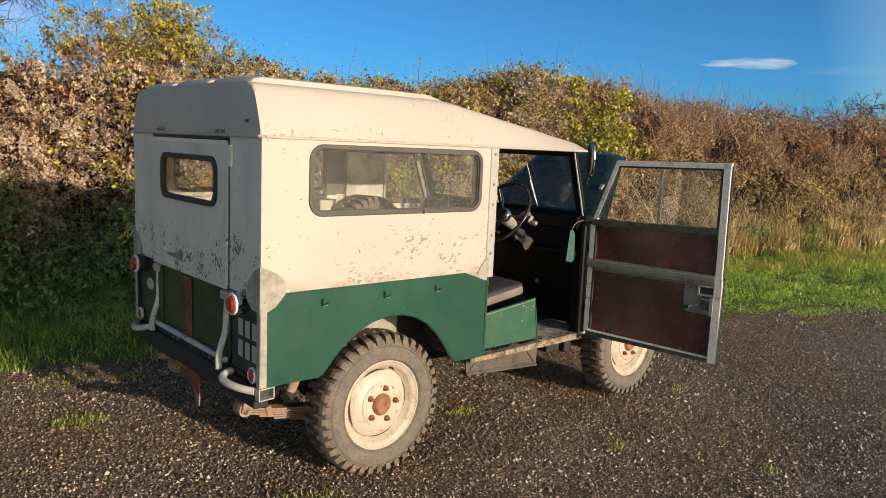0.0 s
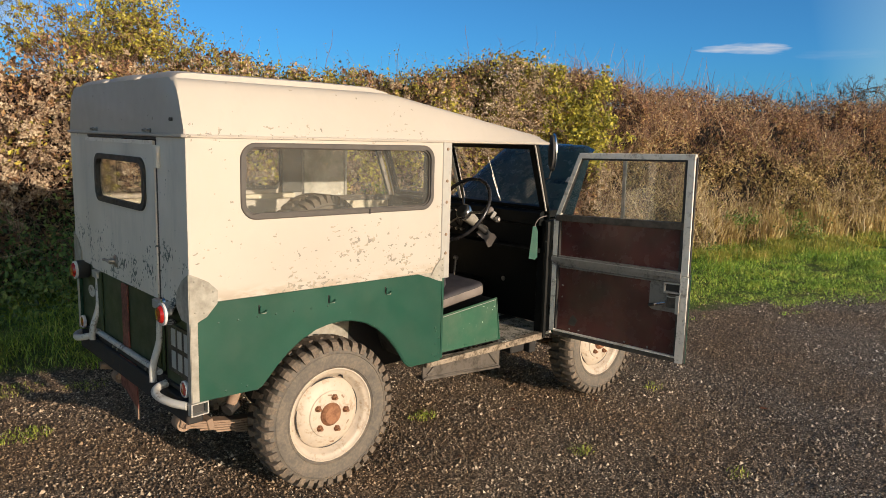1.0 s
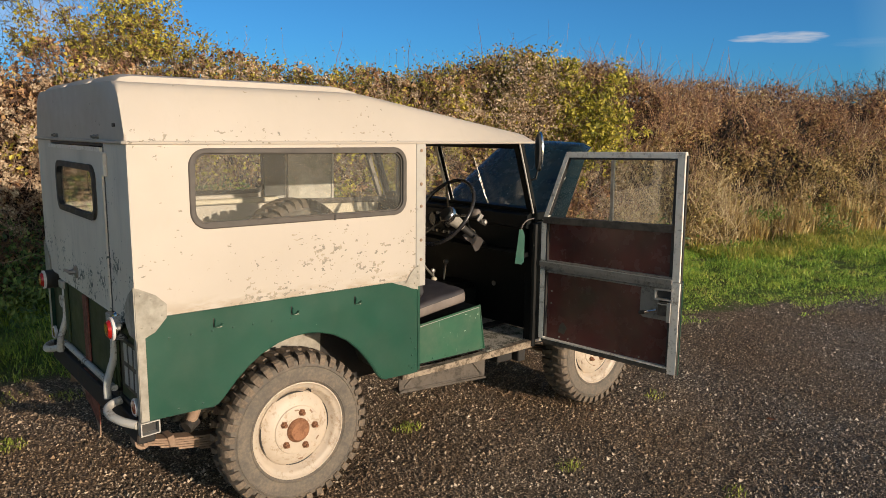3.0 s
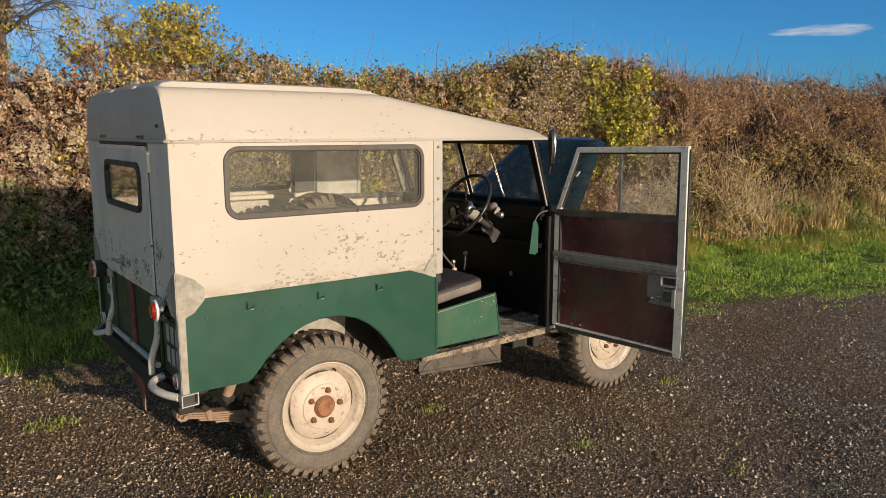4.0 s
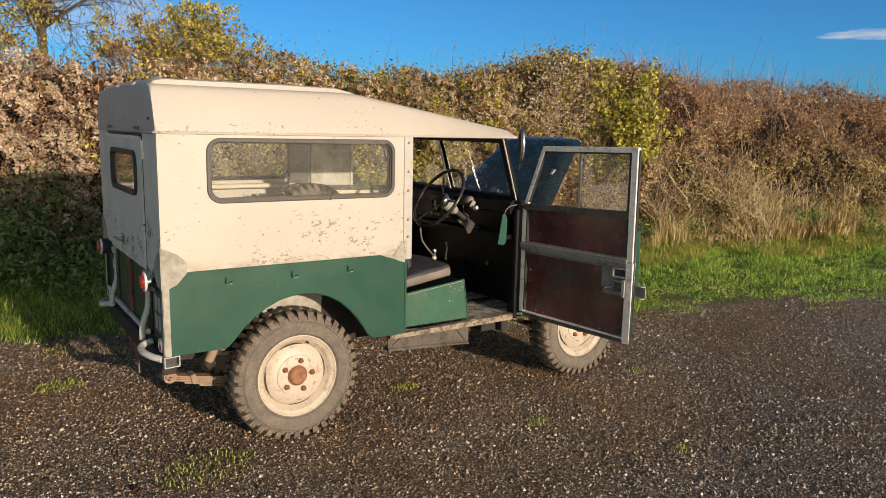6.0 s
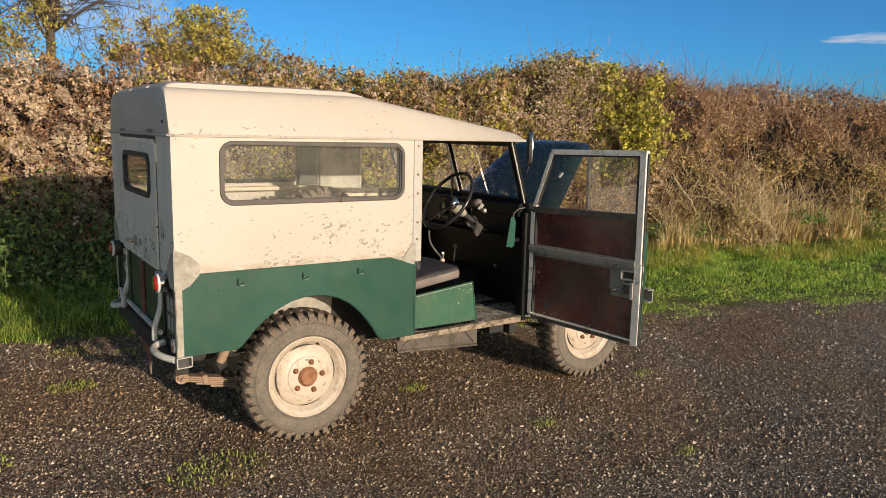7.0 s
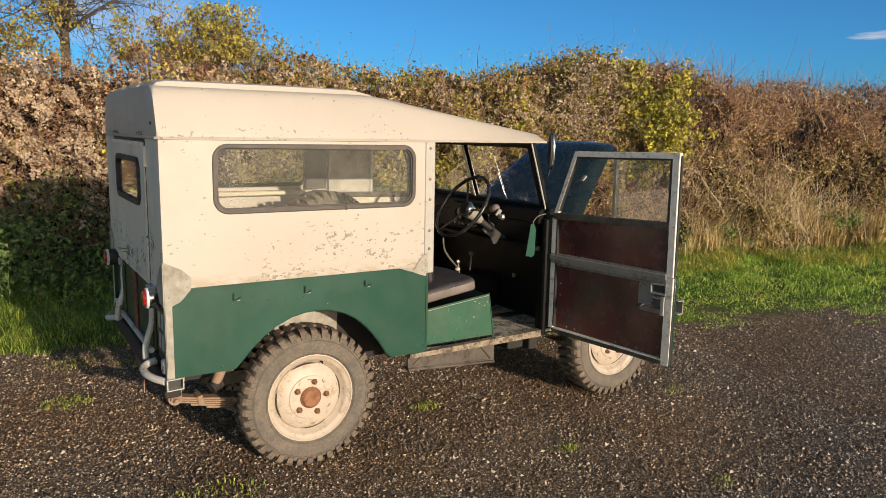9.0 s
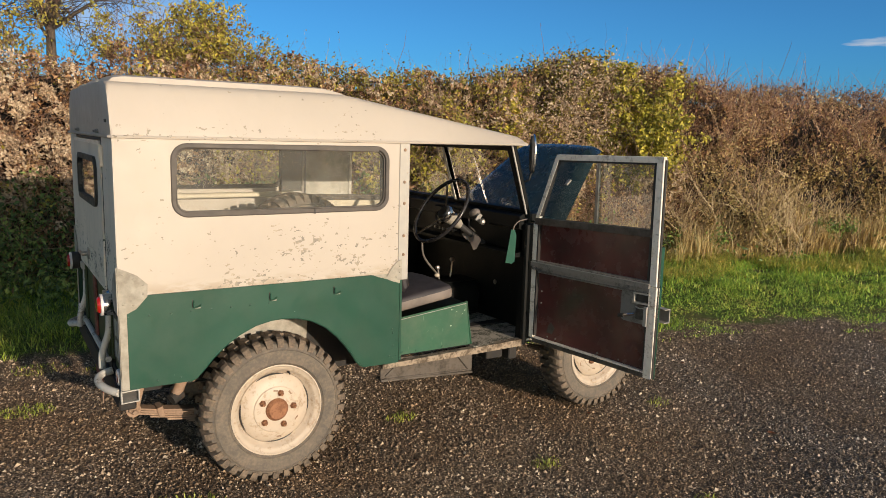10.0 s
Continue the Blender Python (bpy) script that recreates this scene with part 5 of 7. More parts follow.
for s in (-1, 1):
    bump = tube([(TAIL - 0.014, s * 0.430, 0.965), (TAIL - 0.018, s * 0.428, 0.87), (TAIL - 0.022, s * 0.425, 0.79), (TAIL - 0.042, s * 0.424, 0.725), (TAIL - 0.056, s * 0.426, 0.675), (TAIL - 0.058, s * 0.432, 0.612)], 0.0160, 12, smooth_steps=5)
    b = part("bumper_tube", bump, WHITE, car, "bent white painted bumper tube", True)
    loop = tube([(REAR - 0.002, s * 0.500, 0.618), (REAR - 0.040, s * 0.508, 0.612), (REAR - 0.068, s * 0.540, 0.603), (REAR - 0.070, s * 0.600, 0.595), (REAR - 0.048, s * 0.675, 0.589), (REAR - 0.008, s * 0.738, 0.584)], 0.0175, 12, smooth_steps=5)
    part("bumper_loop", loop, WHITE, car, "white painted bumper loop", True)
    part("tube_bracket", box(TAIL - 0.04, TAIL - 0.002, s * 0.430 - 0.045, s * 0.430 + 0.03, 0.945, 0.985, 0.004), GALV, b)
    lamp_at = pose(TAIL - 0.002, -0.600 if s < 0 else 0.645, 0.958, 0, 0, -90)
    lamp = lathe([(0.044, 0.0), (0.050, -0.010), (0.050, -0.062), (0.046, -0.066)], 28, lamp_at)
    lp = part("tail_lamp", lamp, CHROME if s < 0 else RUBBER, car, "chrome tail lamp" if s < 0 else "black tail lamp", True)
    part("lens", lathe([(0.040, -0.064), (0.039, -0.078), (0.030, -0.088), (0.0, -0.093)], 28, lamp_at), LENS_RED, lp, "red lamp lens", True)
    part("lens_ring", lathe([(0.048, -0.062), (0.049, -0.074), (0.040, -0.076), (0.039, -0.064)], 28, lamp_at), LENS_WHITE, lp, "", True)
    rf = lathe([(0.036, 0.0), (0.037, -0.012), (0.032, -0.016), (0.031, -0.010), (0.0, -0.010)], 22, pose(TAIL - 0.018, s * 0.705, 0.648, 0, 0, -90))
    rp = part("reflector", rf, LENS_WHITE, car, "small round reflector", True)
    part("reflector_glass", lathe([(0.030, -0.010), (0.026, -0.015), (0, -0.017)], 20, pose(TAIL - 0.018, s * 0.705, 0.648, 0, 0, -90)), LENS_RED, rp)
# end of the tube bracket, next to the tail lamp
part("tube_bracket_end", lathe([(0.018, 0), (0.020, -0.02), (0.012, -0.03), (0, -0.032)], 14, pose(TAIL - 0.006, -0.505, 0.985, 0, 0, -90)), CHROME, car, "", True)
part("mud_strip", sheet([(0.115, 0.60), (-0.115, 0.60), (-0.124, 0.385), (-0.060, 0.400), (0.020, 0.430), (0.105, 0.445)], [], YZ, TAIL - 0.024, TAIL - 0.018), RED_OXIDE, car, "hanging red-brown strip")
# the strip's sunlit tip, its sunlight put in as a paler rust colour
part("sunlit_strip_tip", sheet([(-0.062, 0.398), (-0.124, 0.383), (-0.122, 0.330), (-0.088, 0.352)], [], YZ, TAIL - 0.025, TAIL - 0.019), RUST, car)
plate = part("number_plate", box(TAIL - 0.010, TAIL - 0.0025, -0.745, -0.490, 0.680, 0.895, 0.002), PLATE_BLACK, car, "black plate with pale bars for characters")
for z0, cells in ((0.800, (-0.560, -0.628, -0.696)), (0.700, (-0.560, -0.628, -0.696))):
    for y in cells:
        part("character_bar", box(TAIL - 0.0125, TAIL - 0.0102, y - 0.022, y + 0.022, z0, z0 + 0.078), PLATE_WHITE, plate)
sticker = lathe([(0.055, 0), (0.055, -0.0015), (0, -0.0015)], 24, pose(TAIL - 0.003, 0.600, 0.84, 0, 0, -90) @ Matrix.Diagonal((1.0, 1.0, 0.6, 1)))
part("badge", sticker, WHITE, car, "faded oval badge")

# small fittings on the sides: cleats and rivets
CLEAT = mesh_of(tube([(-0.020, 0.0, 0.020), (-0.022, -0.014, 0.014), (-0.022, -0.014, -0.018), (0.0, -0.013, -0.020), (0.020, -0.012, -0.012), (0.020, 0.0, -0.010)], 0.0048, 6, smooth_steps=3), "cleat", True)
RIVET = mesh_of(lathe([(0.0055, 0), (0.0045, -0.0025), (0, -0.0035)], 8), "rivet")
for s in (-1, 1):
    for x in (-0.392, -0.035, 0.297):
        cl = part("cleat", CLEAT, GREEN, car, m=pose(x, s * HALF, 0.962, 0, 0, 0 if s < 0 else 180) @ Matrix.Scale(0.7, 4))
        # raised black strip in place of the slot's dark opening
        part("cleat_slot_shade", box(-0.030, -0.022, -0.0045, -0.0005, -0.024, 0.030), RUBBER, cl)
        part("cleat_wear", box(-0.012, 0.024, -0.0025, -0.0005, -0.030, -0.024), PATCH, cl)
spots = [(REAR + 0.03 + 0.09 * i, 0.930) for i in range(8)] + [(0.62, 0.56 + 0.07 * i) for i in range(3)] + [(0.60, 0.575), (0.642, 0.575), (0.642, 0.66), (0.615, 0.72)]
spots += [(-0.57 + 0.10 * i, 0.628) for i in range(2)]
for x, z in spots:
    part("rivet", RIVET, GREEN, car, m=pose(x, -HALF, z))
for x, z in [(0.670, 1.665), (0.670, 1.50), (0.670, 1.39), (0.670, 1.22), (0.670, 1.12)]:
    part("pillar_bolt", RIVET, RUST, car, m=pose(x, -0.781, z) @ Matrix.Scale(1.6, 4))
for x, z in [(0.650, 1.09), (0.650, 1.06), (0.650, 1.03), (0.63, 1.005), (-0.70, 0.99), (-0.66, 0.985), (-0.62, 1.03), (-0.62, 1.07), (-0.66, 1.10), (-0.70, 1.12)]:
    part("cap_rivet", RIVET, PATCH, car, m=pose(x, -HALF - 0.007, z))

# mirror on the windscreen post
mir = lathe([(0.0, -0.010), (0.024, -0.010), (0.030, -0.004), (0.028, 0.012), (0.0, 0.020)], 28, Matrix.Translation((1.518, -0.772, 1.652)) @ Matrix.Rotation(radians(66), 4, "Z") @ Matrix.Diagonal((1.25, 1.0, 3.6, 1)))
mirror = part("door_mirror", mir, RUBBER, car, "long narrow black-backed mirror", True)
part("mirror_rim", tube([Matrix.Translation((1.518, -0.772, 1.652)) @ Matrix.Rotation(radians(66), 4, "Z") @ Vector((0.038 * math.cos(2 * math.pi * i / 28), -0.006, 0.108 * math.sin(2 * math.pi * i / 28))) for i in range(28)], 0.006, 6, closed=True), CHROME, mirror, "chrome mirror rim", True)
part("mirror_arm", tube([(1.478, -0.748, 1.49), (1.505, -0.765, 1.50), (1.520, -0.770, 1.56)], 0.006, 6), BLACK, mirror)

# doors
def door_u(u, z, w):
    """A point of the open driver's door: along it from the hinge, height, and out of its inner face."""
    d = Vector((0.118, -0.797, 0)).normalized()
    n = Vector((-0.797, -0.118, 0)).normalized()
    p = Vector((1.527, -0.839, 0)) + d * u + n * w
    return (p.x, p.y, z)


def shut_u(u, z, w):
    """The same for the shut passenger's door."""
    return (1.500 - u - 0.005, 0.768 - w, z)


def bar(place, a, b, half, w0, w1, bm):
    """A flat bar between two points of the door plane."""
    a, b = Vector(a), Vector(b)
    d = (b - a).normalized()
    q = Vector((-d.y, d.x)) * half
    sheet([tuple(a + q), tuple(a - q), tuple(b - q), tuple(b + q)], [], place, w0, w1, bm)
    return bm


def soften(bm, r=0.006):
    """Rounds the edges of pressed metal bars."""
    sharp = [e for e in bm.edges if e.calc_face_angle(0.0) > 0.6]
    bmesh.ops.bevel(bm, geom=sharp, offset=r, segments=2, profile=0.5, affect="EDGES", clamp_overlap=True)


def build_door(place, name, label, glass_rear, trim, trim_label, frame_metal):
    skin = sheet([(-0.032, 0.552), (0.815, 0.538), (0.815, 1.030), (-0.032, 1.012)], [], place, -0.030, -0.024)
    door = part(name, skin, GREEN, car, label)
    part("door_panel", sheet([(0.0, 0.585), (0.772, 0.570), (0.772, 1.0), (0.0, 0.985)], [], place, -0.0235, -0.018), trim, door, trim_label + " inner door skin")
    part("upper_panel", sheet([(-0.03, 1.012), (0.765, 1.016), (0.760, 1.285), (-0.005, 1.275)], [], place, -0.0235, -0.018), trim, door, trim_label + " panel under the window")
    for a_, b_, half, w0_, w1_ in (((0.790, 0.545), (0.792, 1.018), 0.020, -0.024, 0.006), ((0.788, 1.022), (0.780, 1.660), 0.020, -0.022, 0.006), ((-0.015, 0.575), (-0.015, 1.255), 0.016, -0.024, 0.004)):
        stile = bar(place, a_, b_, half, w0_, w1_, bmesh.new())
        soften(stile)
        part("door_stile", stile, frame_metal, door, "worn bare metal door stile")
    bottom = bar(place, (0.0, 0.564), (0.772, 0.554), 0.013, -0.024, 0.006, bmesh.new())
    soften(bottom, 0.004)
    part("bottom_rail", bottom, SILL, door, "dark worn bottom rail")
    part("bottom_lip", bar(place, (0.0, 0.580), (0.770, 0.570), 0.0035, -0.018, 0.009, bmesh.new()), ALU, door, "bright rubbed lip of the bottom rail")
    for a_, b_, h_, w_ in (((0.763, 0.578), (0.764, 0.985), 0.006, 0.0045), ((0.758, 1.045), (0.754, 1.630), 0.006, 0.0045), ((0.008, 0.590), (0.008, 1.250), 0.004, 0.004),
                           ((0.128, 1.621), (0.752, 1.635), 0.006, 0.003), ((0.018, 1.300), (0.132, 1.620), 0.004, 0.003), ((0.812, 0.545), (0.806, 1.655), 0.003, -0.004)):
        part("door_seal", bar(place, a_, b_, h_, -0.018, w_, bmesh.new()), RUBBER, door, "black seal strip along the door frame")
    for a_, b_, half, w1_ in (((-0.03, 1.018), (0.770, 1.020), 0.012, 0.014), ((-0.03, 0.993), (0.770, 0.995), 0.012, 0.004), ((-0.03, 1.036), (0.770, 1.040), 0.004, 0.004), ((-0.03, 0.972), (0.770, 0.975), 0.004, -0.004)):
        mid = bar(place, a_, b_, half, -0.024, w1_, bmesh.new())
        soften(mid, 0.003)
        part("waist_rail", mid, LOCK_GREY, door, "worn grey metal waist rail")
    # a thin bright bar paints the highlight on the waist rail
    highlight_line = bmesh.new()
    bar(place, (-0.03, 1.030), (0.770, 1.033), 0.0025, 0.010, 0.0155, highlight_line)
    part("rail_highlight", highlight_line, GALV, door, "bright strip for the highlight along the rail")
    for a_, b_, half, w1_ in (((0.118, 1.640), (0.800, 1.655), 0.015, 0.006), ((-0.012, 1.265), (0.126, 1.640), 0.014, 0.005)):
        top = bar(place, a_, b_, half, -0.020, w1_, bmesh.new())
        soften(top)
        part("window_frame", top, frame_metal, door, "worn metal window frame")
    low = bmesh.new()
    bar(place, (-0.02, 1.268), (0.765, 1.288), 0.019, -0.021, 0.008, low)
    soften(low)
    part("window_rail", low, SILL, door, "dark lower window rail")
    g = part("pane", sheet([(0.010, 1.280), (0.425, 1.290), (0.425, 1.635), (0.130, 1.632)], [], place, -0.006, -0.003), GLASS if glass_rear is GLASS else SCREEN_GLASS, door)
    g.visible_shadow = False
    g = part("sliding_pane", sheet([(0.395, 1.290), (0.765, 1.302), (0.765, 1.642), (0.395, 1.635)], [], place, -0.013, -0.010), glass_rear, door)
    g.visible_shadow = False
    edge_bm = bmesh.new()
    bar(place, (0.405, 1.292), (0.400, 1.636), 0.009, -0.016, -0.002, edge_bm)
    part("pane_edge", edge_bm, STEEL, door, "edge of the sliding pane")
    lock = bmesh.new()
    sheet(rounded(0.593, 0.762, 0.812, 0.980, 0.025, 4), [], place, -0.0178, -0.013, lock)
    part("lock_plate", lock, LOCK_GREY, door, "grey lock plate")
    # flat black sheet stands for the dark inside the latch opening
    part("latch_shade_sheet", sheet([(0.688, 0.930), (0.770, 0.932), (0.770, 0.972), (0.688, 0.970)], [], place, -0.0128, -0.008), RUBBER, door)
    ring_bm = bmesh.new()
    for a_, b_ in (((0.684, 0.920), (0.684, 0.976)), ((0.682, 0.924), (0.776, 0.926)), ((0.682, 0.974), (0.776, 0.977))):
        bar(place, a_, b_, 0.004, -0.0128, 0.012, ring_bm)
    part("latch_frame", ring_bm, GALV, door, "bare steel latch frame")
    latch = bmesh.new()
    sheet([(0.704, 0.842), (0.766, 0.842), (0.766, 0.912), (0.704, 0.912)], [], place, -0.0128, 0.016, latch)
    bmesh.ops.bevel(latch, geom=latch.edges[:], offset=0.003, segments=1, affect="EDGES")
    part("latch", latch, SILL, door, "worn steel door latch")
    part("latch_bolt", sheet([(0.758, 0.815), (0.776, 0.815), (0.776, 0.915), (0.758, 0.915)], [], place, 0.0165, 0.026), GALV, door)
    part("latch_spring", tube([place(0.706, 0.905, 0.018), place(0.730, 0.902, 0.022), place(0.756, 0.905, 0.019)], 0.004, 6), GALV, door)
    part("latch_handle", tube([place(0.70, 0.868, 0.020), place(0.665, 0.858, 0.030), place(0.640, 0.850, 0.030)], 0.008, 8, smooth_steps=3), CHROME, door, "", True)
    part("handle_grip", tube([place(0.645, 0.851, 0.030), place(0.612, 0.842, 0.028)], 0.010, 10), RUBBER, door, "black handle grip", True)
    for u, z in ((0.10, 0.600), (0.16, 0.600), (0.46, 0.592), (0.60, 0.590), (0.04, 0.79), (0.04, 0.86)):
        c = place(u, z, -0.015)
        part("screw", RIVET, STEEL, door, m=Matrix.Translation(c) @ pose(0, 0, 0, 0, 0, -80))
    part("scuff", sheet([(0.09, 0.625), (0.13, 0.62), (0.15, 0.66), (0.12, 0.69), (0.10, 0.67)], [], place, -0.0179, -0.0174), SILL, door, "grey scuffed patch")
    for z in (0.70, 1.10):
        part("door_hinge", tube([place(-0.040, z - 0.03, -0.02), place(-0.040, z + 0.03, -0.02)], 0.013, 8), BLACK, door)
    return door


build_door(door_u, "driver_door", "open driver's door with dark red inner skin and bare metal frame", DUSTY_PANE, TRIM_RED, "dark oxblood", ALU)
build_door(shut_u, "passenger_door", "shut passenger door with a misted sliding pane", MISTY, INNER_CREAM, "pale cream", LOCK_GREY)

# spare wheel standing in the back
spare = thing("spare_wheel", "worn off-road spare wheel standing in the back of the car", "spare wheel", at=(0.405, 0.06, 1.008))
spare.rotation_euler = (0, 0, radians(15))
wheel(spare, pose(0, 0, 0, 0, 20, 0))

# chain hanging inside by the far pillar
for k in range(13):
    link = tube([(0.0045 * math.cos(q), 0.0, 0.012 * math.sin(q)) for q in [i * math.pi / 5 for i in range(10)]], 0.0018, 5, closed=True)
    part("chain_link", link, STEEL, car, m=pose(0.700, 0.700, 1.615 - 0.0205 * k, 0, 0, 90 * (k % 2)))


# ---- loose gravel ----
# about where the camera stands, in plan
VIEW_SPOT = np.array([-1.5, -4.2])


# true inside the wedge of ground that the camera looks over
def in_view_wedge(p, lo=2.0, hi=104.0):
    a = np.degrees(np.arctan2(p[:, 1] - VIEW_SPOT[1], p[:, 0] - VIEW_SPOT[0]))
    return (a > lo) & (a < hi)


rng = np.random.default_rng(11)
# stones fill the camera's view, thinning and growing with distance from it
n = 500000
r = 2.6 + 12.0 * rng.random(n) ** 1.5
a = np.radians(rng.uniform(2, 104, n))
p = VIEW_SPOT + np.stack([r * np.cos(a), r * np.sin(a)], 1)
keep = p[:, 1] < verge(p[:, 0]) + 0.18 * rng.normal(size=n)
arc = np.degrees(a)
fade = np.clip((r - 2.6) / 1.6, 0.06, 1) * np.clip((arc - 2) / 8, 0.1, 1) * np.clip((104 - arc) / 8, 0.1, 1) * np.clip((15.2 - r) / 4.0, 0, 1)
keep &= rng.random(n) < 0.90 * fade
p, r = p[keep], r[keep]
wide = np.column_stack([rng.uniform(-9, 14, 36000), rng.uniform(-10, 3.5, 36000)])
wide = wide[wide[:, 1] < verge(wide[:, 0])]
p, r = np.concatenate([p, wide]), np.concatenate([r, np.full(len(wide), 6.0)])
n = len(p)
size = np.clip(np.where(rng.random(n) < 0.10, rng.lognormal(-4.75, 0.3, n), rng.lognormal(-5.38, 0.38, n)), 0.0025, 0.015) * (0.72 + 0.035 * r)
ring = np.arange(4) * 2 * math.pi / 4
turn = rng.uniform(0, 2 * math.pi, (n, 1)) + ring[None] + rng.normal(0, 0.24, (n, 4))
reach = size[:, None] * rng.uniform(0.75, 1.35, (n, 4))
squash = rng.uniform(0.6, 1.0, (n, 1))
base = ground_z(p)
v = np.zeros((n, 5, 3))
v[:, :4, 0] = p[:, :1] + reach * np.cos(turn)
v[:, :4, 1] = p[:, 1:] + reach * np.sin(turn) * squash
v[:, :4, 2] = base[:, None] - 0.002 + size[:, None] * rng.uniform(0.0, 0.55, (n, 4))
v[:, 4, :2] = p + rng.normal(0, 0.35, (n, 2)) * size[:, None]
v[:, 4, 2] = base + size * rng.uniform(0.75, 1.45, n)
f = (np.arange(n)[:, None, None] * 5 + np.array([[k, (k + 1) % 4, 4] for k in range(4)])[None]).reshape(-1, 3)
m = Nodes("loose_stones", 0.6)
col = m.colours(m.g.outputs["Random Per Island"], (0.0, (0.024, 0.019, 0.015)), (0.38, (0.090, 0.070, 0.052)), (0.64, (0.21, 0.165, 0.122)), (0.82, (0.42, 0.34, 0.255)), (0.93, (0.62, 0.53, 0.41)), (1.0, (0.80, 0.73, 0.62)))
col = m.mix(m.ramp(m.noise(0.7, 4, 0.6), 0.38, 0.62, 0.25, 0.85), col, m.mix(0.42, m.mix(1.0, col, (1.0, 0.79, 0.56), "MULTIPLY"), (0.135, 0.086, 0.048)))
m.b.inputs["Specular IOR Level"].default_value = 0.3
m.colour(m.mix(open_yard(m), col, m.mix(0.75, col, (0.98, 1.06, 1.22), "MULTIPLY")))
m.rough(m.ramp(m.g.outputs["Random Per Island"], 0, 1, 0.75, 0.42))
tagged(part("gravel", fast_mesh("gravel", v.reshape(-1, 3), f), m.mat), "loose brown and grey gravel stones", "gravel", kind="stuff")


# ---- grass ----
def blades(name, rng, at, height, width, lean, k=3):
    """Bent grass blades that taper to a point."""
    n = len(at)
    a = rng.uniform(0, 2 * math.pi, n)
    out = np.stack([np.cos(a), np.sin(a), np.zeros(n)], 1)
    side = np.stack([-np.sin(a + rng.normal(0, 0.5, n)), np.cos(a), np.zeros(n)], 1)
    h, w, l = (np.asarray(q).reshape(-1, 1) * np.ones((n, 1)) for q in (height, width, lean))
    up = np.array([[0, 0, 1.0]])
    mid = at + up * h * 0.55 + out * h * l * 0.3
    tip = at + up * h * (1 - 0.35 * l) + out * h * l
    v = np.stack([at - side * w / 2, at + side * w / 2, mid + side * w * 0.4, mid - side * w * 0.4, tip], 1).reshape(-1, 3)
    i = np.arange(n)[:, None] * 5
    f = np.concatenate([i + np.array([[0, 1, 2]]), i + np.array([[0, 2, 3]]), i + np.array([[3, 2, 4]])])
    return fast_mesh(name, v, f)


def verge_points(rng, n, x0, x1, lo, hi):
    """Points between the gravel's edge and the hedge's foot; lo and hi are shares of that way."""
    x = x0 + (x1 - x0) * rng.random(n) ** 1.35
    y = verge(x) + (lo + (hi - lo) * rng.random(n)) * (hedge_foot(x) - verge(x))
    return np.column_stack([x, y, ground_z(np.column_stack([x, y]))])


def clump_out(rng, cen, per, spread):
    """Stalks gathered into tussocks."""
    k = rng.integers(per // 4, per * 2, len(cen))
    p = np.repeat(cen, k, 0)
    p[:, :2] += rng.normal(size=(len(p), 2)) * np.repeat(rng.uniform(0.5, 1.6, len(cen)) * spread, k)[:, None]
    p[:, 2] = ground_z(p[:, :2])
    return p


GRASS = leafy("grass_blades", (0, (0.030, 0.055, 0.010)), (0.4, (0.175, 0.300, 0.036)), (0.75, (0.44, 0.56, 0.066)), (0.92, (0.66, 0.62, 0.140)), (1, (0.48, 0.38, 0.130)), through=0.25, clump=3.5)
DRY = leafy("dry_grass_stalks", (0, (0.110, 0.070, 0.030)), (0.35, (0.46, 0.32, 0.125)), (0.7, (0.76, 0.60, 0.270)), (0.9, (0.86, 0.74, 0.420)), (1, (0.34, 0.34, 0.080)), through=0.2, clump=1.2)
SHORT = leafy("short_turf_blades", (0, (0.050, 0.100, 0.014)), (0.3, (0.20, 0.39, 0.050)), (0.65, (0.47, 0.66, 0.092)), (0.88, (0.74, 0.74, 0.16)), (1, (0.66, 0.52, 0.19)), through=0.25, clump=2.2)
YELLOWED = leafy("yellowing_grass_blades", (0, (0.060, 0.075, 0.015)), (0.3, (0.24, 0.32, 0.050)), (0.6, (0.56, 0.54, 0.095)), (0.85, (0.74, 0.58, 0.170)), (1, (0.62, 0.42, 0.150)), through=0.25, clump=1.6)


def verge_share(p):
    return (p[:, 1] - verge(p[:, 0])) / (hedge_foot(p[:, 0]) - verge(p[:, 0]))


rng = np.random.default_rng(21)
pts = verge_points(rng, 140000, 2.2, 19, -0.16, 1.05)
patchy = waves(rng, pts[:, :2], 0.7) * 0.6 + waves(rng, pts[:, :2], 0.22) * 0.7
share = verge_share(pts)
keep = (rng.random(len(pts)) < np.clip((share + 0.13 * patchy + 0.09) / 0.14, 0, 1) ** 1.3) & (patchy > -1.3) & in_view_wedge(pts)
pts, patchy, share = pts[keep], patchy[keep], share[keep]
tagged(part("grass_verge", blades("grass", rng, pts, np.clip((0.036 + 0.034 * patchy + 0.02 * rng.normal(size=len(pts))) * np.clip(share * 2.2 + 0.5, 0.4, 2.4), 0.012, 0.22), 0.0038 + 0.0005 * pts[:, 0], rng.uniform(0.5, 2.2, len(pts))), SHORT), "short bright green grass along the gravel", "grass", kind="stuff")
pts = verge_points(rng, 52000, -4.0, 4.5, -0.08, 1.12)
patchy = waves(rng, pts[:, :2], 0.8) * 0.7 + waves(rng, pts[:, :2], 0.25) * 0.5
share = verge_share(pts)
keep = share + 0.08 * patchy > 0.0
pts, patchy, share = pts[keep], patchy[keep], share[keep]
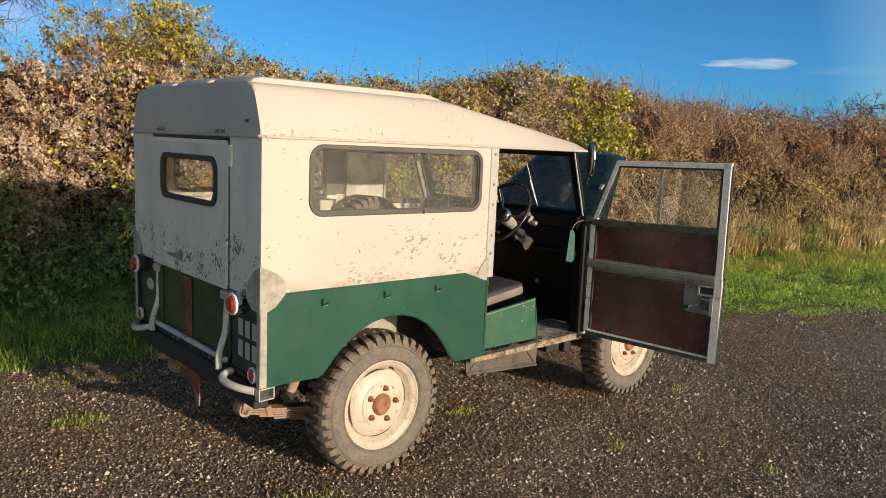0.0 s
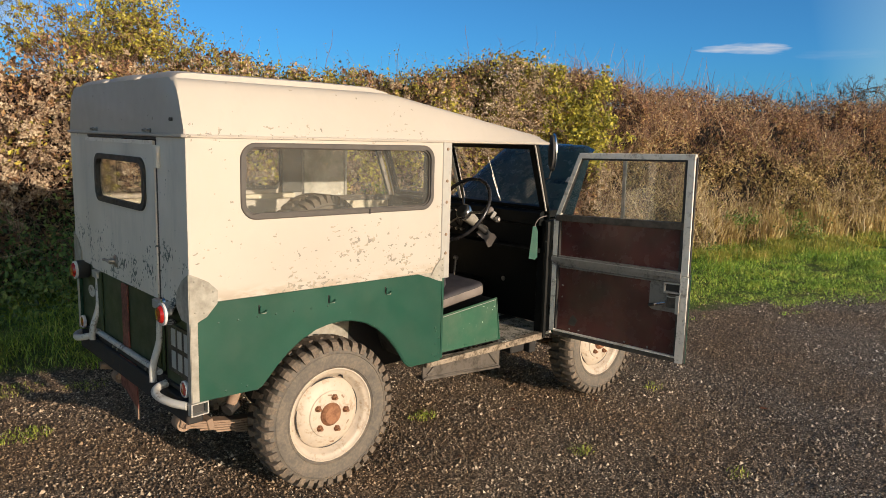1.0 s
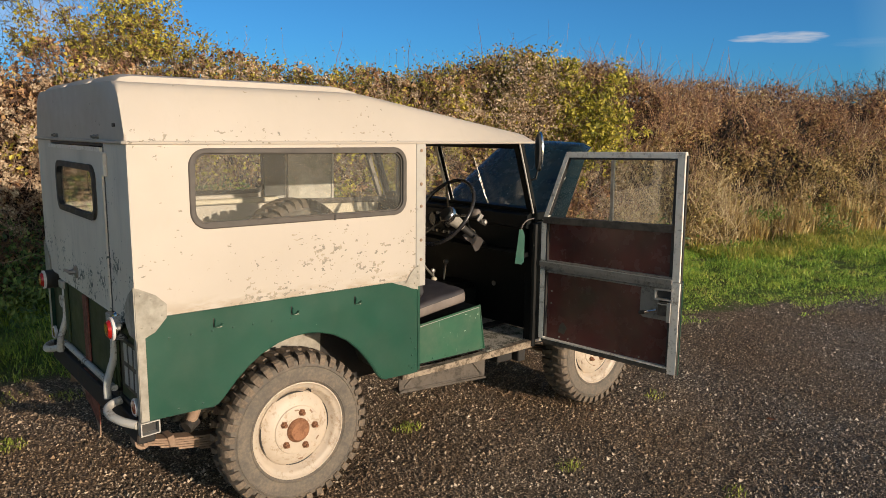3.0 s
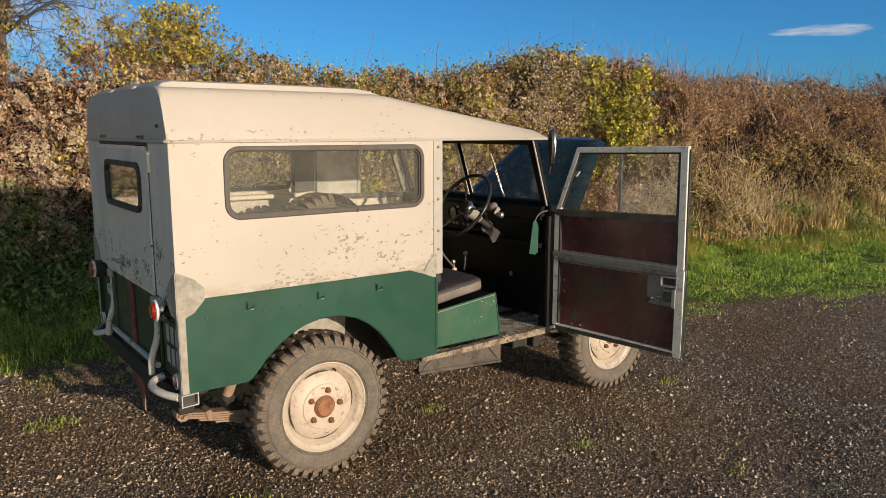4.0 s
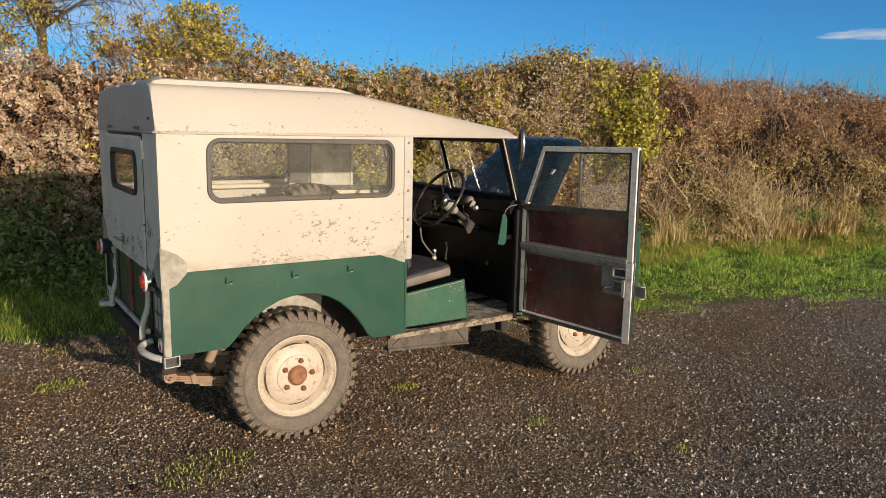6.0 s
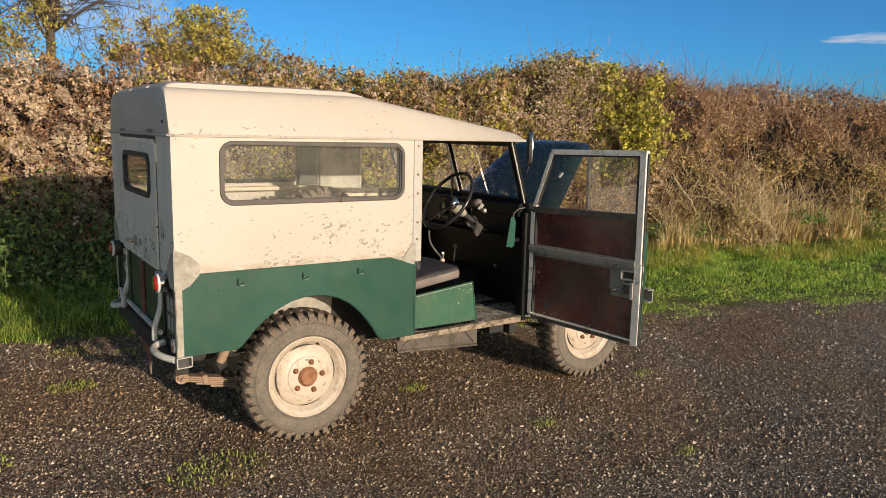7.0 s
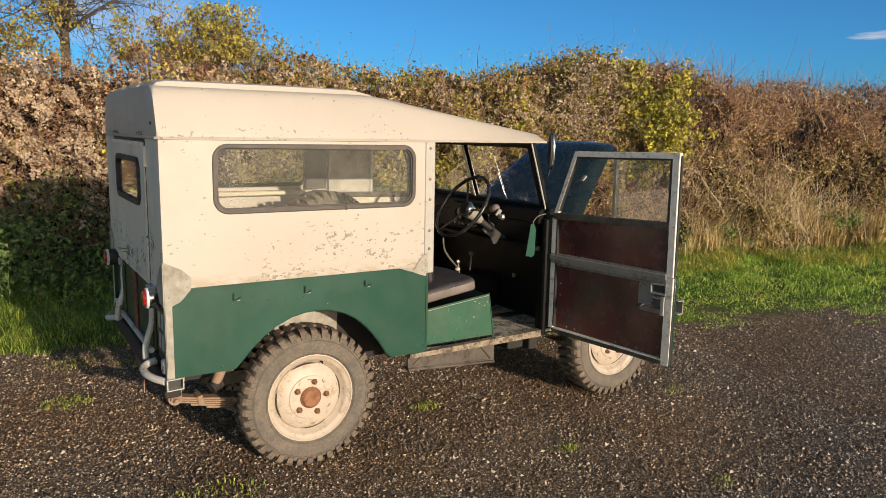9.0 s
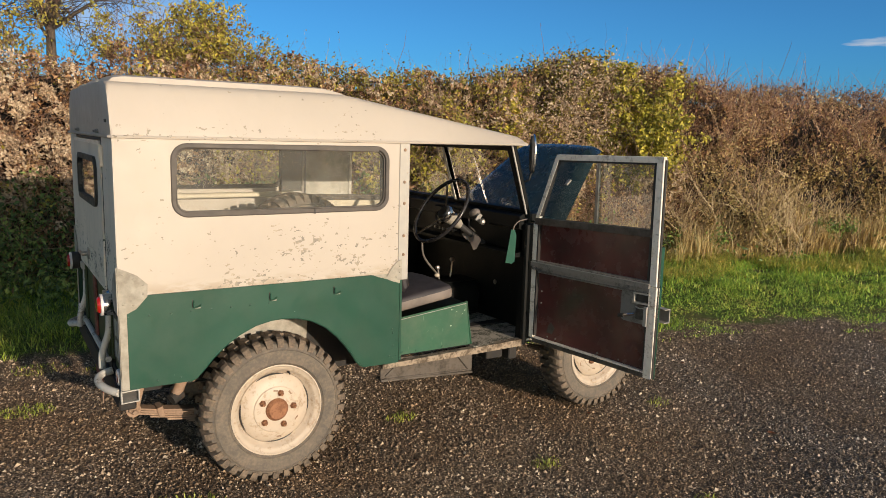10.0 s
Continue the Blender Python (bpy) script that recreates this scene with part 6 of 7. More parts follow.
tagged(part("rough_grass", blades("grass", rng, pts, np.clip(0.05 + 0.11 * share + 0.07 * patchy + 0.04 * rng.normal(size=len(pts)), 0.02, 0.5), 0.006, rng.uniform(0.4, 1.5, len(pts))), GRASS), "longer rough grass in the car's shade", "grass", kind="stuff")
# tussocks of yellowing grass between the turf and the straw
cen = verge_points(rng, 1350, 3.0, 21, 0.62, 1.22)
cen = cen[(waves(rng, cen[:, :2], 0.8) > -0.3) & in_view_wedge(cen)]
pts = clump_out(rng, cen, 46, 0.075)
tagged(part("green_tussock", blades("grass", rng, pts, np.clip(0.10 + 0.30 * (verge_share(pts) - 0.55), 0.05, 0.4) * rng.uniform(0.5, 1.5, len(pts)), 0.0042 + 0.0005 * pts[:, 0], rng.uniform(0.3, 1.8, len(pts))), YELLOWED), "yellowing grass tussocks among the dry stalks", "grass", kind="stuff")
# bleached stalks standing against the hedge foot, in clumps with dark gaps
cen = verge_points(rng, 3700, 3.0, 25, 0.90, 1.42)
cen = cen[(waves(rng, cen[:, :2], 0.55) > -0.55) & in_view_wedge(cen)]
pts = clump_out(rng, cen, 30, 0.05)
share = np.clip(verge_share(pts) - 0.90, 0, 0.5)
tagged(part("dry_grass", blades("dry_grass", rng, pts, np.clip((0.42 + 1.05 * share + 0.20 * waves(rng, pts[:, :2], 0.6)) * rng.uniform(0.45, 1.2, len(pts)), 0.08, 1.1), 0.0062 + 0.0010 * pts[:, 0], rng.uniform(0.02, 0.75, len(pts)) ** 1.3), DRY), "tall bleached dry grass at the hedge foot", "grass", kind="stuff")


# ---- hedge ----
def hedge_top(x):
    return np.interp(x, [-8, -2, 0, 2.5, 3.6, 4.6, 5.6, 6.4, 7.6, 8.4, 9.2, 12, 40], [2.45, 2.45, 2.5, 2.58, 2.52, 2.55, 2.75, 2.92, 2.86, 2.62, 2.54, 2.66, 2.68]) + 0.05 * np.sin(3.1 * x + 0.6) + 0.04 * np.sin(6.7 * x) * (np.asarray(x) < 8.2)


def hedge_points(rng, n, x0, x1, depth=0.35, z_lo=0.0, bias=1.0, out=0.0, crest=0.10, hollow=0.0):
    """Points in the outer shell of the hedge, thicker towards its face."""
    x = x0 + (x1 - x0) * rng.random(n) ** bias
    top = hedge_top(x)
    z = z_lo + (top - z_lo) * rng.random(n) ** 0.85
    lump = waves(np.random.default_rng(5), np.column_stack([x, z * 1.2]), 0.85) * 0.30 + waves(np.random.default_rng(6), np.column_stack([x, z]), 0.28) * 0.17
    lump += hollow * np.minimum(waves(np.random.default_rng(15), np.column_stack([x, z * 0.8]), 0.26), 0.5)
    y = hedge_foot(x) + 0.28 * z - lump - out + rng.exponential(depth, n)
    over = np.clip(z - (top - 0.5), 0, None)
    y += over * rng.uniform(0, 1.9, n)
    z = z + crest * waves(np.random.default_rng(7), np.column_stack([x, y]), 0.5) * (z / top) ** 3
    return np.column_stack([x, y, z])


def clumped(rng, centres, per, spread):
    """Leaves gathered round centres, with bare room between the clumps."""
    k = rng.integers(max(1, per // 3), per * 2, len(centres))
    at = np.repeat(centres, k, 0)
    r = np.repeat(rng.uniform(0.5, 1.4, len(centres)) * spread, k)
    return at + rng.normal(size=at.shape) * r[:, None] * np.array([1.0, 0.7, 0.8])


BROWN_LEAF = leafy("brown_bramble_leaves", (0, (0.040, 0.019, 0.014)), (0.3, (0.175, 0.085, 0.052)), (0.6, (0.42, 0.235, 0.115)), (0.84, (0.66, 0.43, 0.215)), (0.95, (0.70, 0.56, 0.130)), (1, (0.300, 0.290, 0.050)), through=0.15)
SEED = leafy("pale_seed_heads", (0, (0.30, 0.205, 0.130)), (0.5, (0.54, 0.405, 0.270)), (1, (0.80, 0.67, 0.48)), rough=0.9, through=0.15)
YELLOW_LEAF = leafy("yellow_green_leaves", (0, (0.070, 0.048, 0.026)), (0.22, (0.27, 0.155, 0.080)), (0.4, (0.26, 0.235, 0.042)), (0.65, (0.50, 0.45, 0.058)), (0.85, (0.72, 0.60, 0.085)), (1, (0.66, 0.47, 0.190)), through=0.25)
BRIGHT_LEAF = leafy("bright_yellow_leaves", (0, (0.060, 0.062, 0.014)), (0.3, (0.21, 0.215, 0.030)), (0.62, (0.52, 0.46, 0.055)), (0.9, (0.76, 0.66, 0.120)), (1, (0.55, 0.36, 0.13)), through=0.25)
OLIVE_LEAF = leafy("olive_leaves", (0, (0.045, 0.040, 0.016)), (0.3, (0.188, 0.125, 0.050)), (0.55, (0.275, 0.263, 0.044)), (0.8, (0.550, 0.475, 0.062)), (1, (0.420, 0.250, 0.120)), through=0.2)
RUSSET_LEAF = leafy("russet_hedge_leaves", (0.0, (0.040, 0.019, 0.014)), (0.3, (0.185, 0.090, 0.056)), (0.58, (0.44, 0.255, 0.130)), (0.82, (0.70, 0.48, 0.255)), (0.95, (0.78, 0.66, 0.38)), (1.0, (0.36, 0.35, 0.080)), through=0.15, clump=1.4)
GREEN_LEAF = leafy("dark_green_undergrowth", (0, (0.014, 0.026, 0.008)), (0.45, (0.085, 0.170, 0.042)), (0.82, (0.30, 0.40, 0.095)), (1, (0.300, 0.200, 0.090)), through=0.2)
NETTLE = leafy("nettle_leaves", (0, (0.020, 0.040, 0.010)), (0.5, (0.13, 0.23, 0.045)), (0.85, (0.30, 0.42, 0.080)), (1, (0.42, 0.40, 0.10)), through=0.2)
STEM = leafy("brown_stems", (0, (0.075, 0.045, 0.032)), (0.5, (0.242, 0.149, 0.099)), (1, (0.560, 0.420, 0.300)), rough=0.7, through=0)
TWIG = leafy("red_brown_twigs", (0, (0.055, 0.032, 0.028)), (0.5, (0.270, 0.161, 0.108)), (0.85, (0.504, 0.356, 0.215)), (1, (0.480, 0.380, 0.250)), rough=0.7, through=0, clump=1.2)
# near-black colour that stands for shade between the leaves
GAP_SHADE = plain("hedge_gap_shade", (0.020, 0.013, 0.008), (0.008, 0.006, 0.004), 0.95, 0, 7, 0.6, dist=0.03)


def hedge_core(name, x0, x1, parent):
    """A near-black sheet set back inside the hedge, painting the shade of its gaps."""
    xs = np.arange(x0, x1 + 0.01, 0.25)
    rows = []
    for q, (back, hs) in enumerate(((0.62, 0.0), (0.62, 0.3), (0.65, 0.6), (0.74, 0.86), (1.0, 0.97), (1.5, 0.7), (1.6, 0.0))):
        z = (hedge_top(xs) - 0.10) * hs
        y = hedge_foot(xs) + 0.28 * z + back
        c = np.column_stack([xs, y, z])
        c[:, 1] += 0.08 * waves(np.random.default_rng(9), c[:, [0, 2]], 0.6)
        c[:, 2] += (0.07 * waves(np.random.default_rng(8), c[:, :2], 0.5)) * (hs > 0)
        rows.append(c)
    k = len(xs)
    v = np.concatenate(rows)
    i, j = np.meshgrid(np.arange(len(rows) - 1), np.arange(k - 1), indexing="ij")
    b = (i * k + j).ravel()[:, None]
    return part(name, fast_mesh(name, v, b + np.array([[0, k, k + 1, 1]])), GAP_SHADE, parent)


def stems(rng, at, aim, length, radius, k=6, bend=0.22, droop=0.0, name="stemwork"):
    p = wander(rng, at, aim, length, k, bend, droop)
    rad = np.asarray(radius).reshape(-1, 1) * np.linspace(1, 0.35, k)[None]
    return stick_mesh(name, p, rad)


# bramble and old clematis, behind and left of the car
bramble = thing("bramble_hedge", "tangled brown bramble hedge with pale fluffy seed heads", "hedge", kind="stuff", at=(0, 0, 0))
rng = np.random.default_rng(31)
hedge_core("shade_sheet", -9.0, 7.7, bramble)
at = clumped(rng, hedge_points(rng, 5600, -7.0, 7.9, 0.12, hollow=0.16), 11, 0.05)
part("leaves", leaf_mesh("leaves", rng, at, rng.uniform(0.03, 0.075, len(at)), 0.6, 0.6), BROWN_LEAF, bramble)
at = hedge_points(rng, 5200, -6.0, 7.6, 0.06, 0.70, out=0.17, hollow=0.16)
at = at[(waves(np.random.default_rng(3), at[:, [0, 2]], 0.6) > -0.25) & (rng.random(len(at)) < np.where(at[:, 0] < 1.5, 1.0, 0.55))]
pl = (at[:, None] + rng.normal(size=(len(at), 13, 3)) * rng.uniform(0.012, 0.030, (len(at), 1, 1))).reshape(-1, 3)
part("seed_fluff", leaf_mesh("seed_fluff", rng, pl, rng.uniform(0.024, 0.052, len(pl)), 0.75, 0.6), SEED, bramble)
at = hedge_points(rng, 6500, -5.0, 7.9, 0.13, out=0.08)
aim = rng.normal(size=(len(at), 3)) * np.array([1, 0.35, 0.9]) + np.array([0, -0.1, 0.15])
part("stemwork", stems(rng, at, aim, rng.uniform(0.3, 1.2, len(at)) * np.clip((hedge_top(at[:, 0]) - at[:, 2]) / 0.8, 0.2, 1), rng.uniform(0.0018, 0.0050, len(at)), 5, 0.26, 0.09), STEM, bramble)
at = hedge_points(rng, 2600, -8.0, 7.9, 0.5, 1.6)
at = at[at[:, 2] > hedge_top(at[:, 0]) - 0.5]
spray = wander(rng, at, rng.normal(size=(len(at), 3)) * 0.45 + np.array([0, 0, 1.0]), 0.06 + 0.55 * rng.random(len(at)) ** 2.6, 6, 0.2)
part("top_sprays", stick_mesh("top_sprays", spray, np.full((len(at), 1), 0.0024) * np.linspace(1, 0.4, 6)[None]), STEM, bramble)
at = spray[:, 2:].reshape(-1, 3) + rng.normal(0, 0.018, (len(spray) * 4, 3))
at = at[rng.random(len(at)) < 0.7]
part("spray_leaves", leaf_mesh("leaves", rng, at, rng.uniform(0.018, 0.040, len(at)), 0.6, 0.4), OLIVE_LEAF, bramble)
at = clumped(rng, hedge_points(rng, 2600, 1.0, 7.8, 0.3, 1.6), 12, 0.07)
at = at[at[:, 2] > hedge_top(at[:, 0]) - 0.85]
part("top_leaves", leaf_mesh("leaves", rng, at, rng.uniform(0.03, 0.06, len(at)), 0.6, 0.4), OLIVE_LEAF, bramble)

at = clumped(rng, hedge_points(rng, 1300, -3.0, 7.6, 0.08, 0.7, out=0.14), 10, 0.07)
at = at[(waves(np.random.default_rng(2), at[:, [0, 2]], 0.8) > -0.05 + 0.55 * (at[:, 0] < 1.6))]
part("ivy", leaf_mesh("leaves", rng, at, rng.uniform(0.04, 0.075, len(at)), 0.65, 0.4), YELLOW_LEAF, bramble, "yellow-green climbing leaves")

at = clumped(rng, hedge_points(rng, 900, 0.3, 5.6, 0.06, 0.55, out=0.22), 9, 0.065)
at = at[(at[:, 2] < 1.9) & (waves(np.random.default_rng(22), at[:, [0, 2]], 0.7) > -0.35)]
part("ivy_leaves", leaf_mesh("leaves", rng, at, rng.uniform(0.04, 0.075, len(at)), 0.65, 0.4), YELLOW_LEAF, bramble, "yellow-green climbing leaves")

# undergrowth at the left foot
under = thing("undergrowth", "dark green nettles and bramble leaves at the hedge foot", "undergrowth", kind="stuff")
rng = np.random.default_rng(33)
n = 24000
x = rng.uniform(-6, 4.5, n)
y = hedge_foot(x) - 1.15 + 1.5 * rng.random(n) ** 0.7
hmax = np.clip(0.20 + 1.0 * (y - hedge_foot(x) + 1.15) / 1.5 + 0.22 * waves(rng, np.column_stack([x, y]), 0.5), 0.06, 1.3)
at = np.column_stack([x, y, hmax * rng.random(n) ** 0.6])
part("leaves", leaf_mesh("leaves", rng, at, rng.uniform(0.03, 0.075, n), 0.6, 0.4, 0.2), GREEN_LEAF, under)
pick = rng.random(n) < 0.06
base = at[pick] * np.array([1, 1, 0])
part("stemwork", stems(rng, base, rng.normal(size=(len(base), 3)) * 0.3 + np.array([0, 0, 1.0]), hmax[pick], 0.003, 5, 0.15), GREEN_LEAF, under)


cen = verge_points(rng, 420, 4.6, 12.0, 0.80, 1.32)
cen = cen[waves(np.random.default_rng(16), cen[:, :2], 0.5) > 0.35]
cen[:, 2] = rng.uniform(0.10, 0.55, len(cen))
at = clumped(rng, cen, 34, 0.11)
at = at[at[:, 2] > 0.02]
part("foliage", leaf_mesh("leaves", rng, at, rng.uniform(0.035, 0.075, len(at)), 0.55, 0.4, 0.2), NETTLE, under, "dark green nettle leaves")


def shrub(name, label, centre, radii, n_stem, n_leaf, material, size, rng, base_z, gaps=0.2, low=9.0):
    """A bush of rising stems with leaves clumped along them."""
    ob = thing(name, label, "shrub")
    c, rr = np.array(centre), np.array(radii)
    foot = np.column_stack([c[0] + rng.normal(0, rr[0] * 0.45, n_stem), c[1] + rng.normal(0, rr[1] * 0.4, n_stem), np.full(n_stem, base_z)])
    d = rng.normal(size=(n_stem, 3))
    d /= np.linalg.norm(d, axis=1)[:, None]
    goal = c + d * rr * rng.uniform(0.55, 1.05, (n_stem, 1))
    goal[:, 2] = np.maximum(goal[:, 2], base_z + 0.3)
    p = wander(rng, foot, goal - foot, np.linalg.norm(goal - foot, axis=1) * 1.05, 8, 0.12)
    part("stemwork", stick_mesh("stemwork", p, rng.uniform(0.003, 0.008, (n_stem, 1)) * np.linspace(1, 0.3, 8)[None]), STEM, ob)
    tip = p[:, 4:].reshape(-1, 3)
    sp = tip[rng.integers(0, len(tip), n_stem * 5)]
    tw = wander(rng, sp, rng.normal(size=(len(sp), 3)) + np.array([0, -0.15, 0.5]), rng.uniform(0.12, 0.4, len(sp)), 5, 0.25)
    part("twiggery", stick_mesh("twiggery", tw, np.full((len(sp), 1), 0.0022) * np.linspace(1, 0.4, 5)[None]), TWIG, ob)
    src = np.concatenate([tw[:, 1:].reshape(-1, 3), tip])
    at = clumped(rng, src[rng.integers(0, len(src), n_leaf // 14)], 14, 0.06)
    ok = waves(np.random.default_rng(12), at, 0.45) > -1 + gaps
    at = at[ok & (at[:, 2] > c[2] - rr[2] * low) & (at[:, 2] < c[2] + rr[2] * 0.98) & (np.abs(at[:, 0] - c[0]) < rr[0] * 1.15)]
    part("leaves", leaf_mesh("leaves", rng, at, rng.uniform(size[0], size[1], len(at)), 0.62, 0.35), material, ob)
    return ob


shrub("yellowing_bush", "airy bush with yellow-green leaves above the hedge", (1.00, 5.65, 2.70), (1.05, 0.50, 0.60), 260, 34000, YELLOW_LEAF, (0.028, 0.058), np.random.default_rng(41), 1.5, 0.55, 0.25)
shrub("ivy_bush", "dense bush of bright yellow autumn leaves in the hedge", (6.98, 3.66, 2.08), (0.66, 0.36, 0.78), 230, 21000, BRIGHT_LEAF, (0.045, 0.085), np.random.default_rng(42), 0.5, 0.45)
shrub("clematis_bush", "brown and yellow climbing bush rising from the hedge", (6.35, 3.95, 2.30), (0.85, 0.45, 0.74), 170, 9000, OLIVE_LEAF, (0.04, 0.075), np.random.default_rng(43), 0.8, 0.1)
rng = np.random.default_rng(44)
cl = bpy.data.objects["clematis_bush"]
at = np.array([6.2, 3.62, 2.10]) + rng.normal(size=(800, 3)) * np.array([0.50, 0.14, 0.42])
at = at[(at[:, 2] < hedge_top(at[:, 0]) - 0.08) & (at[:, 0] < 7.0)]
pl = (at[:, None] + rng.normal(0, 0.045, (len(at), 11, 3))).reshape(-1, 3)
part("seed_fluff", leaf_mesh("seed_fluff", rng, pl, rng.uniform(0.020, 0.042, len(pl)), 0.8, 0.6), SEED, cl)

# clipped hawthorn hedge running off to the right
haw = thing("hawthorn_hedge", "russet brown twiggy hawthorn hedge with bare tips", "hedge", kind="stuff")
rng = np.random.default_rng(51)
hedge_core("shade_sheet", 7.5, 60.0, haw)
TAN_LEAF = leafy("tan_hedge_leaves", (0, (0.028, 0.020, 0.010)), (0.35, (0.150, 0.105, 0.040)), (0.62, (0.44, 0.33, 0.125)), (0.85, (0.76, 0.60, 0.280)), (1, (0.40, 0.40, 0.080)), through=0.15, clump=1.6)
DARK_TWIG = leafy("dark_purple_brown_shoots", (0, (0.040, 0.022, 0.020)), (0.5, (0.130, 0.070, 0.055)), (1, (0.26, 0.155, 0.115)), rough=0.7, through=0, clump=1.4)
RED_TWIG = leafy("red_brown_shoots", (0, (0.060, 0.030, 0.026)), (0.5, (0.26, 0.135, 0.100)), (1, (0.50, 0.31, 0.22)), rough=0.7, through=0, clump=1.4)
STRAW = leafy("bleached_stems", (0, (0.20, 0.135, 0.07)), (0.5, (0.50, 0.38, 0.20)), (1, (0.78, 0.66, 0.42)), rough=0.7, through=0, clump=1.5)
cen = hedge_points(rng, 20500, 7.3, 34, 0.10, 0.15, 1.6, 0.06, hollow=0.17)
at = clumped(rng, cen, 6, 0.05)
size = rng.uniform(0.026, 0.060, len(at)) * (0.75 + 0.035 * at[:, 0])
high = rng.random(len(at)) < np.clip((at[:, 2] - 1.15) / 0.9, 0.12, 0.9)
part("leaves", leaf_mesh("leaves", rng, at[high], size[high], 0.55, 0.5), RUSSET_LEAF, haw)
part("olive_leaves", leaf_mesh("leaves", rng, at[~high], size[~high], 0.55, 0.5), TAN_LEAF, haw, "tan and olive hedge leaves")
at = hedge_points(rng, 3400, 7.4, 34, 0.14, 0.1, 1.6, 0.08, hollow=0.22)
aim = rng.normal(size=(len(at), 3)) * np.array([0.5, 0.3, 0.4]) + np.array([0, -0.1, 0.9])
part("twiggery", stems(rng, at, aim, rng.uniform(0.2, 0.75, len(at)), rng.uniform(0.0028, 0.0058, len(at)) * (0.7 + 0.035 * at[:, 0]), 4, 0.22), TWIG, haw)
at = hedge_points(rng, 4200, 7.4, 36, 0.12, 1.35, 1.6, 0.10, hollow=0.2)
aim = rng.normal(size=(len(at), 3)) * np.array([0.45, 0.3, 0.35]) + np.array([0, -0.1, 1.0])
part("red_tips", stems(rng, at, aim, rng.uniform(0.12, 0.34, len(at)), rng.uniform(0.0024, 0.0048, len(at)) * (0.7 + 0.035 * at[:, 0]), 4, 0.18), RED_TWIG, haw)
at = hedge_points(rng, 7500, 7.4, 36, 0.08, 0.0, 1.6, 0.16, hollow=0.2)
at = at[(at[:, 2] < 0.9) | ((rng.random(len(at)) < 0.12) & (at[:, 2] < hedge_top(at[:, 0]) - 0.7))]
aim = rng.normal(size=(len(at), 3)) * np.array([0.40, 0.25, 0.3]) + np.array([0, -0.05, 0.8])
part("straw_stems", stems(rng, at, aim, rng.uniform(0.2, 0.7, len(at)), rng.uniform(0.0032, 0.0070, len(at)) * (0.7 + 0.035 * at[:, 0]), 4, 0.25), STRAW, haw)
at = hedge_points(rng, 4800, 8.0, 36, 0.6, 1.8, 1.7)
at = at[at[:, 2] > hedge_top(at[:, 0]) - 0.35]
bare_tip = wander(rng, at, rng.normal(size=(len(at), 3)) * 0.3 + np.array([0, 0, 1.0]), 0.06 + 0.30 * rng.random(len(at)) ** 2.2, 5, 0.24)
part("bare_tips", stick_mesh("bare_tips", bare_tip, np.full((len(at), 1), 0.0030) * np.linspace(1, 0.4, 5)[None]), DARK_TWIG, haw)
at = bare_tip[:, 1:].reshape(-1, 3) + rng.normal(0, 0.012, (len(bare_tip) * 4, 3))
at = at[rng.random(len(at)) < 0.75]
part("top_leaves", leaf_mesh("leaves", rng, at, rng.uniform(0.022, 0.044, len(at)), 0.6, 0.4), RUSSET_LEAF, haw)
tall = np.array([[4.63, 6.6, 2.5], [7.06, 5.8, 2.7], [11.1, 4.3, 2.5], [9.0, 4.6, 2.5], [10.0, 4.4, 2.5], [12.4, 4.2, 2.5], [5.6, 6.0, 2.6]])
part("tall_shoots", stems(rng, tall, np.array([[0.05, 0, 1]] * 7) + rng.normal(0, 0.06, (7, 3)), np.array([0.95, 0.95, 1.2, 0.7, 0.75, 0.75, 0.6]), 0.007, 8, 0.09), DARK_TWIG, haw)


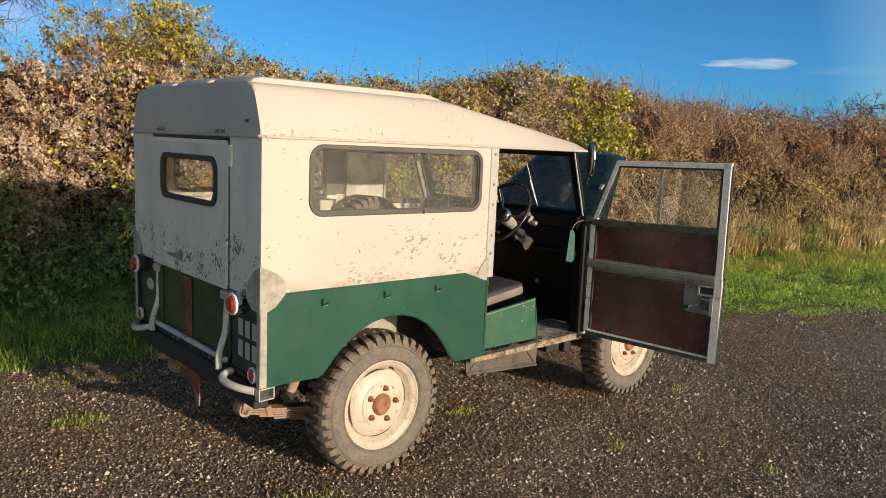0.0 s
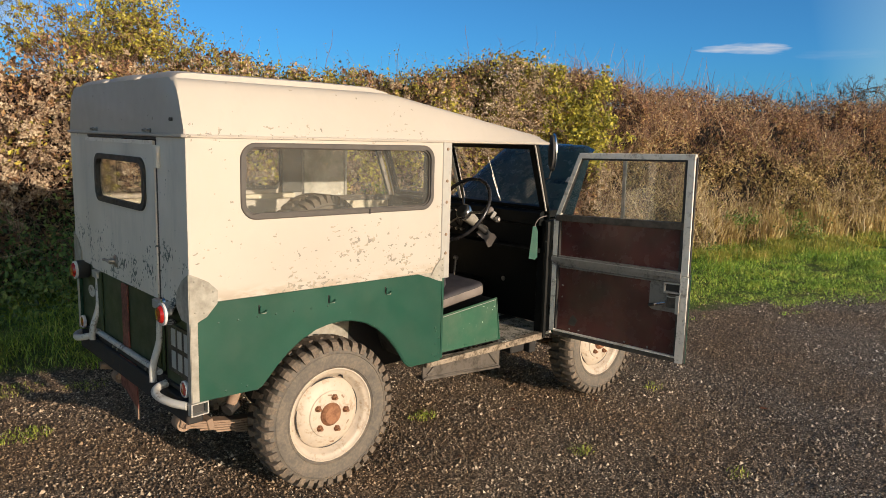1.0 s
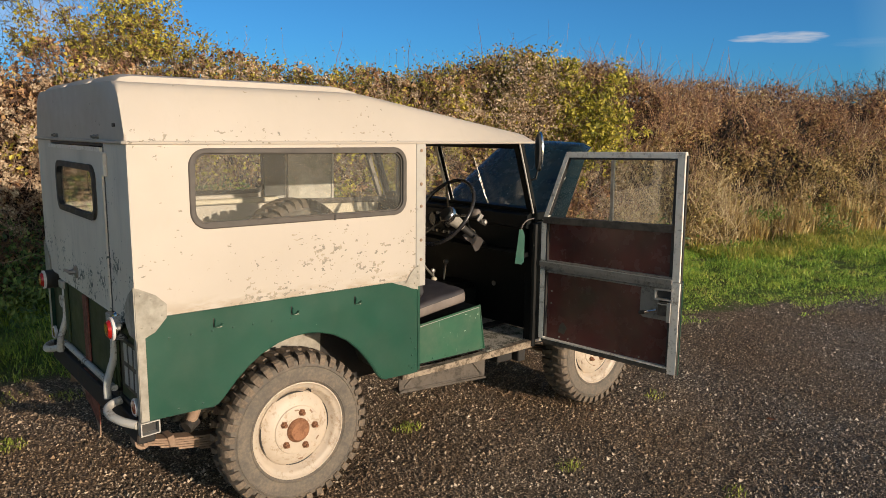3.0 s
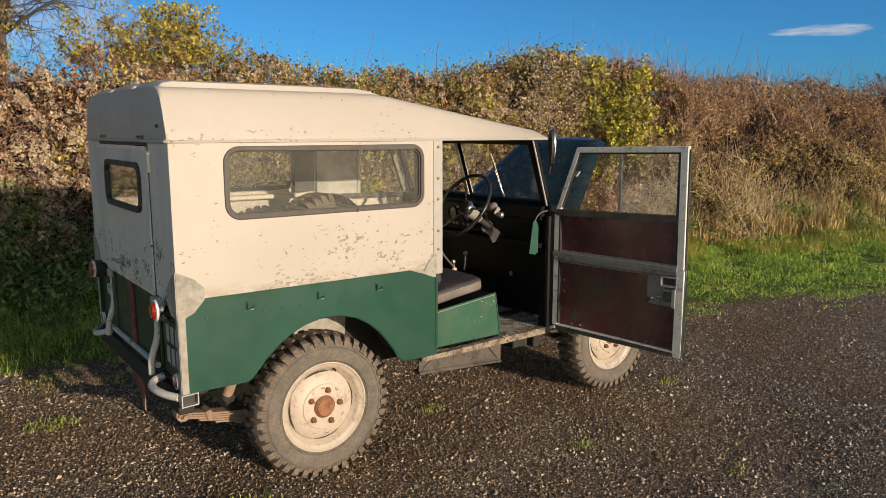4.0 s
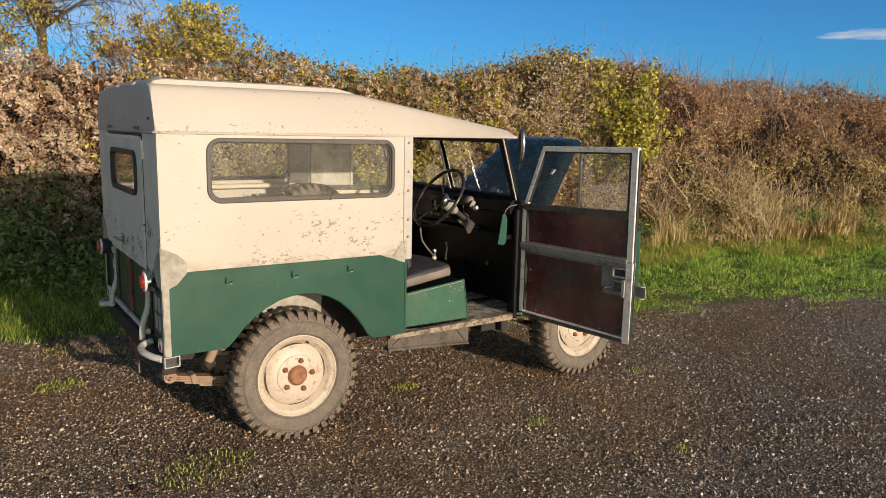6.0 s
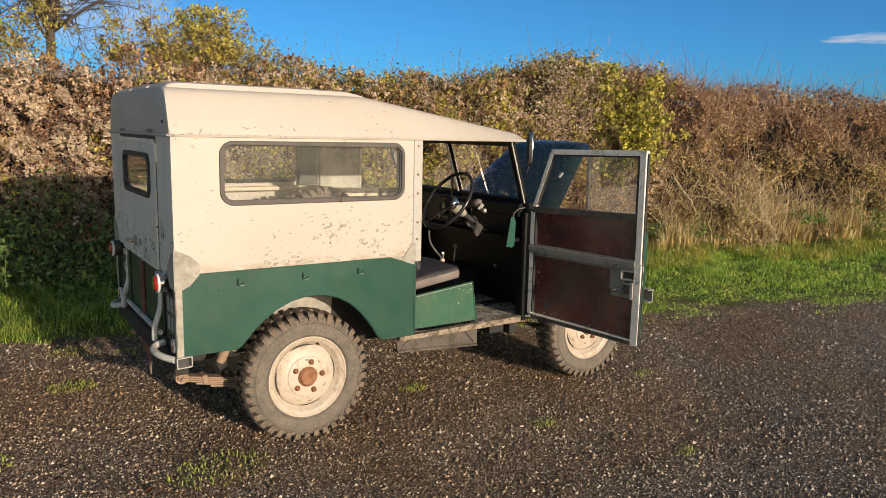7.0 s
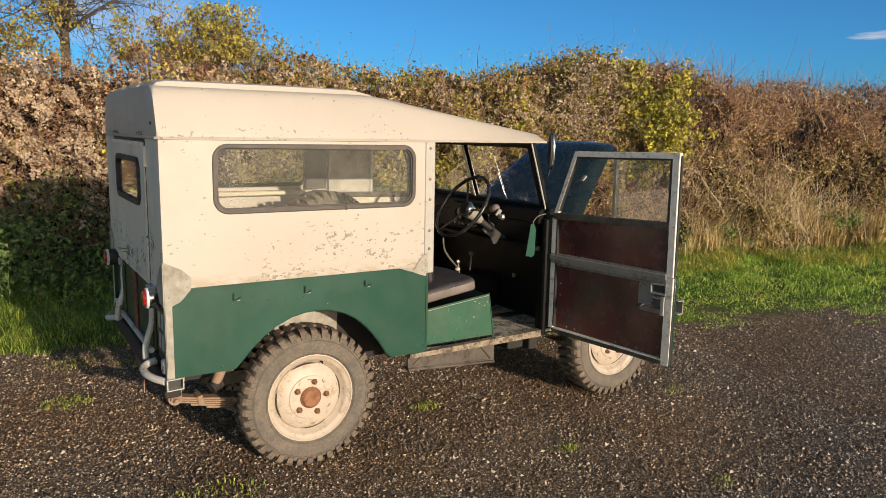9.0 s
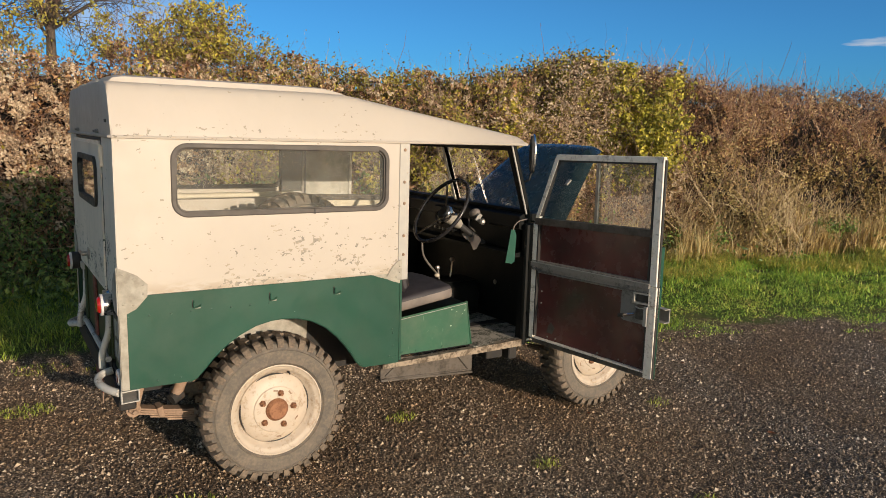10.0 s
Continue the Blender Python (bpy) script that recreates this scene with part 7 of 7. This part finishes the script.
# ---- trees ----
def tree(name, label, base, height, lean, rng, n_limb, levels, leaf=None, n_leaf=0, leaf_size=(0.03, 0.05), trunk_r=0.16, spread=0.55, fork=0.3, thin=0.42):
    ob = thing(name, label, "tree", at=(0, 0, 0))
    bm = bmesh.new()
    top = Vector(base) + Vector((*lean, height))
    line = [Vector(base).lerp(top, t) + Vector((0.06 * math.sin(5 * t), 0.05 * math.cos(4 * t), 0)) * t for t in (0, 0.2, 0.4, 0.6, 0.8, 1)]
    tube(line, [trunk_r, trunk_r * 0.85, trunk_r * 0.7, trunk_r * 0.5, trunk_r * 0.3, trunk_r * 0.1], 9, bm)
    part("trunk", bm, BARK, ob, "", True)
    tk = np.array([tuple(q) for q in line])
    starts = tk[0] + (tk[-1] - tk[0]) * rng.uniform(fork, 0.95, (n_limb, 1))
    aims = rng.normal(size=(n_limb, 3)) * np.array([spread, spread, 0.25]) + np.array([0, 0, 0.75])
    lens = height * rng.uniform(0.25, 0.55, n_limb)
    rad = trunk_r * rng.uniform(0.22, 0.45, n_limb)
    all_pts = []
    for lv in range(levels):
        p = wander(rng, starts, aims, lens, 7 if lv < 2 else 4, 0.17)
        part(("limb_work", "branch_work", "twiggery", "fine_twiggery")[lv], stick_mesh("branches", p, rad[:, None] * np.linspace(1, 0.3, p.shape[1])[None]), BARK, ob)
        k = (5, 6, 5)[min(lv, 2)]
        q = rng.integers(p.shape[1] // 3, p.shape[1], (len(p), k))
        starts = p[np.arange(len(p))[:, None], q].reshape(-1, 3)
        dirs = (p[:, -1] - p[:, 0])
        aims = np.repeat(dirs / np.linalg.norm(dirs, axis=1)[:, None], k, 0) + rng.normal(0, 0.6, (len(starts), 3))
        lens = np.repeat(lens, k) * rng.uniform(0.35, 0.65, len(starts))
        rad = np.repeat(rad, k) * thin
        all_pts.append(p[:, p.shape[1] // 2:].reshape(-1, 3))
    if leaf:
        src = all_pts[-1]
        at = src[rng.integers(0, len(src), n_leaf)] + rng.normal(0, 0.06, (n_leaf, 3))
        part("crown", leaf_mesh("leaves", rng, at, rng.uniform(*leaf_size, n_leaf), 0.5, 0.3), leaf, ob)
    return ob


BARK = plain("grey_brown_bark", (0.11, 0.085, 0.062), (0.055, 0.042, 0.032), 0.9, 0, 18, 0.6, dist=0.01)
tree("bare_tree", "bare grey-brown tree behind the hedge", (-0.05, 10.9, 0.0), 6.4, (0.15, 0.2), np.random.default_rng(69), 12, 4, None, 0, trunk_r=0.13, spread=0.36, fork=0.50)
rng = np.random.default_rng(70)
fork_at = np.array([[0.03, 10.98, 3.35]] * 5)
fork_p = wander(rng, fork_at + rng.normal(0, 0.03, (5, 3)), np.array([[-0.25, 0, 1], [0.32, 0, 1], [0.75, 0.1, 0.8], [-0.6, 0, 0.9], [0.12, -0.3, 1]]), np.array([2.6, 2.8, 2.2, 2.0, 2.4]), 9, 0.10)
bare = bpy.data.objects["bare_tree"]
part("fork", stick_mesh("fork", fork_p, np.array([[0.085], [0.08], [0.045], [0.045], [0.05]]) * np.linspace(1, 0.25, 9)[None]), BARK, bare)
sp = fork_p[:, 1:].reshape(-1, 3)
sp = sp[rng.integers(0, len(sp), 150)]
tw = wander(rng, sp, rng.normal(size=(len(sp), 3)) * np.array([1.0, 0.7, 0.35]) + np.array([0, 0, 0.25]), rng.uniform(0.5, 1.3, len(sp)), 7, 0.20)
part("fork_branch_work", stick_mesh("branches", tw, np.full((len(sp), 1), 0.013) * np.linspace(1, 0.3, 7)[None]), BARK, bare)
sp = tw[:, 1:].reshape(-1, 3)
sp = sp[rng.integers(0, len(sp), 1500)]
tw = wander(rng, sp, rng.normal(size=(len(sp), 3)) + np.array([0, 0, 0.1]), rng.uniform(0.2, 0.6, len(sp)), 5, 0.25)
part("fork_twiggery", stick_mesh("twigs", tw, np.full((len(sp), 1), 0.0055) * np.linspace(1, 0.4, 5)[None]), BARK, bare)
tree("willow_tree", "slender tree with thin yellow-green leaves", (-2.6, 9.0, 0.0), 5.6, (0.2, 0.1), np.random.default_rng(62), 18, 3, OLIVE_LEAF, 16000, (0.05, 0.09), trunk_r=0.10, spread=0.7, fork=0.25)
shrub("willow_bush", "tall olive-green leafy bush rising behind the hedge", (-1.30, 7.2, 2.95), (0.80, 0.5, 1.25), 170, 24000, OLIVE_LEAF, (0.03, 0.065), np.random.default_rng(64), 0.0)
FAR = np.random.default_rng(63)
for bx, by, h in ((88, 33.5, 6.3), (93, 31.5, 6.9), (90, 27.5, 6.8), (97, 26.5, 7.2), (100, 22.5, 6.6)):
    tagged(tree("far_tree", "bare rounded tree far beyond the hedge", (bx, by, 0.0), h, (0, 0), FAR, 15, 4, None, 0, trunk_r=0.22, spread=0.46, fork=0.08, thin=0.56), group="far bare trees")

# ---- weeds and fallen leaves on the gravel ----
rng = np.random.default_rng(71)
WEED = leafy("weed_leaves", (0, (0.060, 0.085, 0.018)), (0.5, (0.36, 0.44, 0.060)), (1, (0.56, 0.50, 0.11)), through=0.2)
WEEDS = ((0.95, -0.30, 0.08, 170), (1.33, -1.24, 0.07, 100), (-0.55, -0.86, 0.20, 420), (-1.02, 0.86, 0.12, 320), (1.75, -1.95, 0.06, 60), (-0.50, 1.50, 0.12, 160), (-0.90, 1.70, 0.14, 200), (2.6, -0.9, 0.07, 70), (-1.55, -0.20, 0.12, 140))
for wx, wy, wr, wn_ in WEEDS:
    wn_ = wn_ * 2 // 3
    w = thing("weed_tuft", "small yellow-green weed tuft growing in the gravel", "weed", "weeds in the gravel")
    w.location = (wx, wy, float(ground_z(np.array([[wx, wy]]))[0]) + 0.002)
    rad = wr * np.sqrt(rng.random(wn_))
    ang = rng.uniform(0, 6.28, wn_)
    at = np.column_stack([rad * np.cos(ang) * 1.3, rad * np.sin(ang), np.full(wn_, -0.004)])
    part("foliage", blades("foliage", rng, at, rng.uniform(0.010, 0.040, wn_), 0.006, rng.uniform(0.3, 1.2, wn_)), WEED, w)
DEAD = plain("dead_leaf", (0.24, 0.085, 0.035), (0.15, 0.06, 0.03), 0.7, 0, 30, 0.3)
for k in range(16):
    lx, ly = ((0.71, -0.90), (0.55, -1.9), (-1.25, -0.55), (-0.9, -0.9))[k] if k < 4 else (rng.uniform(-1.6, 3.6), rng.uniform(-2.4, 0.9))
    if k >= 4 and ly > float(verge(np.array([lx]))[0]) - 0.2:
        ly -= 1.2
    bm = bmesh.new()
    L = rng.uniform(0.03, 0.06)
    vs = [bm.verts.new((L * u, L * w, L * z)) for u, w, z in ((-0.5, 0, 0.05), (-0.2, 0.28, 0.16), (0.15, 0.24, 0.14), (0.5, 0, 0.10), (0.15, -0.24, 0.20), (-0.2, -0.26, 0.12), (0, 0, 0.0))]
    for a_, b_ in ((0, 1), (1, 2), (2, 3), (3, 4), (4, 5), (5, 0)):
        bm.faces.new((vs[a_], vs[b_], vs[6]))
    bmesh.ops.solidify(bm, geom=bm.faces[:], thickness=0.0008)
    lf = part("fallen_leaf", bm, DEAD, None, m=pose(lx, ly, float(ground_z(np.array([[lx, ly]]))[0]) + 0.006, 0, 0, rng.uniform(0, 360)))
    tagged(lf, "curled red-brown fallen leaf on the gravel", "leaf", "fallen leaves")
